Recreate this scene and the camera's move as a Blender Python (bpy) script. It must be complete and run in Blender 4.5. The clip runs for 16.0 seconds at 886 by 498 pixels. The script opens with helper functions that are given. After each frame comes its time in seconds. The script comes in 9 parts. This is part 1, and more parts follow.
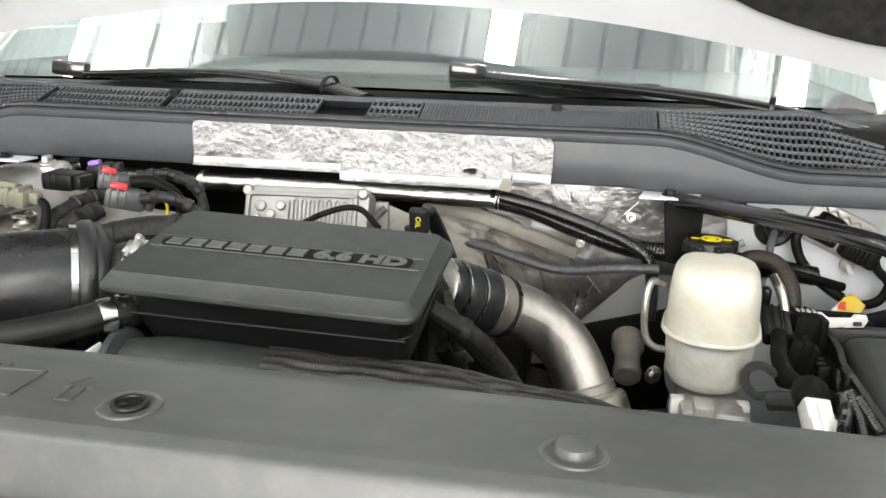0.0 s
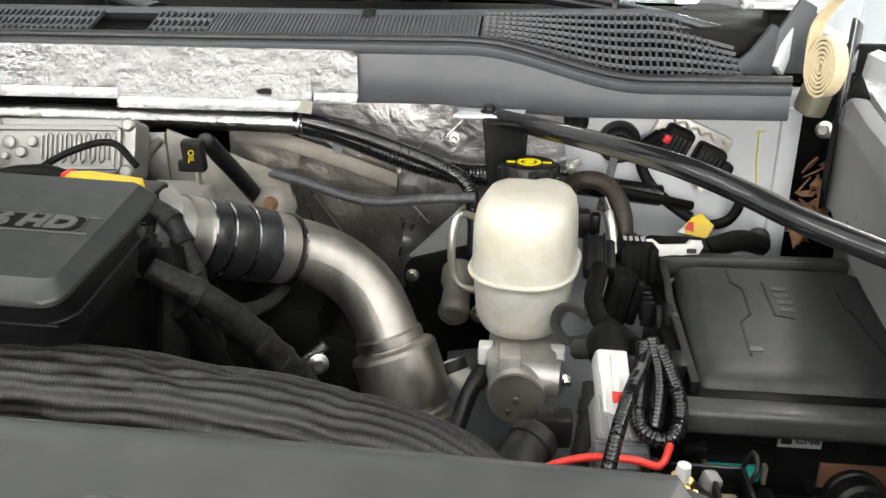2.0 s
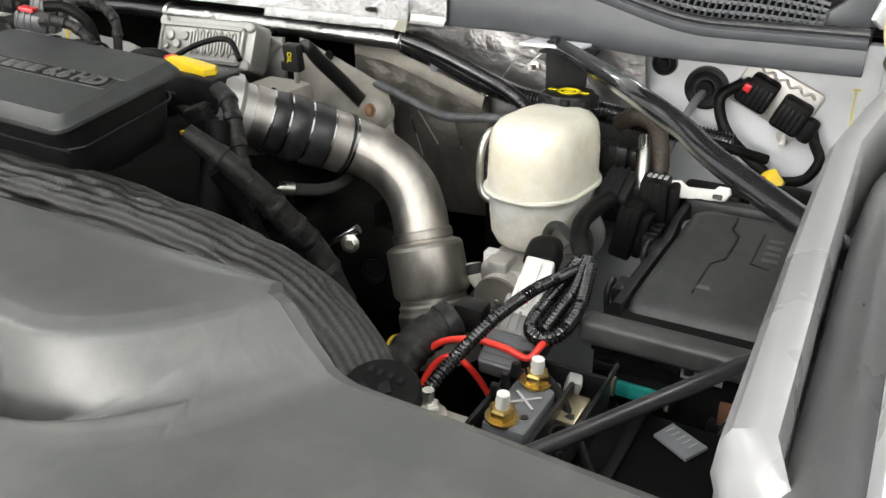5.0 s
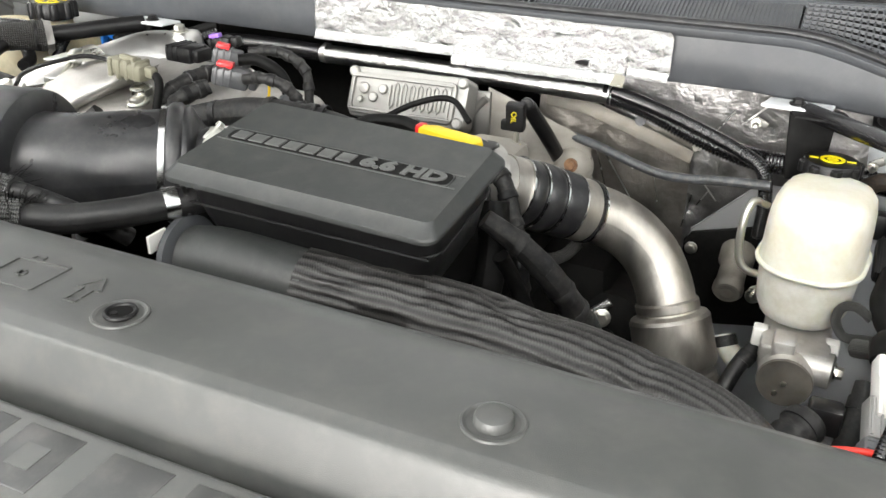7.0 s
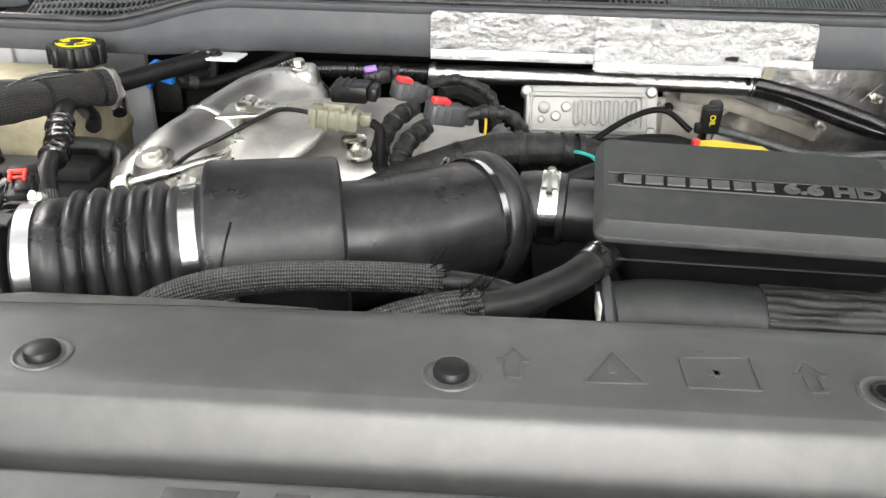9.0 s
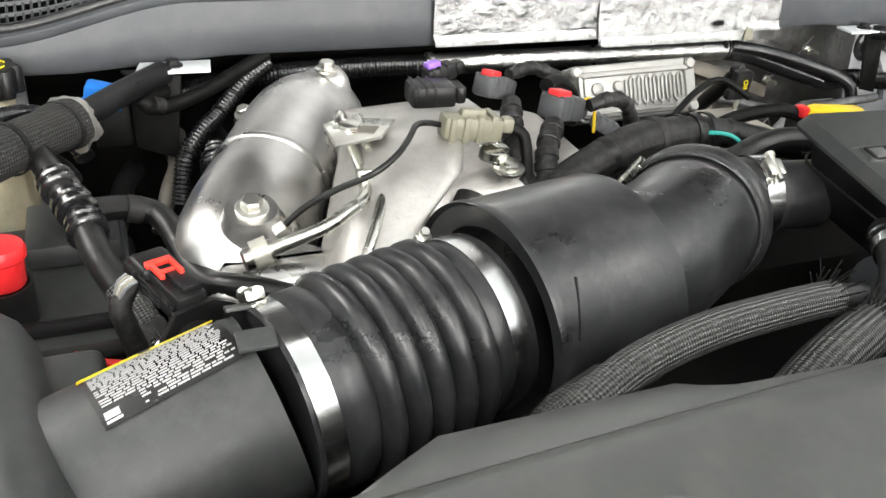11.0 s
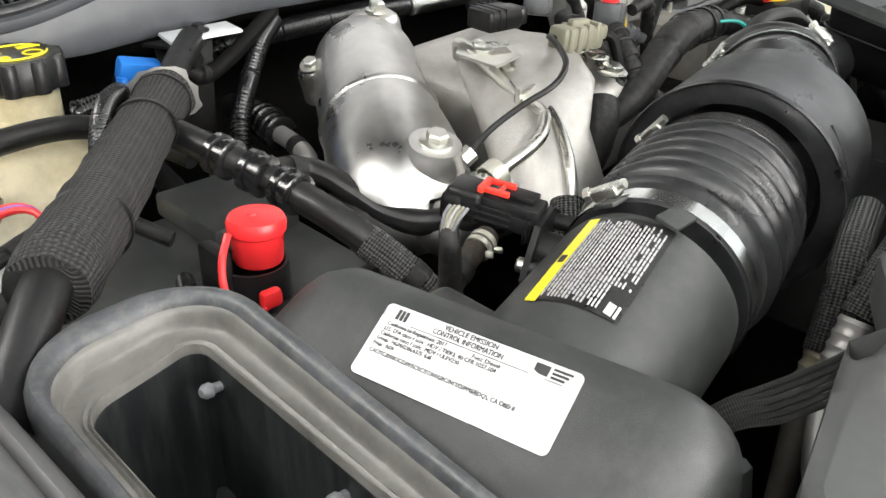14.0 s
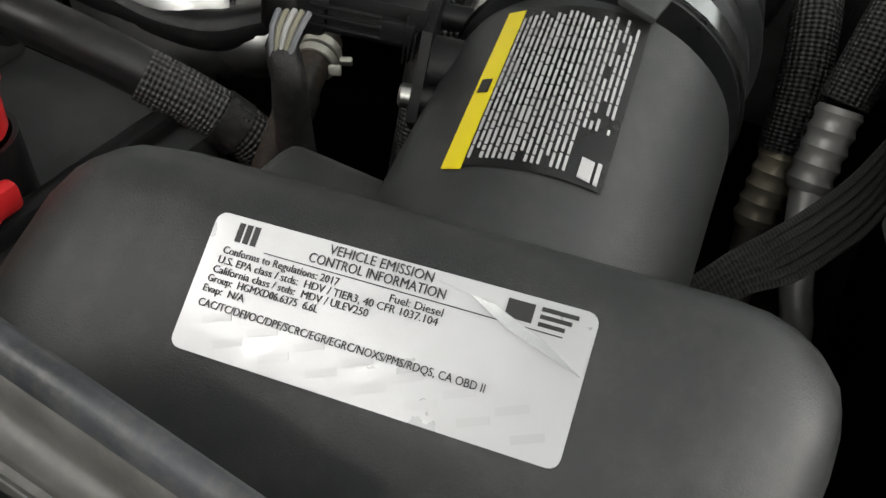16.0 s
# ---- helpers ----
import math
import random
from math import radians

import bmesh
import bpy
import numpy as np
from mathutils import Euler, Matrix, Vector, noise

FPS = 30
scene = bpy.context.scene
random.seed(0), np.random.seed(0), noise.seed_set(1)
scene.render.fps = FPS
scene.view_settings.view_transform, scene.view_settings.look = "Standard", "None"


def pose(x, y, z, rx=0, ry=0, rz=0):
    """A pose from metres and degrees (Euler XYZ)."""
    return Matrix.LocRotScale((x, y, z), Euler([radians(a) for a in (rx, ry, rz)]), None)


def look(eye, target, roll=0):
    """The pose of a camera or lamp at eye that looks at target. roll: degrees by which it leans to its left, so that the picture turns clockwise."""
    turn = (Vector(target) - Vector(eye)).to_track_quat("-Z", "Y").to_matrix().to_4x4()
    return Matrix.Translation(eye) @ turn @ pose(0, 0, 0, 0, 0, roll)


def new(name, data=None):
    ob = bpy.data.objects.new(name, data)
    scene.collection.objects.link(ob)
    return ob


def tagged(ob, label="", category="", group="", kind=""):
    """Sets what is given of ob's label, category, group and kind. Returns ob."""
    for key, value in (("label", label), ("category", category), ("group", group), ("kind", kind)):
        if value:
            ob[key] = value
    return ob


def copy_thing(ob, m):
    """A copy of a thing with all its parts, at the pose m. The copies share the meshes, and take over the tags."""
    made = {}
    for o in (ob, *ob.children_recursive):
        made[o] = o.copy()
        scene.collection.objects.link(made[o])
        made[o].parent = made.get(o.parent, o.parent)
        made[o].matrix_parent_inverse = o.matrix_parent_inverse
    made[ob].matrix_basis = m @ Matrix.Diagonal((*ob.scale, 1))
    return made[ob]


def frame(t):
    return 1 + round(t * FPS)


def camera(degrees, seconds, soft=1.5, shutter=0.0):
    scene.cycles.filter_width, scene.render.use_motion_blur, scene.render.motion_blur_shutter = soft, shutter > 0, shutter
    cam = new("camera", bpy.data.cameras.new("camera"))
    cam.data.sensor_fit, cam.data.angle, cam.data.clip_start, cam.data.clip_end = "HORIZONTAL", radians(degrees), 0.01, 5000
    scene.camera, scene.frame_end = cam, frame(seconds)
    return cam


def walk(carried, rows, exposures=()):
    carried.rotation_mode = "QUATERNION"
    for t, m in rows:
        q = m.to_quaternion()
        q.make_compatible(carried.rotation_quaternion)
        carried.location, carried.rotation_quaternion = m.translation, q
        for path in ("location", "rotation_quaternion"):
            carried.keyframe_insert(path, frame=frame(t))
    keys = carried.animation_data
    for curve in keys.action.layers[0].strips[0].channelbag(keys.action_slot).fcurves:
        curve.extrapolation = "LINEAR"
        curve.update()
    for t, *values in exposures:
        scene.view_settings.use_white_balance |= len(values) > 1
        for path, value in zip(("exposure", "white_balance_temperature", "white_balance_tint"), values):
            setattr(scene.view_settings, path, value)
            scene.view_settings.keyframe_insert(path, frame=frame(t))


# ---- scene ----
cam = camera(54.6, 16.0)
PATH = [
    (0, (0.363, -0.371, 1.47), (0.032, 1.523, 0.921), 1.3),
    (0.5, (0.396, -0.342, 1.489), (0.179, 1.56, 0.912), 1.6),
    (1, (0.445, -0.287, 1.486), (0.236, 1.6, 0.855), 0.5),
    (1.5, (0.471, -0.234, 1.47), (0.261, 1.627, 0.768), 0.2),
    (2, (0.514, -0.217, 1.464), (0.303, 1.622, 0.707), -0.0),
    (2.5, (0.594, -0.197, 1.454), (0.266, 1.6, 0.638), -0.9),
    (3, (0.682, -0.169, 1.459), (0.155, 1.558, 0.599), -1.3),
    (3.2, (0.71, -0.164, 1.45), (0.113, 1.538, 0.586), -1.4),
    (5.3, (0.827, -0.243, 1.462), (-0.046, 1.337, 0.6), 0.1),
    (5.5, (0.801, -0.251, 1.474), (-0.068, 1.328, 0.607), 0.2),
    (6, (0.7, -0.291, 1.513), (-0.141, 1.3, 0.64), 0.5),
    (6.5, (0.585, -0.312, 1.528), (-0.218, 1.296, 0.65), 0.8),
    (7, (0.475, -0.311, 1.523), (-0.245, 1.329, 0.633), 1.3),
    (7.5, (0.349, -0.324, 1.528), (-0.247, 1.359, 0.628), 1.5),
    (8, (0.206, -0.345, 1.531), (-0.237, 1.382, 0.626), 1.5),
    (8.5, (0.034, -0.394, 1.55), (-0.227, 1.366, 0.634), 1.3),
    (9, (-0.096, -0.389, 1.547), (-0.19, 1.383, 0.623), 1.1),
    (9.5, (-0.22, -0.356, 1.531), (-0.163, 1.413, 0.601), 1.0),
    (9.7, (-0.267, -0.332, 1.528), (-0.151, 1.433, 0.594), 1.1),
    (11.8, (-0.66, -0.087, 1.485), (0.294, 1.402, 0.551), 1.7),
    (12, (-0.689, -0.066, 1.483), (0.293, 1.402, 0.544), 0.7),
    (12.5, (-0.778, -0.032, 1.484), (0.261, 1.384, 0.527), -0.2),
    (13, (-0.833, -0.039, 1.478), (0.27, 1.319, 0.508), 0.1),
    (13.5, (-0.864, -0.034, 1.466), (0.3, 1.271, 0.495), 0.6),
    (14, (-0.85, -0.01, 1.456), (0.385, 1.233, 0.492), 1.2),
    (14.5, (-0.824, 0.023, 1.427), (0.491, 1.171, 0.451), 1.0),
    (15, (-0.784, 0.071, 1.4), (0.576, 1.038, 0.297), 1.9),
    (15.5, (-0.76, 0.112, 1.391), (0.542, 0.894, 0.089), 2.9),
    (16, (-0.744, 0.124, 1.391), (0.531, 0.785, 0.0), 4.0),
]
walk(cam, [(t, look(eye, target, roll)) for t, eye, target, roll in PATH], [(0, 0.12), (0.5, -0.03), (1.5, 0.03), (3.0, 0.14), (5.3, 0.15), (6.0, 0.36), (7.5, 0.44), (8.5, 0.26), (9.7, 0.22), (12.0, 0.44), (12.5, 0.36), (13.5, 0.36), (14.3, 0.22), (15.0, 0.08), (15.5, -0.5), (16.0, -0.82)])

# ---- light: a workshop with strip lamps under a ribbed metal ceiling ----
world = bpy.data.worlds.new("workshop_air")
scene.world = world
world.use_nodes = True
world.node_tree.nodes["Background"].inputs[0].default_value = (1.0, 0.97, 0.93, 1)
world.node_tree.nodes["Background"].inputs[1].default_value = 0.02


def area_lamp(name, x, y, z, sx, sy, watts, rx=0, ry=0, rz=0, colour=(1.0, 0.985, 0.96)):
    data = bpy.data.lights.new(name, "AREA")
    data.shape, data.size, data.size_y, data.energy, data.color = "RECTANGLE", sx, sy, watts, colour
    ob = new(name, data)
    ob.matrix_world = pose(x, y, z, rx, ry, rz)
    return ob


CEILING = 4.0
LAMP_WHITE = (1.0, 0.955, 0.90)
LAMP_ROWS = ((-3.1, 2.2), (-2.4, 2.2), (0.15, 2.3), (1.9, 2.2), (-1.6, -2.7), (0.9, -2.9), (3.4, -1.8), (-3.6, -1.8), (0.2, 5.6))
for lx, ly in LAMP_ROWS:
    area_lamp("strip_lamp_light", lx, ly, CEILING - 0.47, 0.17, 2.3, 42, colour=LAMP_WHITE)
    # upward fill added over each lamp only to brighten the ceiling
    area_lamp("added_ceiling_fill", lx, ly, CEILING - 0.33, 0.17, 2.3, 32, 180, colour=LAMP_WHITE)
# daylight through the open bay door behind the camera
area_lamp("bay_door_daylight", 0.4, -6.8, 1.8, 4.8, 3.0, 900, 90, 0, 0, (1.0, 0.965, 0.925))


# ---- materials ----
def node_material(name):
    m = bpy.data.materials.new(name)
    m.use_nodes = True
    nt = m.node_tree
    return m, nt, nt.nodes["Principled BSDF"]


def mix_colour(nt, fac, a, b):
    n = nt.nodes.new("ShaderNodeMix")
    n.data_type = "RGBA"
    nt.links.new(fac, n.inputs[0])
    for sock, v in ((n.inputs[6], a), (n.inputs[7], b)):
        if isinstance(v, tuple):
            sock.default_value = (*v, 1)
        else:
            nt.links.new(v, sock)
    return n.outputs[2]


def ramp(nt, fac, lo, hi, a=0.0, b=1.0):
    n = nt.nodes.new("ShaderNodeMapRange")
    n.inputs[1].default_value, n.inputs[2].default_value, n.inputs[3].default_value, n.inputs[4].default_value = lo, hi, a, b
    nt.links.new(fac, n.inputs[0])
    return n.outputs[0]


def coords(nt, kind="Object", scale=(1, 1, 1)):
    c = nt.nodes.new("ShaderNodeTexCoord")
    mp = nt.nodes.new("ShaderNodeMapping")
    mp.inputs["Scale"].default_value = scale
    nt.links.new(c.outputs[kind], mp.inputs[0])
    return mp.outputs[0]


def noise_tex(nt, vec, scale, detail=4, rough=0.55):
    n = nt.nodes.new("ShaderNodeTexNoise")
    n.inputs["Scale"].default_value, n.inputs["Detail"].default_value, n.inputs["Roughness"].default_value = scale, detail, rough
    nt.links.new(vec, n.inputs["Vector"])
    return n.outputs[0]


def bump(nt, bs, height, strength, distance=0.001):
    b = nt.nodes.new("ShaderNodeBump")
    b.inputs["Strength"].default_value, b.inputs["Distance"].default_value = strength, distance
    nt.links.new(height, b.inputs["Height"])
    nt.links.new(b.outputs[0], bs.inputs["Normal"])
    return b


def surface(name, base, rough, metal=0.0, vary=0.25, dust=0.0, grain=900, grain_bump=0.15, blot=18, stretch=(1, 1, 1), spec=0.5, dust_colour=(0.32, 0.30, 0.27), rough_vary=0.12, coat=0.0):
    """A surface with fine grain, broad blotches and a veil of dust."""
    m, nt, bs = node_material(name)
    vec = coords(nt, "Object", stretch)
    big, fine = noise_tex(nt, vec, blot, 5), noise_tex(nt, vec, grain, 2)
    dark = tuple(c * (1 - vary) for c in base)
    light = tuple(min(1, c * (1 + vary)) for c in base)
    col = mix_colour(nt, ramp(nt, big, 0.3, 0.7), dark, light)
    if dust:
        spots = noise_tex(nt, vec, blot * 4.3, 6, 0.7)
        col = mix_colour(nt, ramp(nt, spots, 0.45, 0.8, 0, dust), col, dust_colour)
    nt.links.new(col, bs.inputs["Base Color"])
    nt.links.new(ramp(nt, big, 0.25, 0.75, max(0.03, rough - rough_vary), min(1, rough + rough_vary)), bs.inputs["Roughness"])
    bs.inputs["Metallic"].default_value = metal
    bs.inputs["Specular IOR Level"].default_value = spec
    bs.inputs["Coat Weight"].default_value = coat
    if grain_bump:
        bump(nt, bs, fine, grain_bump, 0.0004)
    return m


cover_plastic = surface("moulded_cover_plastic", (0.067, 0.069, 0.067), 0.40, vary=0.12, dust=0.10, grain=1600, grain_bump=0.25, blot=9, rough_vary=0.06)
lid_plastic = surface("lid_plastic", (0.027, 0.0295, 0.029), 0.47, vary=0.12, dust=0.08, grain=1500, grain_bump=0.35, blot=14, rough_vary=0.06)
black_plastic = surface("black_plastic", (0.0075, 0.0075, 0.008), 0.40, vary=0.3, dust=0.025, grain=900, grain_bump=0.2, spec=0.32)
dull_black = surface("dull_black_plastic", (0.0045, 0.0045, 0.0045), 0.55, vary=0.4, dust=0.02, grain=500, grain_bump=0.2, spec=0.14)
gloss_black = surface("gloss_black_paint", (0.010, 0.010, 0.011), 0.17, vary=0.3, dust=0.04, grain=300, grain_bump=0.05, coat=0.3, rough_vary=0.06)
rubber = surface("black_rubber", (0.015, 0.0155, 0.017), 0.34, vary=0.25, dust=0.08, grain=700, grain_bump=0.12)
hose_rubber = surface("hose_rubber", (0.010, 0.010, 0.0105), 0.42, vary=0.3, dust=0.06, grain=600, grain_bump=0.2, spec=0.36)
seal_rubber = surface("weathered_seal_rubber", (0.054, 0.058, 0.064), 0.46, vary=0.40, dust=0.40, grain=500, grain_bump=0.35, blot=40, dust_colour=(0.22, 0.2, 0.17))
inlet_plastic = surface("dusty_inlet_plastic", (0.010, 0.0115, 0.0125), 0.42, vary=0.4, dust=0.17, grain=500, grain_bump=0.3, blot=38, stretch=(1, 1, 0.10), dust_colour=(0.17, 0.175, 0.17), spec=0.35)
moulding_plastic = surface("satin_fender_moulding", (0.078, 0.078, 0.080), 0.34, vary=0.2, dust=0.12, grain=900, grain_bump=0.15, blot=14, stretch=(1, 0.3, 1))
dusty_lip = surface("dusty_inner_lip", (0.118, 0.116, 0.108), 0.45, vary=0.30, dust=0.35, grain=400, grain_bump=0.3, blot=45, dust_colour=(0.21, 0.195, 0.16))
cowl_plastic = surface("cowl_plastic", (0.052, 0.056, 0.062), 0.5, vary=0.15, dust=0.08, grain=1400, grain_bump=0.2, blot=7)
# near-black with little gloss: shade deep in the bay put into the colour
engine_dark = surface("dirty_deep_shade_black", (0.004, 0.004, 0.0037), 0.65, vary=0.5, dust=0.12, grain=200, grain_bump=0.5, blot=25, dust_colour=(0.05, 0.042, 0.034), spec=0.10)
cast_alu = surface("cast_aluminium", (0.70, 0.69, 0.66), 0.42, 1.0, vary=0.14, dust=0.08, grain=700, grain_bump=0.45, blot=28, dust_colour=(0.4, 0.36, 0.3))
rough_alu = surface("rough_cast_aluminium", (0.54, 0.525, 0.50), 0.48, 0.8, vary=0.2, dust=0.28, grain=500, grain_bump=0.6, blot=24, dust_colour=(0.3, 0.26, 0.2))
polished_alu = surface("polished_aluminium", (0.66, 0.65, 0.63), 0.33, 1.0, vary=0.16, dust=0.06, grain=500, grain_bump=0.20, blot=30, dust_colour=(0.45, 0.42, 0.36))
beige_cast = surface("pale_beige_casting", (0.34, 0.32, 0.285), 0.5, 0.15, vary=0.22, dust=0.35, grain=300, grain_bump=0.4, blot=20, dust_colour=(0.24, 0.21, 0.165))
dirty_metal = surface("dirty_cast_metal", (0.22, 0.205, 0.18), 0.55, 0.6, vary=0.35, dust=0.5, grain=300, grain_bump=0.5, blot=20, dust_colour=(0.2, 0.16, 0.11))
brushed_steel = surface("brushed_steel", (0.47, 0.445, 0.405), 0.49, 1.0, vary=0.26, dust=0.15, grain=420, grain_bump=0.5, blot=45, stretch=(1, 1, 0.3), dust_colour=(0.26, 0.235, 0.2), rough_vary=0.14)
bright_steel = surface("bright_band_steel", (0.72, 0.72, 0.71), 0.2, 1.0, vary=0.08, grain=400, grain_bump=0.05)
zinc = surface("zinc_plated_steel", (0.66, 0.65, 0.6), 0.3, 1.0, vary=0.15, dust=0.08, grain=400, grain_bump=0.1)
clip_pale = surface("pale_passivated_steel", (0.55, 0.54, 0.47), 0.42, 0.6, vary=0.2, dust=0.1, grain=400, grain_bump=0.1)
crimp_metal = surface("dull_crimped_metal", (0.46, 0.45, 0.43), 0.40, 0.45, vary=0.2, dust=0.1, grain=400, grain_bump=0.15)
tan_crimp = surface("brassy_crimped_metal", (0.40, 0.35, 0.26), 0.42, 0.45, vary=0.2, dust=0.15, grain=400, grain_bump=0.15)
tan_metal = surface("dull_brass_toned_steel", (0.50, 0.44, 0.30), 0.4, 1.0, vary=0.2, dust=0.15, grain=400, grain_bump=0.15)
brass = surface("yellow_zinc", (0.62, 0.45, 0.16), 0.3, 1.0, vary=0.15, grain=400, grain_bump=0.1)
white_paint = surface("white_body_paint", (0.78, 0.79, 0.80), 0.28, vary=0.03, dust=0.06, grain=400, grain_bump=0.03, blot=6, coat=0.4, rough_vary=0.05)
sprayed_white = surface("sprayed_white_metal", (0.62, 0.64, 0.66), 0.45, vary=0.06, dust=0.16, grain=500, grain_bump=0.12, blot=9)
white_plastic = surface("white_plastic", (0.74, 0.73, 0.70), 0.45, vary=0.08, dust=0.12, grain=400, grain_bump=0.1, blot=40)
grey_plastic = surface("grey_plastic", (0.13, 0.135, 0.145), 0.45, vary=0.15, dust=0.1, grain=500)
sticker_grey = surface("grey_tag", (0.24, 0.25, 0.265), 0.4, vary=0.15, dust=0.1, grain=500)
plug_grey = surface("dark_grey_plug_plastic", (0.060, 0.062, 0.066), 0.4, vary=0.2, dust=0.12, grain=500)
carrier_grey = surface("translucent_grey_plastic", (0.30, 0.30, 0.29), 0.4, vary=0.15, dust=0.12, grain=500)
tan_plastic = surface("tan_plastic", (0.185, 0.178, 0.130), 0.45, vary=0.12, dust=0.15, grain=500)
red_plastic = surface("red_plastic", (0.68, 0.022, 0.025), 0.36, vary=0.1, grain=500, grain_bump=0.08, dust=0.03)
orange_red = surface("red_wire_insulation", (0.80, 0.045, 0.03), 0.35, vary=0.08, grain=500, grain_bump=0.05)
yellow_plastic = surface("yellow_plastic", (0.80, 0.56, 0.02), 0.38, vary=0.08, grain=500, grain_bump=0.06)
blue_plastic = surface("blue_plastic", (0.02, 0.20, 0.68), 0.4, vary=0.1, grain=500, grain_bump=0.06)
green_plastic = surface("green_plastic", (0.02, 0.30, 0.26), 0.4, vary=0.1, grain=500)
purple_plastic = surface("purple_wire", (0.25, 0.12, 0.5), 0.4, vary=0.1)
rust = surface("rusty_dry_leaves", (0.24, 0.13, 0.07), 0.85, vary=0.5, grain=300, grain_bump=0.5, blot=60)
spring_paint = surface("chipped_cream_spring_paint", (0.62, 0.52, 0.33), 0.5, vary=0.12, dust=0.3, blot=30, dust_colour=(0.12, 0.08, 0.05))
concrete = surface("concrete_floor", (0.46, 0.455, 0.45), 0.6, vary=0.12, dust=0.15, grain=90, grain_bump=0.3, blot=1.3)
shed_metal = surface("ribbed_wall_metal", (0.70, 0.74, 0.76), 0.45, 0.0, vary=0.06, grain=60, grain_bump=0.05, blot=0.8)
upholstery = surface("dark_cab_trim", (0.05, 0.05, 0.055), 0.7, vary=0.2, grain=600, grain_bump=0.3)
insulation = surface("hood_insulation_felt", (0.02, 0.02, 0.02), 0.9, vary=0.4, grain=500, grain_bump=0.6, blot=60, spec=0.1)
brown_leather = surface("rust_brown_bracket", (0.12, 0.052, 0.028), 0.7, vary=0.4, grain=300, grain_bump=0.3)
stained_rubber = surface("brown_stained_rubber", (0.016, 0.0125, 0.010), 0.6, vary=0.5, dust=0.55, grain=400, grain_bump=0.3, blot=70, dust_colour=(0.12, 0.07, 0.03))
# paler than the lid plastic: sheen on raised characters put into the colour
raised_grey = surface("sheened_raised_marks", (0.075, 0.078, 0.076), 0.42, vary=0.15, grain=900, grain_bump=0.1)
inlay_plastic = surface("smooth_dark_inlay", (0.044, 0.045, 0.045), 0.38, vary=0.12, dust=0.12, grain=1500, grain_bump=0.1, blot=12)
# flat black stands in for the shade in the name recess, hole and sockets
recess_black = surface("recess_shade_black", (0.004, 0.004, 0.004), 0.7, vary=0.2, grain=900, grain_bump=0.2, spec=0.2)
hood_paint = surface("satin_white_underside_paint", (0.54, 0.55, 0.56), 0.38, vary=0.04, dust=0.10, grain=400, grain_bump=0.04, blot=8, coat=0.15)
# body white greyed down: the shade on the fender rails put into the paint
rail_paint = surface("greyed_rail_paint", (0.22, 0.222, 0.225), 0.32, vary=0.04, dust=0.12, grain=400, grain_bump=0.04, blot=9)
label_white = surface("silvered_label_paper", (0.54, 0.545, 0.55), 0.34, 0.3, vary=0.04, grain=900, grain_bump=0.05, blot=40)
label_black = surface("black_label", (0.012, 0.012, 0.012), 0.3, vary=0.1, grain=900, grain_bump=0.03)
print_black = surface("black_print", (0.02, 0.02, 0.02), 0.5, vary=0.05, grain_bump=0)
print_white = surface("white_print", (0.45, 0.45, 0.45), 0.5, vary=0.05, grain_bump=0)
print_grey = surface("pale_watermark_print", (0.51, 0.515, 0.52), 0.35, 0.2, vary=0.05, grain_bump=0)
yellow_print = surface("yellow_print", (0.80, 0.66, 0.01), 0.35, vary=0.04, grain_bump=0)


def foil(name, base=(0.80, 0.80, 0.79), scale=55, strength=0.7, rough=0.22):
    m, nt, bs = node_material(name)
    vec = coords(nt)
    v = nt.nodes.new("ShaderNodeTexVoronoi")
    v.feature, v.inputs["Scale"].default_value = "SMOOTH_F1", scale
    warp = noise_tex(nt, vec, scale * 0.7, 3)
    add = nt.nodes.new("ShaderNodeVectorMath")
    add.operation = "MULTIPLY_ADD"
    nt.links.new(warp, add.inputs[0])
    add.inputs[1].default_value = (0.03, 0.03, 0.03)
    nt.links.new(vec, add.inputs[2])
    nt.links.new(add.outputs[0], v.inputs["Vector"])
    n = noise_tex(nt, vec, scale * 2.5, 5, 0.65)
    s = nt.nodes.new("ShaderNodeMath")
    nt.links.new(v.outputs[0], s.inputs[0])
    nt.links.new(n, s.inputs[1])
    bump(nt, bs, s.outputs[0], strength, 0.004)
    nt.links.new(mix_colour(nt, ramp(nt, n, 0.35, 0.65), tuple(c * 0.82 for c in base), base), bs.inputs["Base Color"])
    bs.inputs["Metallic"].default_value, bs.inputs["Roughness"].default_value = 1.0, rough
    return m


smooth_foil = foil("smooth_foil_edge", (0.48, 0.48, 0.47), 60, 0.6, 0.28)
bright_foil = foil("crinkled_foil", (0.50, 0.50, 0.495), 72, 0.85, 0.22)
tube_foil = foil("wrapped_foil_tube", (0.66, 0.66, 0.64), 90, 0.4, 0.28)
dull_foil = foil("dull_heat_foil", (0.38, 0.375, 0.37), 48, 0.4, 0.32)
module_alu = surface("module_aluminium", (0.33, 0.325, 0.31), 0.5, 0.9, vary=0.14, dust=0.12, grain=600, grain_bump=0.4, blot=28, dust_colour=(0.36, 0.33, 0.28))
foil_glint = surface("bright_crease_glint", (0.80, 0.80, 0.79), 0.3, 1.0, vary=0.1)
sooty_foil = foil("sooty_heat_foil", (0.34, 0.315, 0.285), 42, 0.35, 0.42)


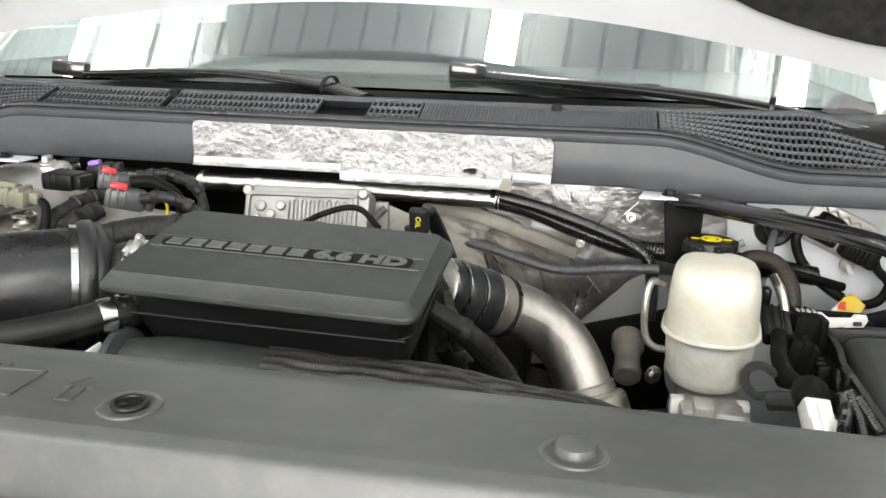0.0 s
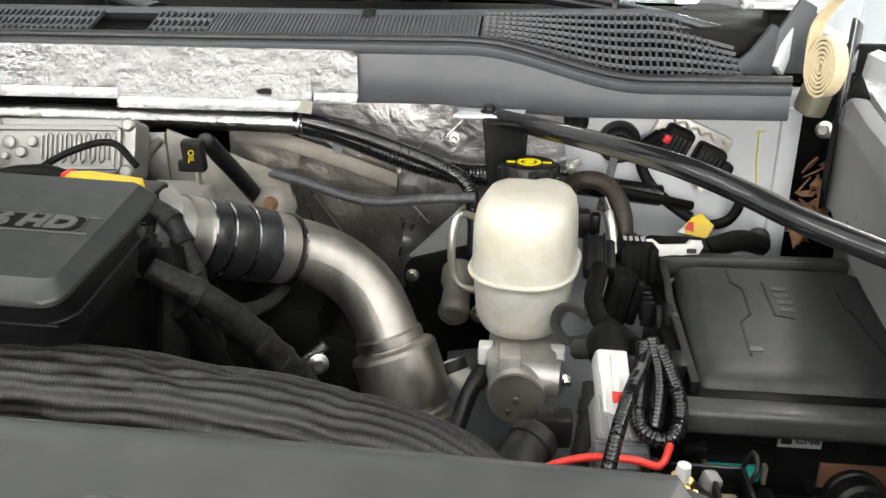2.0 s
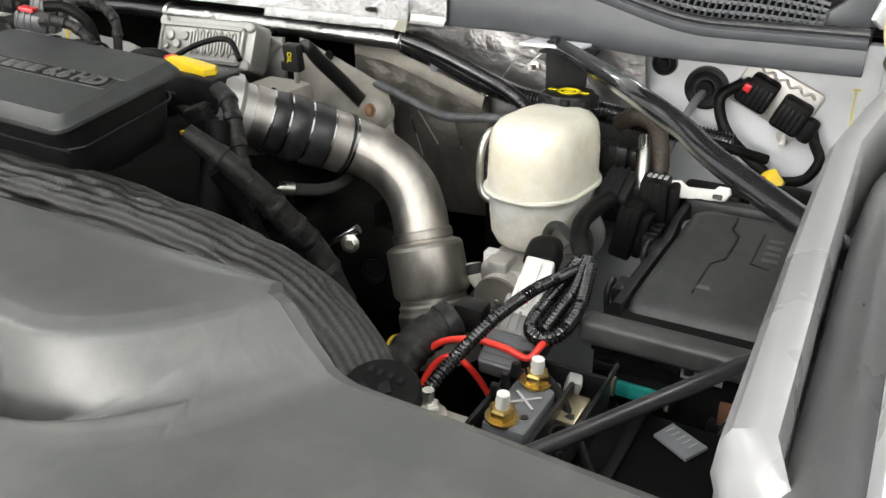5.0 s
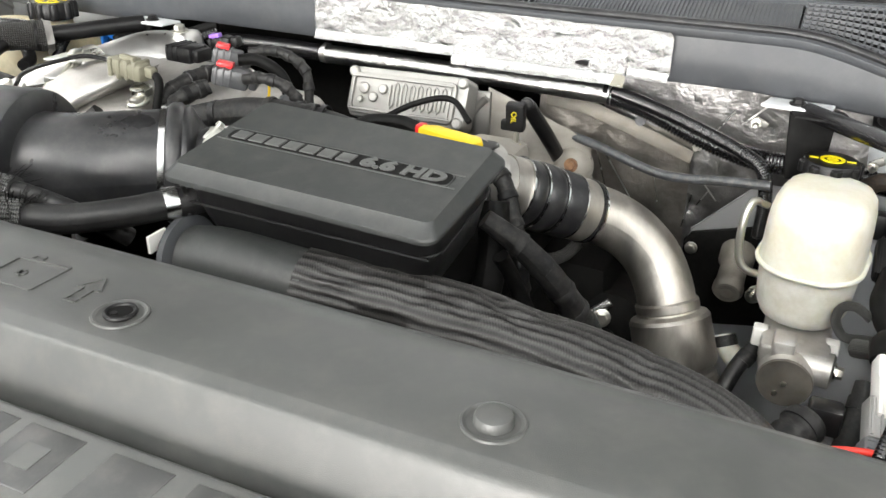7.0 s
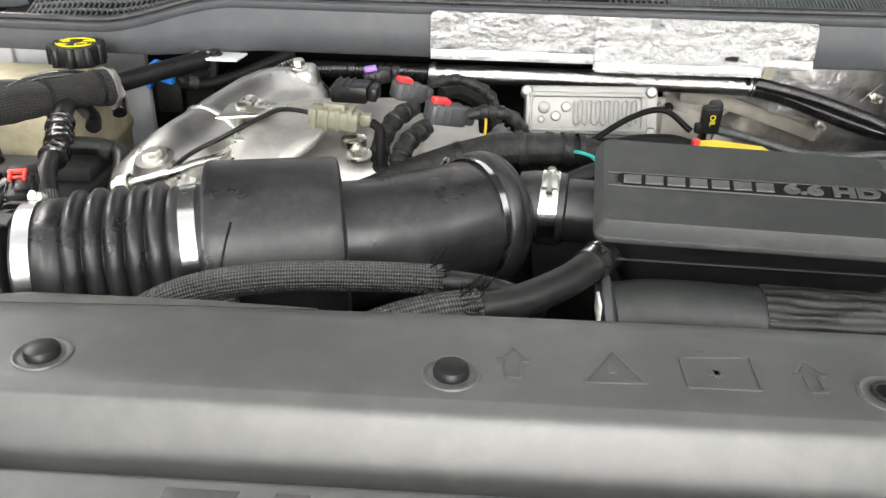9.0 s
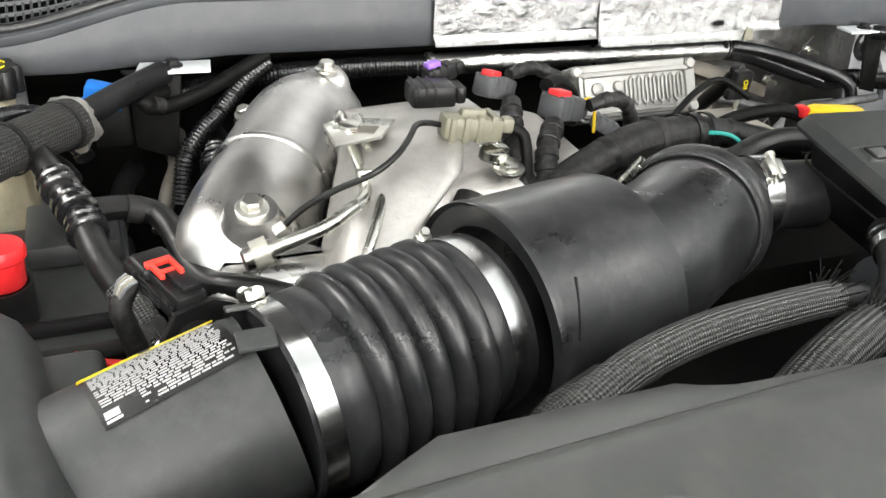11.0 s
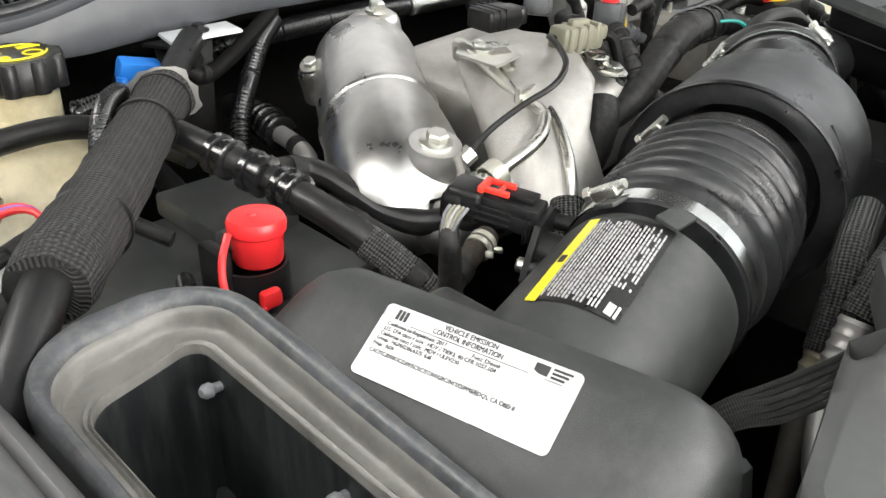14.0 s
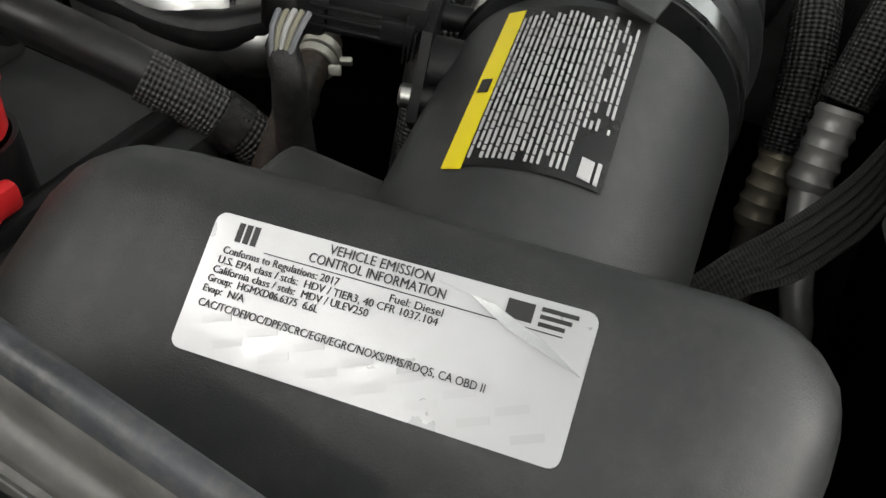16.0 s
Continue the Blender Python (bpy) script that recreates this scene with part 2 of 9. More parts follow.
def braid(name, base, shine, pitch, around, rough=0.45, depth=0.8, stripes=False, drift=2.0):
    """Woven sleeving on tubes: u runs along the tube in metres, v once round it."""
    m, nt, bs = node_material(name)
    c = nt.nodes.new("ShaderNodeTexCoord")
    sep = nt.nodes.new("ShaderNodeSeparateXYZ")
    nt.links.new(c.outputs["UV"], sep.inputs[0])

    def op(kind, a, b=None):
        n = nt.nodes.new("ShaderNodeMath")
        n.operation = kind
        for i, v in enumerate((a, b)):
            if v is None:
                continue
            if isinstance(v, (int, float)):
                n.inputs[i].default_value = v
            else:
                nt.links.new(v, n.inputs[i])
        return n.outputs[0]
    u = op("MULTIPLY", sep.outputs[0], 2 * math.pi / pitch)
    v = op("MULTIPLY", sep.outputs[1], 2 * math.pi * around)
    wob = op("MULTIPLY", noise_tex(nt, coords(nt), 32, 2), drift)
    if stripes:
        h = op("MULTIPLY", op("SINE", op("ADD", v, wob)), op("ADD", 0.68, op("MULTIPLY", op("SINE", op("ADD", u, op("MULTIPLY", v, 0.5))), 0.20)))
    else:
        h = op("MULTIPLY", op("SINE", op("ADD", op("ADD", u, v), wob)), op("SINE", op("ADD", op("SUBTRACT", u, v), wob)))
    # groove shade and strand shine are put into the colour by bump height
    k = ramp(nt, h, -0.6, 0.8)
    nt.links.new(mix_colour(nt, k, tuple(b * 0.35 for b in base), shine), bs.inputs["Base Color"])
    bs.inputs["Roughness"].default_value = rough
    bump(nt, bs, h, depth, 0.0012)
    return m


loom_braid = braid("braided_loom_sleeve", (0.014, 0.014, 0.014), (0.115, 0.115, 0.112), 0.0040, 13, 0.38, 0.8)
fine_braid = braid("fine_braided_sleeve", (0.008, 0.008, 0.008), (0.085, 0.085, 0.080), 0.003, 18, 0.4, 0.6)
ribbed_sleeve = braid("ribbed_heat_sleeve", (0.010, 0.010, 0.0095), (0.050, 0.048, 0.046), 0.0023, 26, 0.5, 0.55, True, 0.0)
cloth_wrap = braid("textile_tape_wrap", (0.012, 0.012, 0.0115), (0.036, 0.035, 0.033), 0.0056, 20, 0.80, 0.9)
cloth_tape = surface("cloth_tape", (0.0135, 0.0135, 0.0138), 0.50, vary=0.35, dust=0.12, grain=1100, grain_bump=0.6, blot=30, spec=0.25)


def tank_plastic(name, base, deep, through_light):
    m, nt, bs = node_material(name)
    vec = coords(nt)
    big = noise_tex(nt, vec, 48, 5, 0.65)
    nt.links.new(mix_colour(nt, ramp(nt, big, 0.36, 0.60), deep, base), bs.inputs["Base Color"])
    bs.inputs["Roughness"].default_value = 0.38
    bs.inputs["Subsurface Weight"].default_value = through_light
    bs.inputs["Subsurface Radius"].default_value = (0.03, 0.022, 0.012)
    bs.inputs["Subsurface Scale"].default_value = 0.5
    bump(nt, bs, noise_tex(nt, vec, 300, 2), 0.12, 0.0006)
    return m


tank_upper = tank_plastic("yellowed_tank_plastic", (0.76, 0.735, 0.635), (0.68, 0.64, 0.51), 0.35)
tank_lower = tank_plastic("milky_tank_plastic", (0.69, 0.68, 0.625), (0.57, 0.55, 0.48), 0.35)
tank_cream = tank_plastic("cream_tank_plastic", (0.60, 0.54, 0.37), (0.46, 0.41, 0.27), 0.3)


def glass_material(name, tint):
    m, nt, bs = node_material(name)
    bs.inputs["Base Color"].default_value = (*tint, 1)
    bs.inputs["Transmission Weight"].default_value = 1.0
    bs.inputs["Roughness"].default_value = 0.0
    bs.inputs["IOR"].default_value = 1.65
    return m


screen_glass = glass_material("windscreen_glass", (0.80, 0.93, 0.90))


def glowing(name, colour, strength):
    m, nt, bs = node_material(name)
    bs.inputs["Base Color"].default_value = (0.8, 0.8, 0.8, 1)
    bs.inputs["Emission Color"].default_value = (*colour, 1)
    bs.inputs["Emission Strength"].default_value = strength
    return m


lamp_glow = glowing("lamp_diffuser", (1.0, 0.99, 0.97), 9.0)


# ---- building helpers ----
class Shape:
    """Vertices, faces and (along, round) coordinates of one mesh."""

    def __init__(self):
        self.v, self.f, self.uv = [], [], []

    def add(self, verts, faces, uvs=None):
        k = len(self.v)
        self.v += [tuple(p) for p in verts]
        self.f += [tuple(i + k for i in face) for face in faces]
        self.uv += list(uvs) if uvs is not None else [(0, 0)] * len(verts)
        return self

    def join(self, *others):
        for o in others:
            self.add(o.v, o.f, o.uv)
        return self

    def moved(self, m):
        self.v = [tuple(m @ Vector(p)) for p in self.v]
        return self


def mesh_of(name, shape, sharp=38):
    me = bpy.data.meshes.new(name)
    me.from_pydata(shape.v, [], shape.f)
    layer = me.uv_layers.new(name="along")
    at = np.zeros(len(me.loops), dtype=np.int32)
    me.loops.foreach_get("vertex_index", at)
    layer.data.foreach_set("uv", np.array(shape.uv, dtype=np.float32)[at].ravel())
    me.polygons.foreach_set("use_smooth", [True] * len(me.polygons))
    me.set_sharp_from_angle(angle=radians(sharp))
    me.update()
    return me


def thing(name, label, category, base=(0, 0, 0), group="", kind=""):
    ob = new(name)
    ob.empty_display_size = 0.02
    ob.location = base
    return tagged(ob, label, category, group, kind)


def part(name, shape, material, parent, label="", sharp=38):
    me = mesh_of(name, shape, sharp)
    me.materials.append(material)
    ob = new(name, me)
    ob.parent = parent
    if parent.parent is None:
        ob.matrix_parent_inverse = Matrix.Translation(-parent.location)
    return tagged(ob, label)


def solo(name, shape, material, label, category, group="", kind="", sharp=38):
    me = mesh_of(name, shape, sharp)
    me.materials.append(material)
    return tagged(new(name, me), label, category, group, kind)


def from_bmesh(bm):
    s = Shape()
    bm.verts.index_update()
    s.add([v.co[:] for v in bm.verts], [[v.index for v in f.verts] for f in bm.faces])
    bm.free()
    return s


def block(x0, x1, y0, y1, z0, z1, bevel=0.003, seg=2, turn=None):
    """A bevelled block between two corners; turn: degrees (rx, ry, rz) round its middle."""
    bm = bmesh.new()
    bmesh.ops.create_cube(bm, size=1)
    size = Vector((x1 - x0, y1 - y0, z1 - z0))
    for v in bm.verts:
        v.co = Vector(a * b for a, b in zip(v.co, size))
    if bevel:
        bmesh.ops.bevel(bm, geom=bm.edges[:], offset=min(bevel, 0.45 * min(size)), segments=seg, profile=0.5, affect="EDGES")
    m = pose((x0 + x1) / 2, (y0 + y1) / 2, (z0 + z1) / 2, *(turn or (0, 0, 0)))
    bm.transform(m)
    return from_bmesh(bm)


def prism(poly, h, m=None, bevel=0.002, seg=2):
    """A flat outline (x, y) raised from 0 to h along z, bevelled, then moved by m."""
    bm = bmesh.new()
    vs = [bm.verts.new((x, y, 0)) for x, y in poly]
    face = bm.faces.new(vs)
    got = bmesh.ops.extrude_face_region(bm, geom=[face])
    for v in got["geom"]:
        if isinstance(v, bmesh.types.BMVert):
            v.co.z += h
    bmesh.ops.recalc_face_normals(bm, faces=bm.faces[:])
    if bevel:
        top = [e for e in bm.edges if all(abs(v.co.z - h) < 1e-6 for v in e.verts)]
        bmesh.ops.bevel(bm, geom=top, offset=bevel, segments=seg, profile=0.5, affect="EDGES")
    if m is not None:
        bm.transform(m)
    return from_bmesh(bm)


def curve(pts, step=0.006):
    """Points evenly along a smooth curve through pts (Catmull-Rom), and the fraction of the control list at each."""
    P = [Vector(p) for p in pts]
    if len(P) == 2:
        n = max(2, int((P[1] - P[0]).length / step) + 1)
        return [P[0].lerp(P[1], i / (n - 1)) for i in range(n)], [i / (n - 1) for i in range(n)]
    Q = [2 * P[0] - P[1]] + P + [2 * P[-1] - P[-2]]
    out, at = [], []
    for i in range(1, len(Q) - 2):
        a, b, c, d = Q[i - 1:i + 3]
        n = max(2, int((c - b).length / step) + 1)
        for k in range(n):
            t = k / n
            out.append(0.5 * ((2 * b) + (c - a) * t + (2 * a - 5 * b + 4 * c - d) * t * t + (3 * b - a - 3 * c + d) * t ** 3))
            at.append(i - 1 + t)
    out.append(P[-1])
    at.append(len(P) - 1)
    return out, at


def tube(pts, r, n=14, step=0.006, ridge=None, cap=True, flat=1.0, wobble=0.0, seed=1):
    """A hose through pts. r: one radius or one per point. ridge: (pitch, depth) of corrugation. flat: height over width."""
    if ridge:
        step = min(step, ridge[0] / 4)
    line, at = curve(pts, step)
    rs = [r] * len(pts) if isinstance(r, (int, float)) else list(r)
    s, along, frame_up = Shape(), 0.0, None
    verts, uvs = [], []
    for i, p in enumerate(line):
        tan = (line[min(i + 1, len(line) - 1)] - line[max(i - 1, 0)]).normalized()
        if frame_up is None:
            frame_up = Vector((0, 0, 1)) if abs(tan.z) < 0.9 else Vector((1, 0, 0))
        frame_up = (frame_up - tan * frame_up.dot(tan)).normalized()
        side = tan.cross(frame_up)
        if i:
            along += (p - line[i - 1]).length
        k = at[i]
        j = min(int(k), len(rs) - 1)
        rad = rs[j] + (rs[min(j + 1, len(rs) - 1)] - rs[j]) * (k - j)
        if ridge:
            ph = (along / ridge[0]) % 1.0
            rad += ridge[1] * (0.5 if ph < 0.5 else -0.5)
        for q in range(n + 1):
            a = 2 * math.pi * q / n
            w = 1 + (wobble * noise.noise(Vector((along * 60 + seed * 7.3, math.cos(a) * 2, math.sin(a) * 2))) if wobble else 0)
            verts.append(p + side * (math.cos(a) * rad * w) + frame_up * (math.sin(a) * rad * w * flat))
            uvs.append((along, q / n))
    m = len(line)
    faces = [(i * (n + 1) + q, i * (n + 1) + q + 1, (i + 1) * (n + 1) + q + 1, (i + 1) * (n + 1) + q) for i in range(m - 1) for q in range(n)]
    if cap:
        faces.append(tuple(range(n - 1, -1, -1)))
        faces.append(tuple((m - 1) * (n + 1) + q for q in range(n)))
    return s.add(verts, faces, uvs)


def lathe(profile, origin, axis, n=32, close=True):
    """A turned body: profile of (distance along axis, radius)."""
    o, d = Vector(origin), Vector(axis).normalized()
    up = Vector((0, 0, 1)) if abs(d.z) < 0.9 else Vector((0, 1, 0))
    up = (up - d * up.dot(d)).normalized()
    side = d.cross(up)
    verts, uvs = [], []
    for k, (a, r) in enumerate(profile):
        for q in range(n):
            t = 2 * math.pi * q / n
            verts.append(o + d * a + side * (math.cos(t) * r) + up * (math.sin(t) * r))
            uvs.append((a, q / n))
    m = len(profile)
    faces = [(i * n + q, i * n + (q + 1) % n, (i + 1) * n + (q + 1) % n, (i + 1) * n + q) for i in range(m - 1) for q in range(n)]
    if close:
        faces.append(tuple(range(n - 1, -1, -1)))
        faces.append(tuple((m - 1) * n + q for q in range(n)))
    return Shape().add(verts, faces, uvs)


def ring_loft(rings, cap=True):
    """Skins a list of closed rings with equal numbers of points."""
    n, m = len(rings[0]), len(rings)
    faces = [(i * n + q, i * n + (q + 1) % n, (i + 1) * n + (q + 1) % n, (i + 1) * n + q) for i in range(m - 1) for q in range(n)]
    if cap:
        faces += [tuple(range(n - 1, -1, -1)), tuple((m - 1) * n + q for q in range(n))]
    return Shape().add([p for ring in rings for p in ring], faces)


def rounded(w, d, r, seg=5):
    """Outline of a rounded rectangle round the origin."""
    out = []
    for cx, cy, a0 in ((w / 2 - r, d / 2 - r, 0), (-w / 2 + r, d / 2 - r, 90), (-w / 2 + r, -d / 2 + r, 180), (w / 2 - r, -d / 2 + r, 270)):
        for i in range(seg + 1):
            a = radians(a0 + 90 * i / seg)
            out.append((cx + r * math.cos(a), cy + r * math.sin(a)))
    return out


def clamp_band(centre, axis, r, width, parent, label="bright steel hose clamp", screw=None, thick=0.0012, name="hose_clamp"):
    """A steel band round a hose, with a worm screw at the angle screw."""
    h = width / 2
    band = lathe([(-h, r), (-h, r + thick), (h, r + thick), (h, r), (-h, r)], centre, axis, 40, False)
    ob = part(name, band, bright_steel, parent, label)
    if screw is not None:
        o, d = Vector(centre), Vector(axis).normalized()
        up = (Vector((0, 0, 1)) - d * d.z).normalized()
        side = d.cross(up)
        a = radians(screw)
        out = side * math.cos(a) + up * math.sin(a)
        along = d.cross(out)
        p = o + out * (r + 0.005)
        m = Matrix((along, d, out)).transposed().to_4x4()
        m.translation = p
        part("worm_housing", block(-0.008, 0.008, -h * 0.9, h * 0.9, -0.004, 0.003, 0.0015).moved(m), zinc, ob)
        part("worm_screw", lathe([(-0.014, 0.0042), (-0.010, 0.0042), (-0.010, 0.003), (0.013, 0.003)], p + out * 0.001, along, 8), zinc, ob)
    return ob


def hex_bolt(p, axis, r, h=0.006, washer=True):
    s = lathe([(0, r), (h * 0.85, r), (h, r * 0.85)], p, axis, 6)
    if washer:
        s.join(lathe([(-0.0015, r * 1.5), (0.0005, r * 1.5), (0.001, r * 1.4)], p, axis, 20))
    return s


def text_shape(words, height, m, depth=0.0003, align="CENTER", spacing=1.0, width=None, bold=0.0):
    """Lettering as a mesh, lying in m's xy plane."""
    data = bpy.data.curves.new("lettering", "FONT")
    data.body, data.size, data.extrude, data.align_x, data.align_y = words, height / 0.7, depth, align, "CENTER"
    data.space_character, data.offset = spacing, bold
    data.resolution_u = 3
    ob = bpy.data.objects.new("lettering", data)
    scene.collection.objects.link(ob)
    me = bpy.data.meshes.new_from_object(ob.evaluated_get(bpy.context.evaluated_depsgraph_get()))
    k = 1.0
    if width:
        have = [v.co.x for v in me.vertices]
        k = width / (max(have) - min(have))
    s = Shape().add([m @ Vector((v.co.x * k, v.co.y, v.co.z)) for v in me.vertices], [tuple(p.vertices) for p in me.polygons])
    bpy.data.objects.remove(ob)
    bpy.data.meshes.remove(me)
    bpy.data.curves.remove(data)
    return s


def plane_frame(origin, right, up):
    """A frame with x along right, y near up, z out of the surface."""
    x = Vector(right).normalized()
    z = x.cross(Vector(up)).normalized()
    m = Matrix((x, z.cross(x), z)).transposed().to_4x4()
    m.translation = Vector(origin)
    return m


# ---- the workshop round the truck ----
def flat_slab(x0, x1, y0, y1, z0, z1):
    return block(x0, x1, y0, y1, z0, z1, 0)


solo("floor", flat_slab(-7, 7, -7, 8, -0.2, 0), concrete, "grey concrete workshop floor", "floor", kind="structure")


def ribbed(length, height, pitch=0.23, rib=0.022, depth=0.035):
    """A ribbed metal sheet in the xz plane, its ribs upright, facing -y."""
    pts, x = [], 0.0
    while x < length:
        pts += [(x, 0), (x + pitch - 2 * rib, 0), (x + pitch - 1.5 * rib, -depth), (x + pitch - 0.5 * rib, -depth)]
        x += pitch
    pts.append((x, 0))
    verts = [(px, py, 0) for px, py in pts] + [(px, py, height) for px, py in pts]
    n = len(pts)
    return Shape().add(verts, [(i, i + 1, n + i + 1, n + i) for i in range(n - 1)])


WALLS = (("wall_north", (-7, 8, 0), 0, 14, CEILING), ("wall_east", (7, 8, 0), -90, 15, CEILING), ("wall_west", (-7, -7, 0), 90, 15, CEILING))
for name, at, turn, length, height in WALLS:
    s = ribbed(length, height).moved(pose(*at, 0, 0, turn))
    solo(name, s, shed_metal, "pale ribbed metal workshop wall", "wall", kind="structure", sharp=20)
# the south wall has the open bay door
for x0, x1, z0, z1 in ((-7, -2.2, 0, CEILING), (3.0, 7, 0, CEILING), (-2.2, 3.0, 3.5, CEILING)):
    solo("wall_south", flat_slab(x0, x1, -7.1, -7, z0, z1), shed_metal, "pale metal workshop wall beside the bay door", "wall", kind="structure")
ceiling = ribbed(14, 15).moved(pose(-7, -7, CEILING, -90, 0, 0))
solo("ceiling", ceiling, shed_metal, "pale ribbed metal workshop ceiling", "ceiling", kind="structure", sharp=20)

first_lamp = None
for lx, ly in LAMP_ROWS:
    if first_lamp is None:
        first_lamp = thing("strip_lamp", "white strip lamp hung under the ribbed ceiling", "lamp", (lx, ly, CEILING - 0.45), "ceiling strip lamps")
        part("housing", block(lx - 0.10, lx + 0.10, ly - 1.2, ly + 1.2, CEILING - 0.42, CEILING - 0.36, 0.01), white_plastic, first_lamp)
        part("hanger", block(lx - 0.01, lx + 0.01, ly - 0.9, ly - 0.88, CEILING - 0.37, CEILING - 0.005, 0), white_plastic, first_lamp)
        part("hanger", block(lx - 0.01, lx + 0.01, ly + 0.88, ly + 0.9, CEILING - 0.37, CEILING - 0.005, 0), white_plastic, first_lamp)
        part("diffuser", block(lx - 0.085, lx + 0.085, ly - 1.15, ly + 1.15, CEILING - 0.45, CEILING - 0.422, 0.008), lamp_glow, first_lamp, "glowing white diffuser")
        home = (lx, ly)
    else:
        copy_thing(first_lamp, pose(lx, ly, CEILING - 0.45))

# ---- truck body: fenders, firewall, cab front, screen, hood ----
for side, word in ((1, "fender_right"), (-1, "fender_left")):
    s = Shape()
    # crown of the fender, rolled over to the inner flange and outer skin
    section = [(0.985, 0.45), (0.985, 1.10), (0.975, 1.18), (0.945, 1.245), (0.90, 1.285), (0.865, 1.295), (0.845, 1.290), (0.842, 1.262), (0.826, 1.260), (0.824, 1.17), (0.84, 1.17), (0.85, 1.15), (0.85, 0.55)]
    ys = [-0.32, -0.2, 0.0, 0.2, 0.4, 0.5, 0.6, 0.7, 0.8, 1.0, 1.2]
    drop = [0.09, 0.03, 0.004, 0, 0, 0, 0, 0, 0, 0, 0]
    verts, n = [], len(section)
    for y, d in zip(ys, drop):
        out = 0.06 * max(0.0, min(1.0, (y - 0.42) / 0.38)) ** 1.3
        verts += [(side * (x - 0.3 * d + out * max(0.0, min(1.0, (0.985 - x) / 0.14))), y, z - (d if z > 1.1 else 0)) for x, z in section]
    s.add(verts, [(i * n + k, i * n + k + 1, (i + 1) * n + k + 1, (i + 1) * n + k) for i in range(len(ys) - 1) for k in range(n - 1)])
    solo(word, s, white_paint, "white painted truck fender beside the engine bay", "fender", kind="structure")

for side, word in ((1, "fender_rail_right"), (-1, "fender_rail_left")):
    first = 0.02 if side > 0 else 0.345
    sec = [(0.842, 1.20), (0.840, 1.262), (0.834, 1.272), (0.822, 1.2735), (0.806, 1.270), (0.799, 1.262), (0.797, 1.248), (0.801, 1.243), (0.803, 1.20), (0.803, 1.15)]
    sec = [((0.788 + (x - 0.797) * 0.55) if side > 0 else x, z) for x, z in sec]
    rings = []
    for y, dx, dz in ((0.024, 0.02, -0.03), (0.027, 0.010, -0.012), (0.038, 0.003, -0.002), (0.2, 0.0, 0), (0.4, -0.002, 0), (0.5, 0.008, 0), (0.6, 0.022, 0), (0.7, 0.040, 0), (0.76, 0.052, -0.012), (0.80, 0.060, -0.035)):
        if y >= first:
            rings.append([(side * (x + (dx if x < 0.83 or y > 0.3 else 0)), y, z + dz) for x, z in sec])
    solo(word, ring_loft(rings), rail_paint, "white painted inner fender rail, greyed for shade", "fender", kind="structure")

# painted firewall behind the engine, with the sloped end panels
fw = block(0.40, 0.824, 0.83, 0.85, 0.6, 1.255, 0.002)
solo("firewall_right", fw, sprayed_white, "white painted firewall panel with rubber grommets", "firewall", kind="structure")
fw = block(-0.838, -0.605, 0.83, 0.85, 0.6, 1.255, 0.002)
solo("firewall_left", fw, sprayed_white, "white painted firewall panel behind the coolant tank", "firewall", kind="structure")
# shade behind the engine is put into this panel's colour
solo("firewall_middle", block(-0.605, 0.40, 0.84, 0.86, 0.6, 1.25, 0.002), engine_dark, "firewall behind the engine, blackened for the deep shade", "firewall", kind="structure")
for side in (1, -1):
    s = block(side * 0.80 if side > 0 else -0.838, 0.822 if side > 0 else -0.80, 0.82, 0.83, 0.7, 1.235, 0.002)
    solo("apron_end", s, sprayed_white, "white inner panel at the end of the firewall", "panel", kind="structure")
# dark sheets added so that the gaps behind the hinges read as shade
for side in (1, -1):
    solo("cowl_gap_shade", block(min(side * 0.835, side * 0.98), max(side * 0.835, side * 0.98), 0.885, 0.90, 0.8, 1.30, 0.002), engine_dark, "dark sheet added for the shade behind the hood hinge", "panel", kind="structure")
# floor blackened to keep the bottom of the bay in shade
solo("engine_bay_floor", block(-0.84, 0.84, -0.3, 0.84, 0.62, 0.66, 0), engine_dark, "bottom of the engine bay, blackened for the shade there", "undertray", kind="structure")
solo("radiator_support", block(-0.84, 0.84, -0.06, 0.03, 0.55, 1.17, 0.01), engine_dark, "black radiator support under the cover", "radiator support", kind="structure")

# front of the truck under the cover, so that nothing is seen through
solo("front_grille", block(-0.90, 0.90, -0.36, -0.30, 0.55, 1.12, 0.02), dull_black, "black front of the truck below the cover", "grille", kind="structure")


def side_curve(x):
    """Height of the cowl's upper edge across the truck."""
    a = abs(x)
    if a < 0.43:
        return 1.3165
    if a < 0.63:
        t = (a - 0.43) / 0.20
        return 1.3165 - 0.0395 * (t * t * (3 - 2 * t))
    return 1.277


def low_curve(x):
    a = abs(x)
    return 1.250 if a < 0.40 else 1.250 - 0.012 * min(1, (a - 0.40) / 0.15)


def cowl_bow(x):
    """How far the cowl's face runs back towards its ends."""
    return 0.020 * (abs(x) / 0.8) ** 2


cowl = thing("windscreen_cowl", "dark grey plastic cowl panel with air grilles below the windscreen", "cowl", (0, 0.73, 1.24))
xs = [-0.80 + 1.583 * i / 120 for i in range(121)]
prof = []
for x in xs:
    t, b = side_curve(x), low_curve(x)
    o = cowl_bow(x)
    prof.append([(x, y + o, z) for y, z in ((0.723, b), (0.7205, b + 0.004), (0.7225, b + (t - b) * 0.5), (0.7245, t - 0.012), (0.7215, t - 0.009), (0.7215, t - 0.002), (0.726, t + 0.001), (0.738, t + 0.001), (0.740, t - 0.01), (0.738, b))])
part("front_face", ring_loft(prof), cowl_plastic, cowl, "smooth dark grey front face", 50)
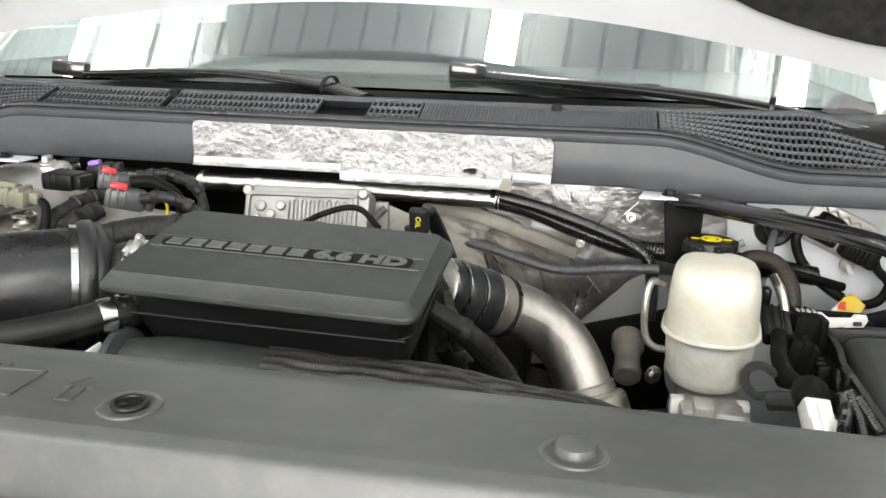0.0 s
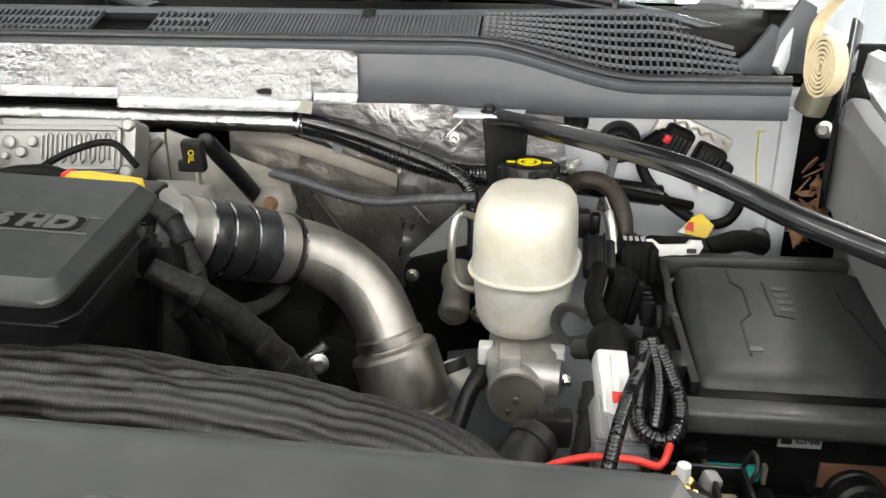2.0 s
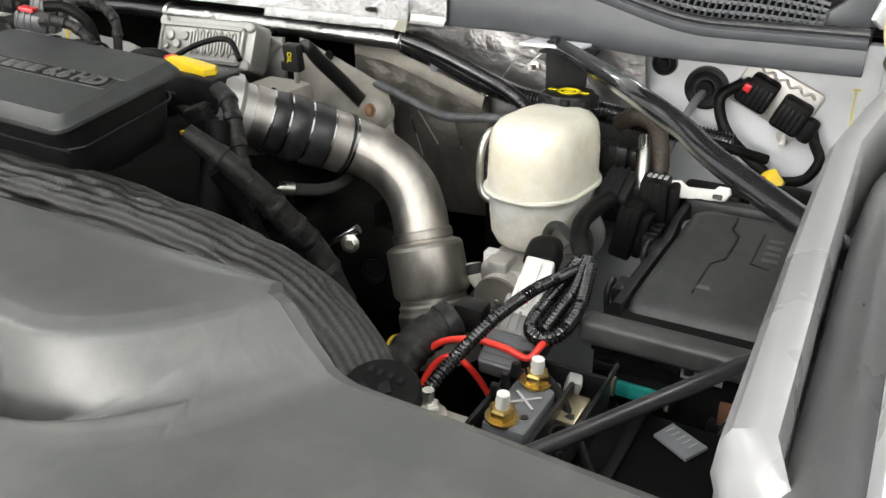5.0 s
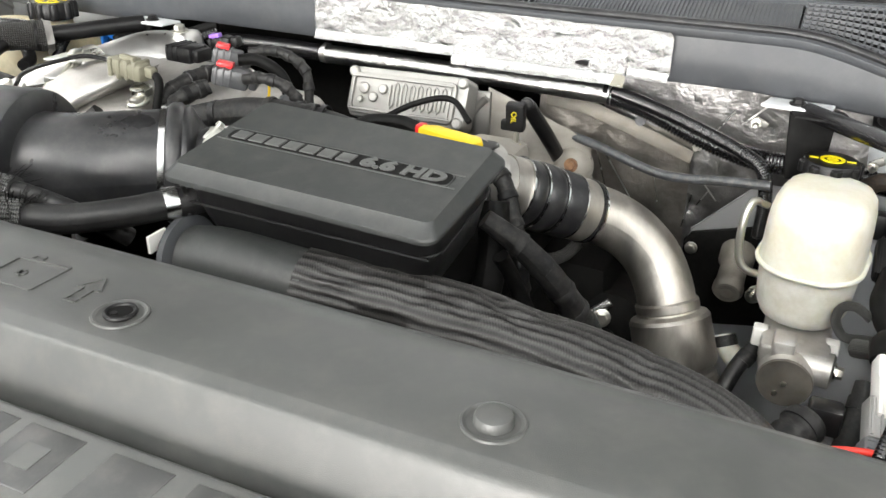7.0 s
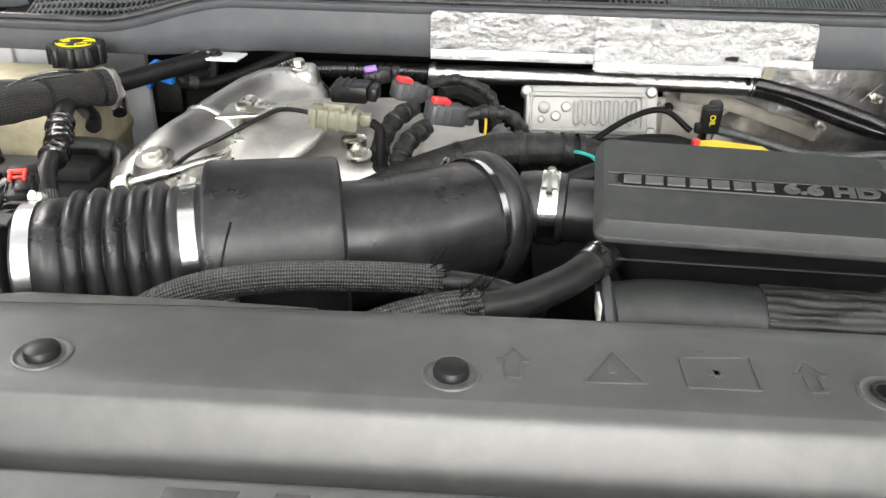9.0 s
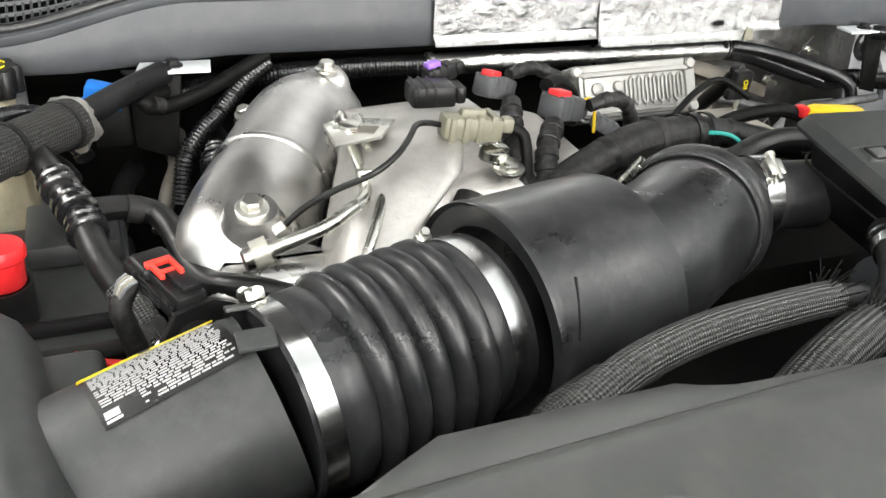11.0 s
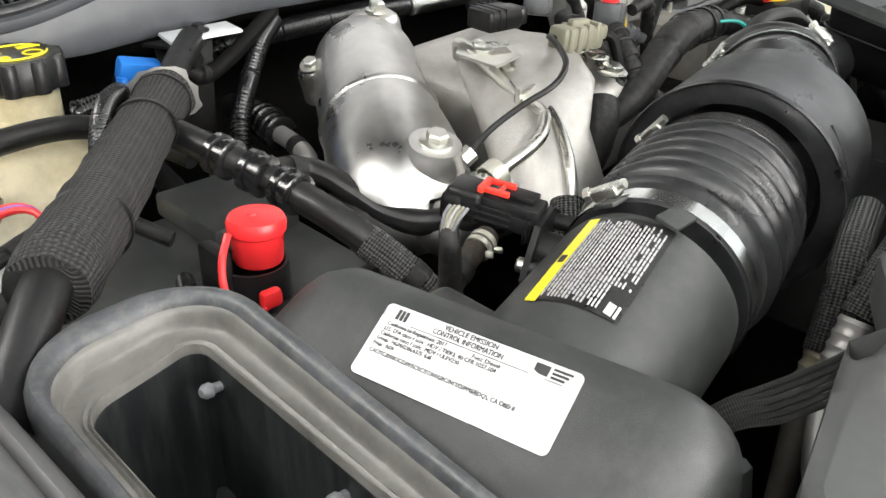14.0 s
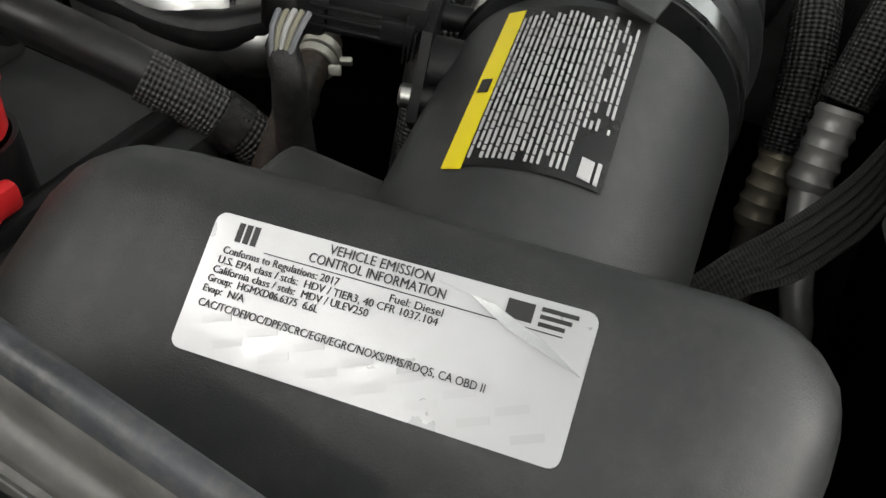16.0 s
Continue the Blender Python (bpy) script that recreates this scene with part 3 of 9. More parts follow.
part("edge_seal", tube([(x, 0.7300 + cowl_bow(x), side_curve(x) + 0.0035) for x in xs[::3]], 0.0055, 10, 0.02), rubber, cowl, "black rubber hood seal along the upper edge")


def deck(x):
    """Front foot and rear rim of the grille slope at x: (y, z), (y, z)."""
    t = side_curve(x)
    return (0.745 + 0.6 * cowl_bow(x), t - 0.002), (0.812 + 0.050 * min(1, max(0, abs(x) - 0.35) / 0.3), 1.337 - 0.05 * max(0, (abs(x) - 0.65) / 0.15) ** 1.2)


under = [[(x, deck(x)[0][0], deck(x)[0][1] - 0.012), (x, deck(x)[1][0], deck(x)[1][1] - 0.012), (x, deck(x)[1][0], deck(x)[1][1] - 0.016), (x, deck(x)[0][0], deck(x)[0][1] - 0.016)] for x in xs]
part("grille_pan", ring_loft(under), dull_black, cowl)
rim = [[(x, deck(x)[1][0] - 0.005, deck(x)[1][1] - 0.002), (x, deck(x)[1][0], deck(x)[1][1] + 0.004), (x, deck(x)[1][0] + 0.03, deck(x)[1][1] + 0.002), (x, deck(x)[1][0] + 0.03, deck(x)[1][1] - 0.02)] for x in xs]
part("rear_rim", ring_loft(rim), cowl_plastic, cowl)


def on_deck(x, k, lift=0.0):
    (ya, za), (yb, zb) = deck(x)
    return Vector((x, ya + (yb - ya) * k, za + (zb - za) * k + lift))


def bar(a, b, w, h):
    """A thin square bar from a to b."""
    d = (b - a).normalized()
    up = (Vector((0, 0, 1)) - d * d.z).normalized()
    s = d.cross(up)
    q = [s * w + up * h, s * -w + up * h, s * -w - up * h, s * w - up * h]
    return Shape().add([a + c for c in q] + [b + c for c in q], [(0, 1, 5, 4), (1, 2, 6, 5), (2, 3, 7, 6), (3, 0, 4, 7), (3, 2, 1, 0), (4, 5, 6, 7)])


# open grilles: ribs and slats; the closed stretches between them carry fine flutes
OPEN_GRILLES = ((0.445, 0.735, 7), (0.055, 0.125, 3), (-0.735, -0.445, 7), (-0.43, -0.25, 3), (-0.235, -0.02, 3))
for x0, x1, rows in OPEN_GRILLES:
    g = Shape()
    n = int((x1 - x0) / 0.0075)
    for i in range(n + 1):
        x = x0 + (x1 - x0) * i / n
        hi = 0.97 if abs(x) < 0.67 else 0.97 - 0.5 * (abs(x) - 0.67) / 0.065
        g.join(bar(on_deck(x, 0.05), on_deck(x, hi), 0.0012, 0.0022))
    for j in range(rows + 1):
        k = 0.05 + 0.92 * j / rows
        for i in range(12):
            xa, xb = x0 + (x1 - x0) * i / 12, x0 + (x1 - x0) * (i + 1) / 12
            g.join(bar(on_deck(xa, k, 0.001), on_deck(xb, k, 0.001), 0.0014, 0.002))
    tagged(part("open_grille", g, cowl_plastic, cowl, "open grille with small square holes"), kind="stuff")
for x0, x1 in ((0.13, 0.44),):
    g = Shape()
    n = 62
    g.join(ring_loft([[on_deck(x, 0.05, -0.004), on_deck(x, 0.97, -0.004), on_deck(x, 0.97, 0.001), on_deck(x, 0.05, 0.001)] for x in (x0, (x0 + x1) / 2, x1)]))
    for i in range(n + 1):
        x = x0 + (x1 - x0) * i / n
        g.join(bar(on_deck(x, 0.08, 0.0012), on_deck(x, 0.92, 0.0012), 0.0011, 0.0012))
    tagged(part("fluted_panel", g, cowl_plastic, cowl, "closed panel with fine flutes"), kind="stuff")
for x in (0.309, -0.245):
    part("clip_notch", block(x - 0.007, x + 0.007, 0.800, 0.822, 1.326, 1.3425, 0.002), dull_black, cowl)
for x, y in ((0.79, 0.80), (-0.79, 0.80)):
    part("end_shield", prism([(-0.04, 0), (0.03, 0), (0.03, 0.075), (0.012, 0.085), (-0.02, 0.03)], 0.008, pose(x, y + 0.03, 1.275, 90, 0, 0), 0.002), cowl_plastic, cowl)

# windscreen, dash and roof: a raked, slightly bowed pane
cab = thing("cab", "white truck cab with a raked windscreen", "cab", (0, 1.6, 0.5))


def screen_point(x, k, out=0.0):
    bow = 0.16 * (x / 0.75) ** 2
    return Vector((x, 0.885 + bow + 0.80 * k - out * 0.5, 1.348 - 0.02 * (x / 0.75) ** 2 + 0.50 * k + out * 0.85))


cols, rows = 30, 8
outer = [screen_point(-0.8 + 1.6 * i / cols, j / rows) for j in range(rows + 1) for i in range(cols + 1)]
inner = [screen_point(-0.8 + 1.6 * i / cols, j / rows, -0.005) for j in range(rows + 1) for i in range(cols + 1)]
quads = [(j * (cols + 1) + i, j * (cols + 1) + i + 1, (j + 1) * (cols + 1) + i + 1, (j + 1) * (cols + 1) + i) for j in range(rows) for i in range(cols)]
k = len(outer)
pane = Shape().add(outer + inner, quads + [tuple(q + k for q in reversed(f)) for f in quads])
ob = part("windscreen", pane, screen_glass, cab, "pale green tinted windscreen", 80)
ob.visible_shadow = False
band = Shape().add([screen_point(-0.8 + 1.6 * i / cols, -0.02, -0.008) for i in range(cols + 1)] + [screen_point(-0.8 + 1.6 * i / cols, 0.03, -0.008) for i in range(cols + 1)], [(i, i + 1, cols + 2 + i, cols + 1 + i) for i in range(cols)])
part("screen_band", band, dull_black, cab)
part("dash", block(-0.8, 0.8, 1.02, 1.55, 1.10, 1.345, 0.05), upholstery, cab)
part("roof", block(-0.82, 0.82, 1.66, 3.0, 1.84, 1.88, 0.02), white_paint, cab)
part("cab_shell", block(-0.84, 0.84, 2.9, 3.0, 0.6, 1.86, 0.02), upholstery, cab)
for sx in (-1, 1):
    part("door_panel", block(sx * 0.86 - 0.02, sx * 0.86 + 0.02, 1.1, 3.0, 0.5, 1.40, 0.01), white_paint, cab)
    part("screen_pillar", tube([screen_point(sx * 0.82, -0.02), screen_point(sx * 0.82, 0.5), screen_point(sx * 0.80, 1.02)], 0.03, 10, 0.05), white_paint, cab)
part("seat_bench", block(-0.7, 0.7, 1.95, 2.2, 0.8, 1.5, 0.08), upholstery, cab)
part("steering_wheel", tube([(0.36 + 0.18 * math.cos(a * math.pi / 10), 1.52 - 0.07 * math.sin(a * math.pi / 10), 1.36 + 0.17 * math.sin(a * math.pi / 10)) for a in range(21)], 0.014, 10, 0.03), upholstery, cab)
part("under_dash", block(-0.8, 0.8, 0.862, 1.30, 0.6, 1.24, 0.01), dull_black, cab)
part("screen_shelf", block(-0.82, 0.82, 0.835, 1.05, 1.262, 1.322, 0.004), dull_black, cab)

# hood, propped open above: white skin with felt
hood = thing("hood", "white painted hood propped open, black felt under it", "hood", (0, 0.9, 1.42))


def hood_point(x, k, lift=0.0):
    """k: 0 at the rear edge by the screen, 1 at the nose."""
    bow = 0.108 * (1 - (x / 0.82) ** 2)
    tilt = radians(52)
    y0, z0 = 0.93 + 0.05 * (1 - (x / 0.82) ** 2), 1.362 + bow
    return Vector((x, y0 - 1.15 * k * math.cos(tilt) - lift * math.sin(tilt), z0 + 1.15 * k * math.sin(tilt) - lift * math.cos(tilt)))


cols, rows = 32, 10
a = [hood_point(-0.84 + 1.68 * i / cols, j / rows) for j in range(rows + 1) for i in range(cols + 1)]
b = [hood_point(-0.84 + 1.68 * i / cols, j / rows, -0.03) for j in range(rows + 1) for i in range(cols + 1)]
quads = [(j * (cols + 1) + i, j * (cols + 1) + i + 1, (j + 1) * (cols + 1) + i + 1, (j + 1) * (cols + 1) + i) for j in range(rows) for i in range(cols)]
k = len(a)
edge = [i for i in range(cols + 1)] + [j * (cols + 1) + cols for j in range(1, rows + 1)] + [rows * (cols + 1) + i for i in range(cols - 1, -1, -1)] + [j * (cols + 1) for j in range(rows - 1, 0, -1)]
rimf = [(edge[i], edge[(i + 1) % len(edge)], edge[(i + 1) % len(edge)] + k, edge[i] + k) for i in range(len(edge))]
part("hood_skin", Shape().add(a + b, quads + [tuple(q + k for q in reversed(f)) for f in quads] + rimf), hood_paint, hood, "", 50)


def pad_x(i):
    return -0.76 + 1.52 * i / cols


def pad_k(i, j):
    a = abs(pad_x(i))
    low = 0.055 + 0.9 * (a - 0.68) ** 2 + 0.10 * max(0, 0.55 - a)
    return low + (0.86 - low) * j / rows


pad = [hood_point(pad_x(i), pad_k(i, j), 0.014) for j in range(rows + 1) for i in range(cols + 1)]
pad2 = [hood_point(pad_x(i), pad_k(i, j), 0.001) for j in range(rows + 1) for i in range(cols + 1)]
part("felt_pad", Shape().add(pad + pad2, quads + [tuple(q + k for q in reversed(f)) for f in quads] + rimf), insulation, hood, "black insulating felt")

# ---- wiper arms ----
def wiper(path, head, label):
    w = thing("wiper_arm", label, "wiper", path[0], "windscreen wipers")
    part("arm", tube(path, [0.019, 0.018, 0.015, 0.012, 0.009][:len(path)], 14, 0.02, flat=0.55), gloss_black, w)
    knee = Vector(path[1])
    part("knee_band", lathe([(-0.003, 0.017), (-0.003, 0.0195), (0.003, 0.0195), (0.003, 0.017)], knee, Vector(path[2]) - Vector(path[0]), 18, False), black_plastic, w)
    part("blade_beam", tube([Vector(path[2]) + Vector((0, 0.012, -0.004)), Vector(path[3]) + Vector((0, 0.014, -0.006)), Vector(path[4]) + Vector((0, 0.014, -0.004))], 0.009, 10, 0.02, flat=0.6), black_plastic, w)
    part("blade_mount", block(head[0] - 0.028, head[0] + 0.028, head[1] - 0.013, head[1] + 0.013, head[2] - 0.012, head[2] + 0.012, 0.005, turn=(0, 6, 8)), gloss_black, w)
    return w


# ---- the large moulded cover over the radiator support ----
cover = thing("radiator_cover", "large black moulded plastic cover over the radiator support", "engine cover", (0, 0, 1.2))
FLAT_Z = 1.262


def flat_edge(x):
    """Front boundary of the cover's flat top at x, and its rear edge."""
    rear = 0.0765 - 0.030 * (x / 0.62) ** 2 * (0.9 if x < 0 else 0.45)
    if x > 0.49:
        t = (x - 0.49) / 0.084
        return -0.017 + 0.075 * t ** 2.1, rear
    if x < -0.445:
        t = (-0.445 - x) / 0.025
        return -0.016 + 0.074 * t ** 2.2, rear
    return -0.016, rear


OUTLINE = [Vector((-0.470 + 1.044 * i / 2400, flat_edge(-0.470 + 1.044 * i / 2400)[0])) for i in range(2401)]
OUT_XY = np.array([(p.x, p.y) for p in OUTLINE])
PROFILE = [(0, 0), (0.0008, 0.0002), (0.0088, 0.0027), (0.0104, 0.0037), (0.0117, 0.0055), (0.0135, 0.0100), (0.0160, 0.0175), (0.0185, 0.0260), (0.0205, 0.0345), (0.0220, 0.0440), (0.0236, 0.0525), (0.0265, 0.0560), (0.0300, 0.0555), (0.0322, 0.0510), (0.0336, 0.0440), (0.0344, 0.0380), (0.0352, 0.0348), (0.0365, 0.0336), (0.0385, 0.0332), (0.042, 0.0338), (0.052, 0.0358), (0.10, 0.0475), (0.20, 0.085), (0.30, 0.15), (0.34, 0.22)]
SIDE = [(0, 0), (0.0008, 0.0002), (0.0088, 0.0027), (0.012, 0.0045), (0.018, 0.0110), (0.026, 0.0210), (0.034, 0.0290), (0.042, 0.0345), (0.050, 0.0368), (0.060, 0.0375), (0.10, 0.0385), (0.30, 0.050), (0.34, 0.12)]


def cover_height(x, y):
    if -0.470 <= x <= 0.574 and y >= flat_edge(x)[0]:
        return FLAT_Z
    d2 = (OUT_XY[:, 0] - x) ** 2 + (OUT_XY[:, 1] - y) ** 2
    i = int(d2.argmin())
    d = math.sqrt(d2[i])
    side = abs(x - OUT_XY[i, 0]) / max(d, 1e-6)
    side = side * side * (3 - 2 * side)
    a = np.interp(d, [p[0] for p in PROFILE], [p[1] for p in PROFILE])
    b = np.interp(d, [p[0] for p in SIDE], [p[1] for p in SIDE])
    return FLAT_Z - (a * (1 - side) + b * side)


def front_z(y):
    return cover_height(0.0, y)


xs = [-0.60 + 0.130 * i / 36 for i in range(36)] + [-0.470 + 0.040 * i / 20 for i in range(20)] + [-0.430 + 0.835 * i / 68 for i in range(68)] + [0.405 + 0.275 * i / 110 for i in range(111)] + [0.69 + 0.11 * i / 6 for i in range(7)]


def cover_rows(x):
    """From the rear edge forward."""
    if x > 0.574:
        rear = 0.058 - 0.10 * (x - 0.574) * (x < 0.61) - 0.0045 * (x >= 0.61)
    elif x < -0.470:
        rear = 0.0955 - 0.26 * (-0.470 - x) - 6.0 * max(0.0, -0.575 - x) ** 1.5
    else:
        rear = flat_edge(x)[1]
    front = flat_edge(min(0.574, max(-0.470, x)))[0]
    ys = [rear]
    ys += [rear - 0.001, rear - 0.007, rear - 0.0085]
    ys += [rear - 0.0085 + (min(front, rear - 0.009) - (rear - 0.0085)) * i / 6 for i in range(1, 7)]
    last = ys[-1]
    ys += [last - 0.080 * i / 76 for i in range(1, 77)]
    last = ys[-1]
    ys += [last + (-0.33 - last) * (i / 10) ** 1.2 for i in range(1, 11)]
    out = []
    for j, y in enumerate(ys):
        z = cover_height(x, y)
        z -= (0.026, 0.0035, 0.0012, 0.0)[j] if j < 4 else 0
        out.append(Vector((x, y, z)))
    return out


top_rows = [cover_rows(x) for x in xs]
n = len(top_rows[0])
verts = [p for r in top_rows for p in r] + [p - Vector((0, 0, 0.004)) for r in top_rows for p in r]
k = len(xs) * n
quads = [(i * n + j, i * n + j + 1, (i + 1) * n + j + 1, (i + 1) * n + j) for i in range(len(xs) - 1) for j in range(n - 1)]
edge = list(range(n)) + [i * n + n - 1 for i in range(1, len(xs))] + [(len(xs) - 1) * n + j for j in range(n - 2, -1, -1)] + [i * n for i in range(len(xs) - 2, 0, -1)]
rimf = [(edge[i], edge[(i + 1) % len(edge)], edge[(i + 1) % len(edge)] + k, edge[i] + k) for i in range(len(edge))]
part("cover_shell", Shape().add(verts, quads + [tuple(q + k for q in reversed(f)) for f in quads] + rimf), cover_plastic, cover, "satin black moulded shell", 60)

lip = []
for i in range(25):
    x = -0.462 + 0.262 * i / 24
    y = flat_edge(x)[1]
    k = min(1.0, (i + 3) / 8, (25 - i) / 8)
    yb = y + (0.109 - y) * k
    lip.append([(x, y - 0.002, FLAT_Z - 0.0022), (x, y + (yb - y) * 0.2, FLAT_Z - 0.0035), (x, yb - 0.003, 1.2415), (x, yb, 1.2395), (x, yb, 1.215), (x, yb - 0.004, 1.215), (x, yb - 0.005, 1.2375), (x, y - 0.002, FLAT_Z - 0.008)])
part("rear_lip", ring_loft(lip), cover_plastic, cover, "sloping rear lip of the shell", 40)

# push pins, hole and raised marks on the cover
for x, y, raised in ((0.364, 0.008, True), (-0.1110, 0.0065, True), (-0.3460, 0.0055, True), (0.1305, 0.0075, False)):
    z = FLAT_Z + 0.0007
    rim_shape = lathe([(0, 0.0172), (0.0010, 0.0168), (0.0012, 0.0155), (0.0005, 0.0145), (0.0002, 0.0135)], (x, y, z - 0.0006), (0, 0, 1), 36, False)
    part("pin_recess", rim_shape, cover_plastic, cover)
    if raised:
        part("push_pin", lathe([(0, 0.0102), (0.0035, 0.0102), (0.0055, 0.0093), (0.0066, 0.0066), (0.0070, 0.002)], (x, y, z - 0.001), (0, 0, 1), 28), cover_plastic if x > 0.3 else black_plastic, cover, "round push pin")
    else:
        # the hole's shade is a black disc laid on the flat top
        part("open_hole", lathe([(0, 0.0085), (0.001, 0.0085)], (x, y, z - 0.0002), (0, 0, 1), 28), recess_black, cover, "open fixing hole")
        part("hole_lip", tube([(x + 0.0088 * math.cos(q * math.pi / 12), y + 0.0088 * math.sin(q * math.pi / 12), z + 0.0008) for q in range(25)], 0.0014, 8, 0.004), black_plastic, cover)
        part("hole_stud", lathe([(0, 0.0022), (0.0010, 0.0022)], (x - 0.002, y - 0.003, z + 0.0006), (0, 0, 1), 10), black_plastic, cover)


def line_mark(pts, r=0.0010, dx=0.013):
    s = Shape()
    pts = [(px + (dx if px < 0.06 else 0), py - 0.002) for px, py in pts]
    for a, b in zip(pts, pts[1:]):
        s.join(bar(Vector((*a, FLAT_Z + 0.0003)), Vector((*b, FLAT_Z + 0.0003)), r, 0.0007))
    return s


part("moulded_sign", line_mark([(0.008, 0.007), (0.048, 0.007), (0.049, 0.039), (0.008, 0.036), (0.008, 0.007)]), cover_plastic, cover, "moulded outline battery sign")
part("moulded_sign", line_mark([(0.022, 0.021), (0.030, 0.021)], 0.002).join(line_mark([(0.026, 0.017), (0.026, 0.025)], 0.0015), line_mark([(0.016, 0.039), (0.017, 0.043), (0.024, 0.043), (0.024, 0.039)])), cover_plastic, cover)
part("moulded_sign", line_mark([(-0.050, 0.007), (-0.015, 0.008), (-0.031, 0.039), (-0.050, 0.007)]).join(line_mark([(-0.033, 0.016), (-0.032, 0.026)], 0.002)), cover_plastic, cover, "moulded outline warning triangle")
for x in (0.092, -0.089):
    part("moulded_sign", line_mark([(x - 0.004, 0.008), (x - 0.004, 0.024), (x - 0.009, 0.024), (x, 0.038), (x + 0.009, 0.024), (x + 0.004, 0.024), (x + 0.004, 0.008), (x - 0.004, 0.008)]), cover_plastic, cover, "moulded outline arrow")

# raised blocks of the model name on the cover's front
for i in range(11):
    x = -0.240 + 0.0475 * i + (0.0105 if i > 8 else 0) + (0.006 if i > 9 else 0)
    a, b = Vector((0, -0.058, front_z(-0.058))), Vector((0, -0.096, front_z(-0.096)))
    m = plane_frame((x, -0.077, front_z(-0.077) - 0.0008), (1, 0, 0), a - b)
    w = 0.0195 if i not in (1,) else 0.009
    part("name_block", prism([(-w - 0.004, -0.0185), (w - 0.004, -0.0185), (w + 0.004, 0.0185), (-w + 0.004, 0.0185)], 0.0014, m, 0.0006), inlay_plastic, cover, "dark block of the moulded model name")
    if i in (4, 6, 7, 8, 10):
        part("name_block", prism([(-0.0095, -0.0075), (0.0065, -0.0075), (0.0095, 0.0075), (-0.0065, 0.0075)], 0.0006, m @ pose(0, 0, 0.0012), 0), cover_plastic, cover)

# ---- right of the engine: brace, brake tank, fuse box, battery ----
def brace_set(side, path, label):
    b = thing("cowl_brace", label, "brace", (side * 0.6, 0.5, 1.2), "engine bay braces")
    p = Vector((side * 0.459, 0.712, 1.243))
    m = pose(p.x, p.y - 0.004, p.z + 0.0015, 0, 0, 0)
    plate = prism([(-0.038, -0.017), (0.034, -0.020), (0.039, 0.016), (-0.031, 0.018)], 0.003, m, 0.001)
    part("mount_plate", plate, sprayed_white, b, "white painted mount plate")
    part("mount_bolt", hex_bolt((p.x, p.y - 0.004, p.z + 0.0055), (0, 0, 1), 0.0065, 0.006), black_plastic, b)
    part("bracket", prism([(-0.02, -0.05), (0.03 * side + 0.012, -0.055), (0.03, 0.012), (-0.03, 0.012)], 0.003, pose(p.x + side * 0.02, p.y - 0.002, p.z - 0.003, -6, 0, 0), 0.001), dull_black, b)
    part("bracket_leg", prism([(-0.022, -0.075), (0.018, -0.085), (0.026, 0.0), (-0.026, 0.0)], 0.004, pose(p.x + side * 0.018, p.y - 0.006, p.z - 0.002, 82, 0, side * 18), 0.001), dull_black, b)
    r = 0.0098 if side > 0 else 0.0118
    part("bar", tube(path, [r] * len(path), 18, 0.012), gloss_black if side > 0 else black_plastic, b, "black bent tube")
    return b


brace_set(1, [(0.470, 0.702, 1.243), (0.507, 0.652, 1.247), (0.575, 0.552, 1.257), (0.628, 0.478, 1.261), (0.676, 0.440, 1.251), (0.718, 0.392, 1.243), (0.818, 0.300, 1.229)], "gloss black tubular brace from cowl to fender")

# brake fluid tank
tank = thing("brake_fluid_tank", "yellowed translucent brake fluid tank with a black cap", "fluid tank", (0.505, 0.57, 1.06))


def tank_ring(z, w, d, r, dy=0.0):
    return [(0.506 + 0.99 * x + 0.14 * (1.14 * y), 0.575 + dy - 0.14 * x + 1.14 * y, z) for x, y in rounded(w * 0.96, d, r * 0.96, 6)]


upper = [tank_ring(1.130, 0.104, 0.118, 0.045), tank_ring(1.140, 0.102, 0.116, 0.044), tank_ring(1.162, 0.101, 0.115, 0.043), tank_ring(1.180, 0.099, 0.113, 0.042), tank_ring(1.192, 0.094, 0.108, 0.040), tank_ring(1.199, 0.084, 0.098, 0.036), tank_ring(1.2025, 0.068, 0.082, 0.030), tank_ring(1.2035, 0.044, 0.056, 0.020)]
lower = [tank_ring(1.066, 0.070, 0.084, 0.034), tank_ring(1.070, 0.084, 0.098, 0.040), tank_ring(1.082, 0.094, 0.108, 0.043), tank_ring(1.105, 0.098, 0.112, 0.044), tank_ring(1.129, 0.100, 0.114, 0.045)]
part("upper_shell", ring_loft(upper), tank_upper, tank, "yellowed upper shell", 70)
part("lower_shell", ring_loft(lower), tank_lower, tank, "milky lower shell", 70)
part("weld_seam", tube([(*p[:2], 1.1295) for p in tank_ring(0, 0.106, 0.120, 0.046)] + [(*tank_ring(0, 0.106, 0.120, 0.046)[0][:2], 1.1295)], 0.0026, 8, 0.01), tank_upper, tank)
cap = part("cap", lathe([(-0.012, 0.022), (0, 0.024), (0.003, 0.0295), (0.013, 0.0295), (0.0165, 0.027), (0.0172, 0.02), (0.0166, 0.0)], (0.505, 0.641, 1.1950), (0, 0, 1), 40), black_plastic, tank, "black screw cap with lobes and a yellow mark")
for i in range(8):
    a = i * math.pi / 4 + 0.2
    part("grip_lobe", lathe([(0.002, 0.007), (0.013, 0.007), (0.015, 0.005)], (0.505 + 0.026 * math.cos(a), 0.641 + 0.026 * math.sin(a), 1.1950), (0, 0, 1), 12), black_plastic, cap)
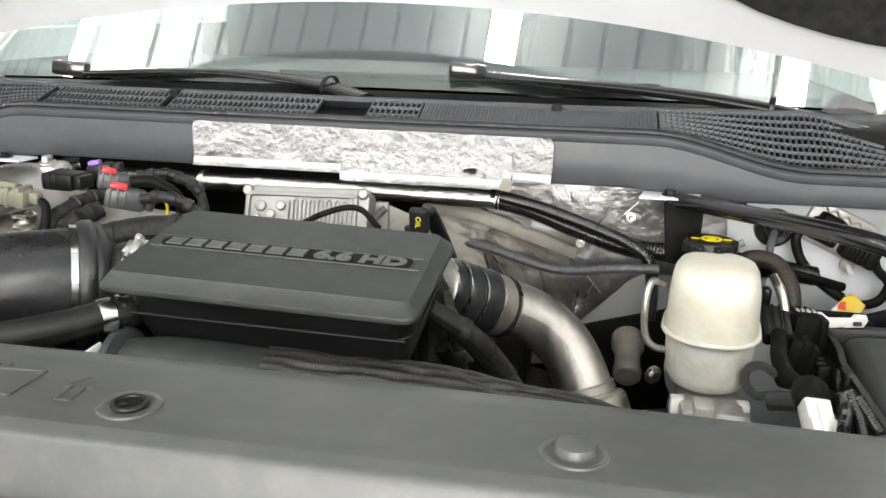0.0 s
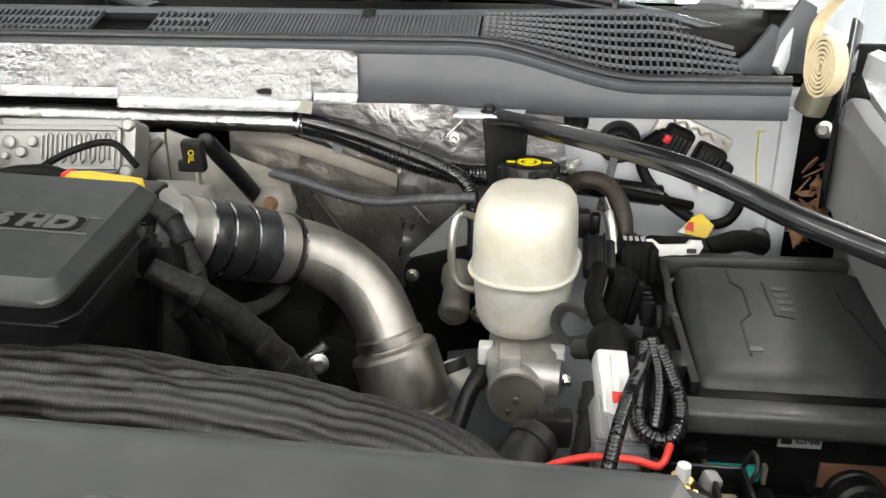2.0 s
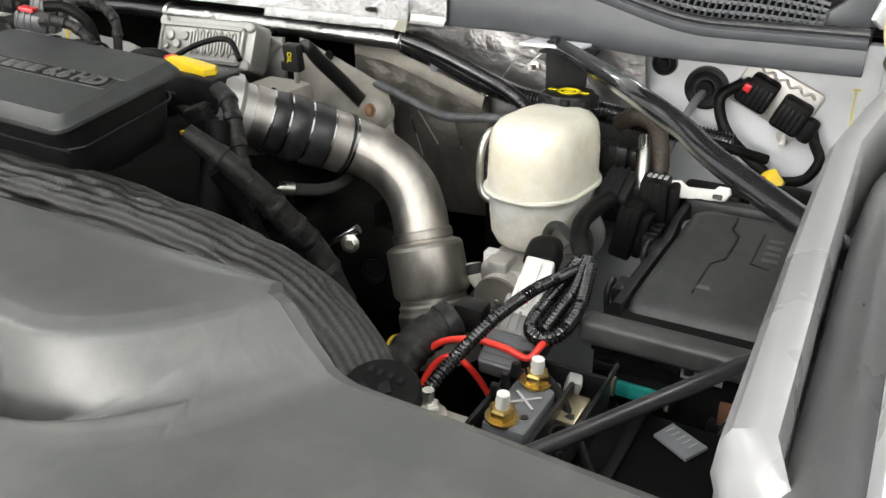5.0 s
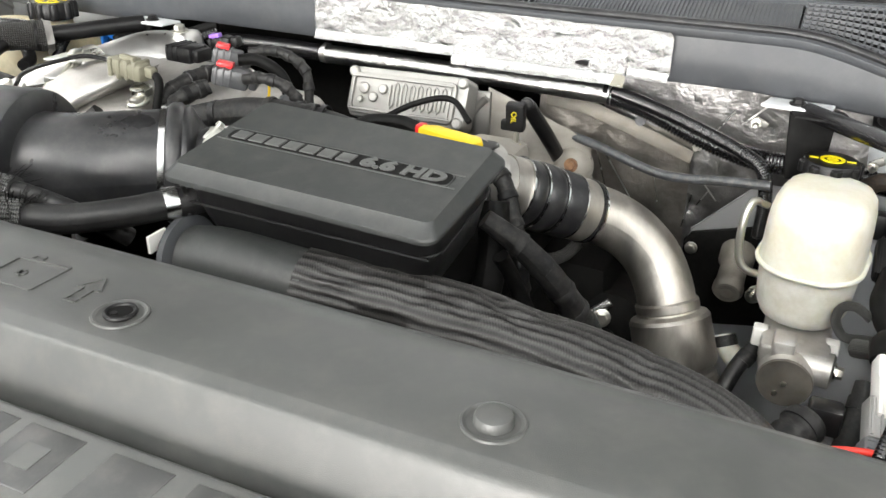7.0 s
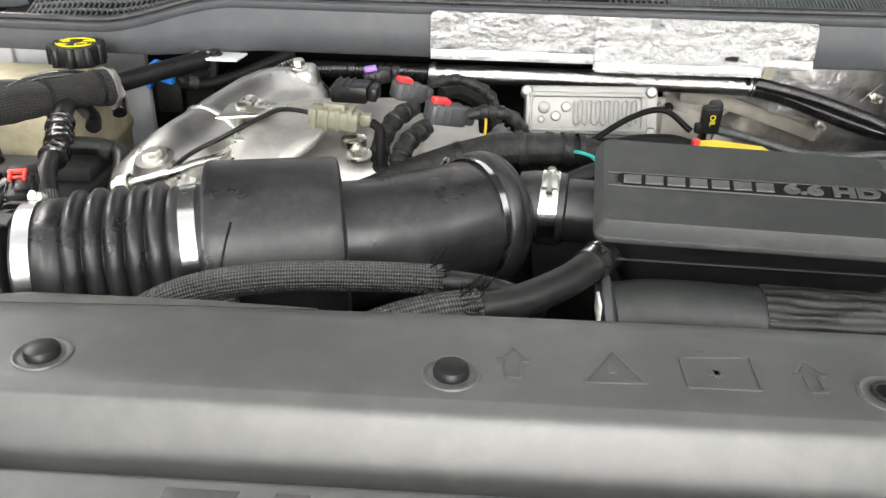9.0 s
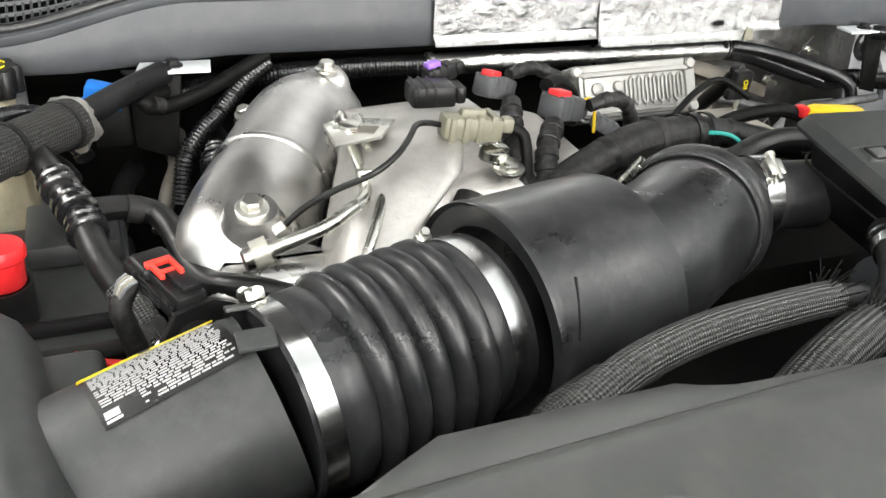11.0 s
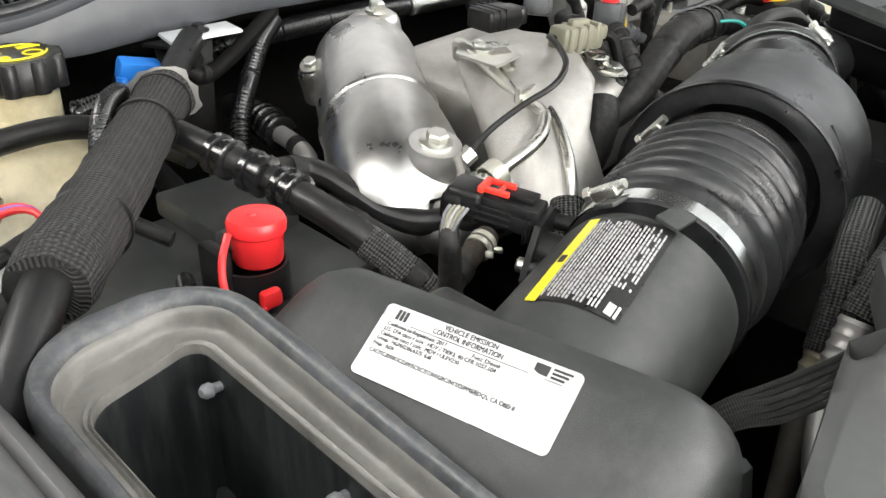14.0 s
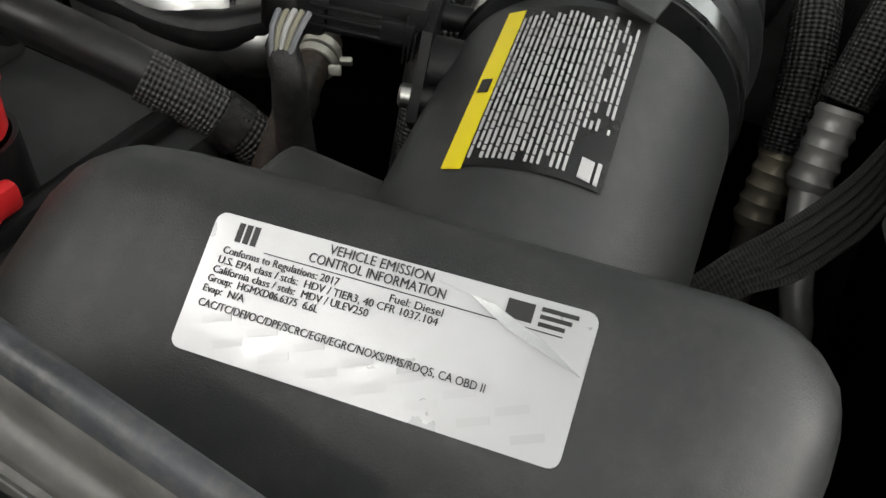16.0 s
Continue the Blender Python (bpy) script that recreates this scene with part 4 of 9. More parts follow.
part("yellow_mark", lathe([(0, 0.0125), (0.0006, 0.0125), (0.0006, 0.0085), (0.0, 0.0085)], (0.505, 0.639, 1.2125), (0, 0, 1), 28, False), yellow_print, cap, "yellow printed ring")
part("yellow_mark", lathe([(0, 0.006), (0.0006, 0.006)], (0.505, 0.639, 1.2125), (0, 0, 1), 20).join(block(0.519, 0.528, 0.636, 0.640, 1.2125, 1.2132, 0), block(0.482, 0.491, 0.636, 0.640, 1.2125, 1.2132, 0)), yellow_print, cap)

# master cylinder with its end disc, valve and pipes
mc = thing("master_cylinder", "cast aluminium brake master cylinder under the fluid tank", "brake cylinder", (0.5030, 0.5530, 0.9950))
part("barrel", lathe([(0, 0.0270), (0.03, 0.0270), (0.034, 0.030), (0.06, 0.030), (0.065, 0.026), (0.16, 0.026), (0.165, 0.04), (0.20, 0.04)], (0.5030, 0.4750, 1.0320), (0.03, 1, 0.02), 32), rough_alu, mc)
disc = part("end_disc", lathe([(0, 0.0), (0, 0.0262), (0.002, 0.0268), (0.006, 0.0268)], (0.5030, 0.4715, 1.0320), (0.03, 1, 0.02), 40), dirty_metal, mc, "stamped round end disc")
part("disc_pin", lathe([(-0.002, 0.0025), (0.001, 0.003)], (0.5030, 0.4710, 1.0320), (0, 1, 0), 12).join(lathe([(-0.0012, 0.0025), (0.001, 0.0028)], (0.4960, 0.4710, 1.0190), (0, 1, 0), 12)), zinc, disc)
part("saddle", block(0.473, 0.54, 0.491, 0.613, 1.04, 1.061, 0.005), rough_alu, mc)
part("saddle", block(0.485, 0.507, 0.483, 0.513, 1.035, 1.07, 0.003), rough_alu, mc)
part("side_port", lathe([(0, 0.018), (0.028, 0.018), (0.03, 0.015)], (0.5160, 0.5010, 1.0420), (1, -0.1, 0), 20), rough_alu, mc)
part("side_bolt", hex_bolt((0.5470, 0.4990, 1.0420), (1, -0.1, 0), 0.0065, 0.008), zinc, mc)
part("tank_clip", block(0.464, 0.482, 0.518, 0.533, 1.04, 1.061, 0.002), white_plastic, mc)
part("tank_clip", block(0.532, 0.548, 0.518, 0.533, 1.04, 1.061, 0.002), white_plastic, mc)
acc = thing("brake_accumulator", "grey metal accumulator canister beside the brake cylinder", "canister", (0.42, 0.65, 1.0))
part("can", lathe([(0, 0.0), (0.0, 0.0155), (0.004, 0.0185), (0.012, 0.0185), (0.014, 0.0168), (0.05, 0.0168), (0.056, 0.0215), (0.075, 0.022)], (0.4240, 0.6690, 1.0160), (0.02, 1, 0.35), 30), dirty_metal, acc)
part("end_ring", lathe([(-0.0012, 0.0115), (0.001, 0.0115), (0.001, 0.009), (-0.0012, 0.009)], (0.4240, 0.6685, 1.0160), (0.02, 1, 0.35), 28, False), bright_steel, acc)
part("flange", prism([(-0.068, -0.125), (0.060, -0.10), (0.070, 0.05), (0.0, 0.030), (-0.062, 0.012), (-0.070, 0.0)], 0.006, pose(0.425, 0.752, 1.040, 90, 0, 0), 0.002), engine_dark, acc)
part("flange_bolt", hex_bolt((0.366, 0.742, 1.032), (0, -1, 0.1), 0.0055), zinc, acc)
part("side_bolt", hex_bolt((0.4560, 0.6660, 1.0230), (0.6, -1, 0), 0.008), zinc, acc)
part("steel_pipe", tube([(0.452, 0.60, 1.165), (0.438, 0.585, 1.172), (0.432, 0.575, 1.150), (0.434, 0.570, 1.115), (0.445, 0.568, 1.100), (0.470, 0.575, 1.095)], 0.0042, 12), zinc, acc, "bent plated brake pipe")
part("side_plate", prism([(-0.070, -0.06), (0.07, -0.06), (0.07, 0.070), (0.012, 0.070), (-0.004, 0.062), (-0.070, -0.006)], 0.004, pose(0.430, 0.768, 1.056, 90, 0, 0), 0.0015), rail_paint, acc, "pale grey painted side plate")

# fuse box
fuse = thing("fuse_box", "black plastic fuse box with a latched lid", "fuse box", (0.75, 0.48, 0.96))
part("body", block(0.634, 0.838, 0.386, 0.630, 0.96, 1.092, 0.006), dull_black, fuse)
part("ledge", block(0.630, 0.842, 0.353, 0.379, 1.0840, 1.1060, 0.006, 3, (-4, 0, 0)), inlay_plastic, fuse, "black ledge along the front")
part("rail", block(0.645, 0.838, 0.634, 0.652, 1.08, 1.117, 0.005), lid_plastic, fuse)
rail_side = prism([(-0.125, -0.012), (0.115, -0.012), (0.125, 0.012), (0.06, 0.010), (0.04, 0.002), (-0.125, 0.004)], 0.008, pose(0.644, 0.525, 1.100, 90, 0, 90), 0.002)
part("side_rail", rail_side, black_plastic, fuse)


def lid_top(y):
    return 1.1115 + 0.075 * (y - 0.515)


lid = part("lid", ring_loft([[(0.746 + x + 0.045 * y, 0.515 + y, z + 0.075 * y) for x, y in rounded(w, d, r, 4)] for z, w, d, r in ((1.080, 0.186, 0.214, 0.010), (1.092, 0.186, 0.214, 0.010), (1.104, 0.178, 0.204, 0.012), (1.1095, 0.166, 0.190, 0.014), (1.1115, 0.150, 0.172, 0.014))]), lid_plastic, fuse, "satin black lid with a stepped line", 50)
for step in ([(0.706, 0.600), (0.706, 0.575), (0.715, 0.562), (0.713, 0.515), (0.702, 0.500), (0.700, 0.445)], [(0.736, 0.578), (0.735, 0.515), (0.752, 0.510)], [(0.803, 0.565), (0.800, 0.535), (0.806, 0.525), (0.812, 0.450)]):
    sh = Shape()
    for a, b in zip(step, step[1:]):
        sh.join(bar(Vector((*a, lid_top(a[1]) + 0.0002)), Vector((*b, lid_top(b[1]) + 0.0002)), 0.0010, 0.0005))
    part("lid_line", sh, black_plastic, lid)
for i in range(4):
    part("lid_mark", block(0.742, 0.756, 0.522 + 0.013 * i, 0.530 + 0.013 * i, lid_top(0.525 + 0.013 * i) - 0.0005, lid_top(0.525 + 0.013 * i) + 0.0006, 0), raised_grey, lid)
part("lid_mark", block(0.700, 0.712, 0.452, 0.460, lid_top(0.456) - 0.0005, lid_top(0.456) + 0.0006, 0), raised_grey, lid)
for x, y in ((0.640, 0.440), (0.645, 0.535), (0.838, 0.470), (0.840, 0.56)):
    s = -1 if x < 0.7 else 1
    part("latch", block(x - 0.006, x + 0.006, y - 0.014, y + 0.014, 1.05, 1.104, 0.003), black_plastic, fuse)
    part("latch_hook", tube([(x + s * 0.008, y - 0.010, 1.066), (x + s * 0.011, y - 0.008, 1.095), (x + s * 0.010, y + 0.008, 1.100), (x + s * 0.008, y + 0.012, 1.07)], 0.0028, 8), black_plastic, fuse)
for i in range(4):
    part("side_tooth", block(0.622, 0.634, 0.560 + 0.013 * i, 0.566 + 0.013 * i, 1.07, 1.096, 0.001), black_plastic, fuse)
part("rear_clip", tube([(0.655, 0.598, 1.085), (0.652, 0.602, 1.097), (0.657, 0.610, 1.101), (0.662, 0.604, 1.095)], 0.002, 8), grey_plastic, fuse)
tag = part("code_label", block(0.7120, 0.7455, 0.3800, 0.3812, 1.0615, 1.0752, 0), label_white, fuse, "small white code label")
part("code_text", text_shape("CN8", 0.0068, plane_frame((0.7345, 0.3797, 1.0684), (1, 0, 0), (0, 0, 1)), 0.0002), print_black, tag)
part("code_square", block(0.7145, 0.7225, 0.3794, 0.3800, 1.0645, 1.0725, 0), print_black, tag)
part("fuse_window", block(0.652, 0.712, 0.3815, 0.390, 1.022, 1.048, 0.001), recess_black, fuse)
part("green_fuse", block(0.660, 0.702, 0.3765, 0.383, 1.028, 1.042, 0.002), green_plastic, fuse, "teal green fuse carrier")
for x in (0.656, 0.703):
    part("fuse_clip", block(x, x + 0.004, 0.375, 0.383, 1.027, 1.044, 0.001), tan_plastic, fuse)
for x, z in ((0.632, 1.060), (0.636, 1.042), (0.688, 1.058), (0.756, 1.056), (0.800, 1.064), (0.640, 1.000), (0.735, 1.012)):
    part("front_bracket", block(x + 0.004, x + 0.022, 0.375, 0.387, z + 0.008, z + 0.016, 0.0015), black_plastic, fuse)
part("relay_plate", block(0.746, 0.802, 0.3765, 0.3805, 1.012, 1.050, 0.004), brown_leather, fuse, "copper-brown relay plate")
part("round_relay", lathe([(0, 0.0225), (0.006, 0.0225), (0.007, 0.0240), (0.013, 0.0240), (0.014, 0.0220), (0.024, 0.0220), (0.025, 0.0232), (0.031, 0.0232), (0.034, 0.0200), (0.035, 0.0)], (0.773, 0.378, 1.024), (0, -1, 0.15), 32), black_plastic, fuse, "round black relay with rings", 40)

# battery under the terminal block
bat = thing("battery", "black truck battery beneath the fuse block", "battery", (0.72, 0.18, 0.85))
part("case", block(0.60, 0.815, 0.03, 0.345, 0.85, 1.045, 0.006), dull_black, bat)
part("top_rib", block(0.69, 0.70, 0.05, 0.34, 1.045, 1.052, 0.002), black_plastic, bat)
part("hold_down", block(0.61, 0.80, 0.175, 0.195, 1.046, 1.056, 0.003), black_plastic, bat)
part("maker_label", block(0.71, 0.76, 0.075, 0.11, 1.0455, 1.0465, 0), label_white, bat, "pale battery label")
part("label_bar", block(0.713, 0.757, 0.085, 0.091, 1.0466, 1.0472, 0), print_black, bat)
sticker = part("warning_sticker", prism([(0.711, 0.313), (0.740, 0.295), (0.751, 0.317), (0.720, 0.334)], 0.003, pose(0, 0, 1.046, 0, 0, 0), 0.0008), sticker_grey, bat, "pale grey folded tag")
for i in range(5):
    part("print_bar", bar(Vector((0.7185 + 0.0050 * i, 0.3195 - 0.0031 * i, 1.0494)), Vector((0.7230 + 0.0050 * i, 0.3275 - 0.0028 * i, 1.0494)), 0.0007, 0.0004), print_white, sticker)
part("seam", bar(Vector((0.66, 0.343, 1.0455)), Vector((0.66, 0.04, 1.0455)), 0.0012, 0.0015), black_plastic, bat)
part("seam", bar(Vector((0.77, 0.343, 1.0455)), Vector((0.77, 0.04, 1.0455)), 0.0012, 0.0015), black_plastic, bat)

fb = thing("terminal_fuse_block", "battery fuse block with two brass-coloured studs", "fuse block", (0.64, 0.25, 1.05))
part("base", block(0.598, 0.672, 0.195, 0.322, 1.040, 1.066, 0.004), dull_black, fb)
for x, y0, y1 in ((0.600, 0.215, 0.322), (0.671, 0.215, 0.318), (0.648, 0.205, 0.300)):
    part("rim_wall", block(x - 0.0018, x + 0.0018, y0, y1, 1.062, 1.084, 0.001), black_plastic, fb)
part("rim_wall", block(0.600, 0.671, 0.318, 0.322, 1.062, 1.082, 0.001), black_plastic, fb)
for i in range(4):
    part("clip_tooth", block(0.600 + 0.001 * i, 0.606 + 0.001 * i, 0.252 + 0.017 * i, 0.258 + 0.017 * i, 1.080, 1.094, 0.001), black_plastic, fb)
for y in (0.232, 0.312):
    part("open_clip", tube([(0.670, y - 0.012, 1.08), (0.676, y - 0.010, 1.095), (0.676, y + 0.006, 1.097), (0.671, y + 0.008, 1.082)], 0.0018, 8), black_plastic, fb)
part("fuse_body", block(0.606, 0.640, 0.226, 0.300, 1.066, 1.080, 0.003), grey_plastic, fb, "grey fuse body with a cross mark")
part("fuse_mark", bar(Vector((0.614, 0.255, 1.0810)), Vector((0.634, 0.272, 1.0810)), 0.001, 0.0006).join(bar(Vector((0.634, 0.255, 1.0810)), Vector((0.614, 0.272, 1.0810)), 0.001, 0.0006)), print_white, fb)
for i in range(3):
    part("mark_hole", lathe([(0, 0.003), (0.0006, 0.003)], (0.616 + 0.008 * i, 0.245, 1.0801), (0, 0, 1), 12), print_black, fb)
part("bus_bar", block(0.648, 0.664, 0.262, 0.300, 1.066, 1.074, 0.002), tan_metal, fb, "stained brass strap")
for x, y, s in ((0.622, 0.290, 1.0), (0.618, 0.236, 1.0)):
    st = part("stud", lathe([(0, 0.0050), (0.006, 0.0055), (0.008, 0.0049), (0.011, 0.0055), (0.014, 0.0049), (0.017, 0.0055), (0.020, 0.0049), (0.023, 0.0048), (0.024, 0.003)], (x, y, 1.080), (0.05, -0.05, 1), 16), white_plastic, fb, "pale threaded stud")
    part("brass_nut", lathe([(0, 0.0100), (0.007, 0.0100), (0.0085, 0.0085)], (x, y, 1.083), (0.05, -0.05, 1), 6), brass, st, "yellow plated nut")
    part("washer", lathe([(0, 0.0125), (0.002, 0.0125)], (x, y, 1.081), (0.05, -0.05, 1), 24), brass, st)
part("melted_edge", block(0.640, 0.652, 0.300, 0.314, 1.066, 1.084, 0.003, 2, (8, 12, 20)), carrier_grey, fb, "pale broken plastic corner")
for x, y in ((0.660, 0.222), (0.658, 0.252), (0.660, 0.284), (0.636, 0.206)):
    part("socket_ring", lathe([(-0.004, 0.0095), (0.006, 0.0095), (0.006, 0.0070), (-0.004, 0.0070)], (x, y, 1.066), (0, 0, 1), 20, False), black_plastic, fb)
    part("socket_floor", lathe([(0, 0.0068), (0.0012, 0.0068)], (x, y, 1.0665), (0, 0, 1), 16), recess_black, fb)
term = thing("battery_terminal", "plated battery terminal clamp with a hex nut", "terminal", (0.575, 0.215, 1.046))
part("clamp", block(0.555, 0.602, 0.196, 0.226, 1.066, 1.082, 0.004), zinc, term)
part("post", lathe([(0, 0.012), (0.03, 0.011)], (0.590, 0.210, 1.046), (0, 0, 1), 20), zinc, term)
part("bolt", hex_bolt((0.570, 0.213, 1.083), (0, 0, 1), 0.009, 0.009), zinc, term)
part("stud", lathe([(0, 0.0045), (0.02, 0.0045)], (0.570, 0.213, 1.083), (0, 0, 1), 12), zinc, term)

# filler cap in front of the battery
fc = thing("filler_cap", "round black filler cap with notched rim", "cap", (0.592, 0.118, 1.12))
FCM = plane_frame((0.592, 0.1185, 1.1665), (1, 0, -0.1), (0.05, 0.9, 0.25))
fz = FCM.to_3x3() @ Vector((0, 0, 1))
part("disc", lathe([(-0.010, 0.0215), (-0.008, 0.0245), (0.0, 0.0245), (0.0025, 0.0228), (0.003, 0.0)], FCM.translation, fz, 44), dull_black, fc)
part("neck", lathe([(-0.06, 0.017), (-0.008, 0.017)], FCM.translation, fz, 24), dull_black, fc)
mk = prism([(-0.014, -0.006), (-0.004, -0.009), (-0.002, -0.004), (-0.012, 0.0)], 0.0012, FCM @ pose(0, 0, 0.003), 0).join(prism([(0.002, -0.006), (0.008, 0.0), (0.002, 0.007), (-0.002, 0.001)], 0.0012, FCM @ pose(0, 0, 0.003), 0))
for i in range(4):
    mk.join(block(-0.014 + 0.007 * i, -0.011 + 0.007 * i, 0.008, 0.0125, 0.003, 0.0042, 0).moved(FCM))
part("raised_marks", mk, black_plastic, fc)
part("yellow_ring", lathe([(0, 0.0115), (0.006, 0.0115), (0.006, 0.0092), (0, 0.0092)], (0.4695, 0.336, 1.041), (0.2, -0.35, 1), 24, False), yellow_plastic, thing("dipstick_ring", "yellow oil dipstick ring handle", "dipstick", (0.4695, 0.336, 1.03)))
part("strut", tube([(0.600, -0.052, 1.167), (0.660, 0.037, 1.175), (0.730, 0.141, 1.1845), (0.834, 0.295, 1.1985)], 0.0046, 16, 0.02), rubber, thing("support_rod", "dull black support rod across the corner", "rod", (0.72, 0.13, 1.17)))

# firewall fittings
for x, z, r in ((0.612, 1.186, 0.027), (0.558, 1.211, 0.016)):
    g = thing("grommet", "black rubber grommet in the firewall", "grommet", (x, 0.826, z), "firewall grommets")
    part("rim", lathe([(0, r), (0.006, r * 0.96), (0.008, r * 0.8), (0.004, r * 0.55), (0.006, r * 0.5)], (x, 0.830, z), (0, -1, 0), 32), rubber, g)
    part("core", lathe([(0, r * 0.42), (0.010, r * 0.38)], (x, 0.826, z), (0, -1, 0), 20), dull_black, g)
part("grommet_cable", tube([(0.612, 0.822, 1.184), (0.605, 0.80, 1.172), (0.598, 0.775, 1.150), (0.59, 0.76, 1.12)], 0.005, 10), grey_plastic, thing("firewall_cable", "grey cable leaving the firewall grommet", "cable", (0.6, 0.8, 1.15)))
mod = thing("control_module", "small plated control module with black plugs on the firewall", "module", (0.69, 0.82, 1.19))
MP = pose(0.694, 0.828, 1.186, 90, 24, 0)
part("plate", prism(rounded(0.094, 0.058, 0.006, 4), 0.006, MP, 0.0015), rough_alu, mod)
for k, y in ((0, 0.021), (1, -0.020)):
    part("rib", tube([MP @ Vector((-0.038 + 0.0042 * i, y + 0.003 * math.sin(i * 1.6), 0.0065)) for i in range(19)], 0.0017, 8, 0.003), rough_alu, mod, "pressed wavy rib")
for x, y, w in ((-0.018, 0.000, 0.034), (0.026, -0.004, 0.036)):
    pl = part("plug", block(x - w / 2, x + w / 2, y - 0.021, y + 0.018, 0.004, 0.030, 0.005).moved(MP), dull_black, mod, "black wiring plug")
    for i in range(5):
        part("plug_rib", block(x - w / 2 + 0.004 + 0.006 * i, x - w / 2 + 0.007 + 0.006 * i, y - 0.016, y + 0.010, 0.029, 0.0325, 0.001).moved(MP), black_plastic, pl)
    part("plug_tail", block(x - 0.010 + (0.026 if x > 0 else -0.014), x + 0.008 + (0.026 if x > 0 else -0.014), y - 0.022, y + 0.008, 0.006, 0.026, 0.006).moved(MP), dull_black, pl)
part("red_lock", block(-0.037, -0.028, -0.004, 0.006, 0.028, 0.034, 0.0015).moved(MP), red_plastic, mod)
for x, y in ((-0.046, 0.030), (0.034, -0.034)):
    part("lug", lathe([(0, 0.010), (0.004, 0.010)], MP @ Vector((x, y, 0.001)), (0, -1, 0), 20), rough_alu, mod)
    part("stud", lathe([(0, 0.0036), (0.022, 0.0036), (0.023, 0.0026)], MP @ Vector((x, y, 0.004)), (0, -1, -0.25), 12), white_plastic, mod, "pale plastic stud")
part("plug_cable", tube([MP @ Vector((0.056, -0.010, 0.015)), MP @ Vector((0.066, -0.020, 0.018)), (0.756, 0.79, 1.128), (0.745, 0.785, 1.106), (0.722, 0.785, 1.098), (0.700, 0.785, 1.104)], 0.0062, 12, wobble=0.08), dull_black, mod)
part("plug_cable", tube([MP @ Vector((-0.040, 0.000, 0.018)), (0.636, 0.80, 1.185), (0.640, 0.797, 1.160), (0.655, 0.793, 1.138), (0.680, 0.790, 1.118), (0.70, 0.785, 1.106)], 0.0068, 12, wobble=0.08), dull_black, mod)
flag = thing("wire_flag", "yellow and red warning tape wrapped on a wiring loom", "tape flag", (0.706, 0.785, 1.09))
part("tape", prism([(-0.020, -0.010), (0.013, -0.014), (0.019, 0.004), (0.002, 0.017), (-0.009, 0.010)], 0.004, pose(0.708, 0.776, 1.098, 60, 0, -20), 0.001), yellow_plastic, flag)
part("red_print", prism([(-0.010, -0.005), (0.001, -0.007), (-0.001, 0.005), (-0.007, 0.004)], 0.0008, pose(0.703, 0.7735, 1.0998, 60, 0, -20), 0), red_plastic, flag)
part("white_print", prism([(-0.006, -0.004), (0.004, -0.005), (0.002, 0.004)], 0.0008, pose(0.690, 0.774, 1.095, 60, 0, -20), 0), white_plastic, flag)
solo("firewall_plug", lathe([(0, 0.012), (0.006, 0.013), (0.014, 0.0125), (0.018, 0.009), (0.019, 0.003)], (0.783, 0.795, 1.080), (0, -1, 0.4), 24), rubber, "round black rubber plug low on the firewall", "rubber plug")
chalk = Shape()
chalk.join(bar(Vector((0.777, 0.8287, 1.204)), Vector((0.778, 0.8287, 1.168)), 0.0022, 0.0005), bar(Vector((0.778, 0.8287, 1.168)), Vector((0.784, 0.8287, 1.126)), 0.0019, 0.0005), bar(Vector((0.774, 0.8287, 1.204)), Vector((0.783, 0.8287, 1.2045)), 0.0015, 0.0005))
solo("chalk_line", chalk, yellow_print, "yellow crayon line on the white firewall", "chalk mark")

# hood hinge with its coil spring
hinge = thing("spring_hinge", "hood hinge with a cream spiral spring", "hinge", (0.83, 0.78, 1.1))
part("side_plate", prism([(-0.020, -0.10), (0.016, -0.10), (0.022, -0.05), (0.016, 0.02), (0.020, 0.10), (-0.014, 0.11), (-0.016, 0.02), (-0.026, -0.06)], 0.006, pose(0.842, 0.762, 1.238, 90, 0, 60), 0.002), gloss_black, hinge)
part("back_plate", prism([(-0.03, -0.05), (0.03, -0.05), (0.036, 0.03), (0.0, 0.07), (-0.03, 0.03)], 0.006, pose(0.862, 0.785, 1.215, 90, 0, 40), 0.002), dull_black, hinge)
SC = Vector((0.812, 0.735, 1.300))
wide = Vector((0.86, 0.5, 0)).normalized()
flatd = Vector((-0.5, 0.86, 0)).normalized()
spiral = []
for i in range(132):
    a = i / 131 * 2 * math.pi * 6
    r = 0.004 + 0.029 * i / 131
    spiral.append(SC + flatd * (r * 0.62 * math.cos(a)) + Vector((0, 0, r * math.sin(a))))
spiral += [SC + flatd * 0.020 + Vector((0, 0, 0.036)), SC + flatd * 0.006 + Vector((0, 0, 0.060)), SC - flatd * 0.004 + Vector((0, 0, 0.070))]
coil = Shape()
spring_line, _ = curve(spiral, 0.003)
vs, fs = [], []
for i, p in enumerate(spring_line):
    d = (spring_line[min(i + 1, len(spring_line) - 1)] - spring_line[max(i - 1, 0)]).normalized()
    thin = d.cross(wide).normalized()
    vs += [p + wide * 0.009 + thin * 0.0013, p - wide * 0.009 + thin * 0.0013, p - wide * 0.009 - thin * 0.0013, p + wide * 0.009 - thin * 0.0013]
for i in range(len(spring_line) - 1):
    for q in range(4):
        fs.append((i * 4 + q, i * 4 + (q + 1) % 4, (i + 1) * 4 + (q + 1) % 4, (i + 1) * 4 + q))
part("spiral_spring", coil.add(vs, fs), spring_paint, hinge, "chipped cream spiral spring")
part("spring_hook", block(0.796, 0.818, 0.725, 0.745, 1.372, 1.382, 0.003), tan_metal, hinge)
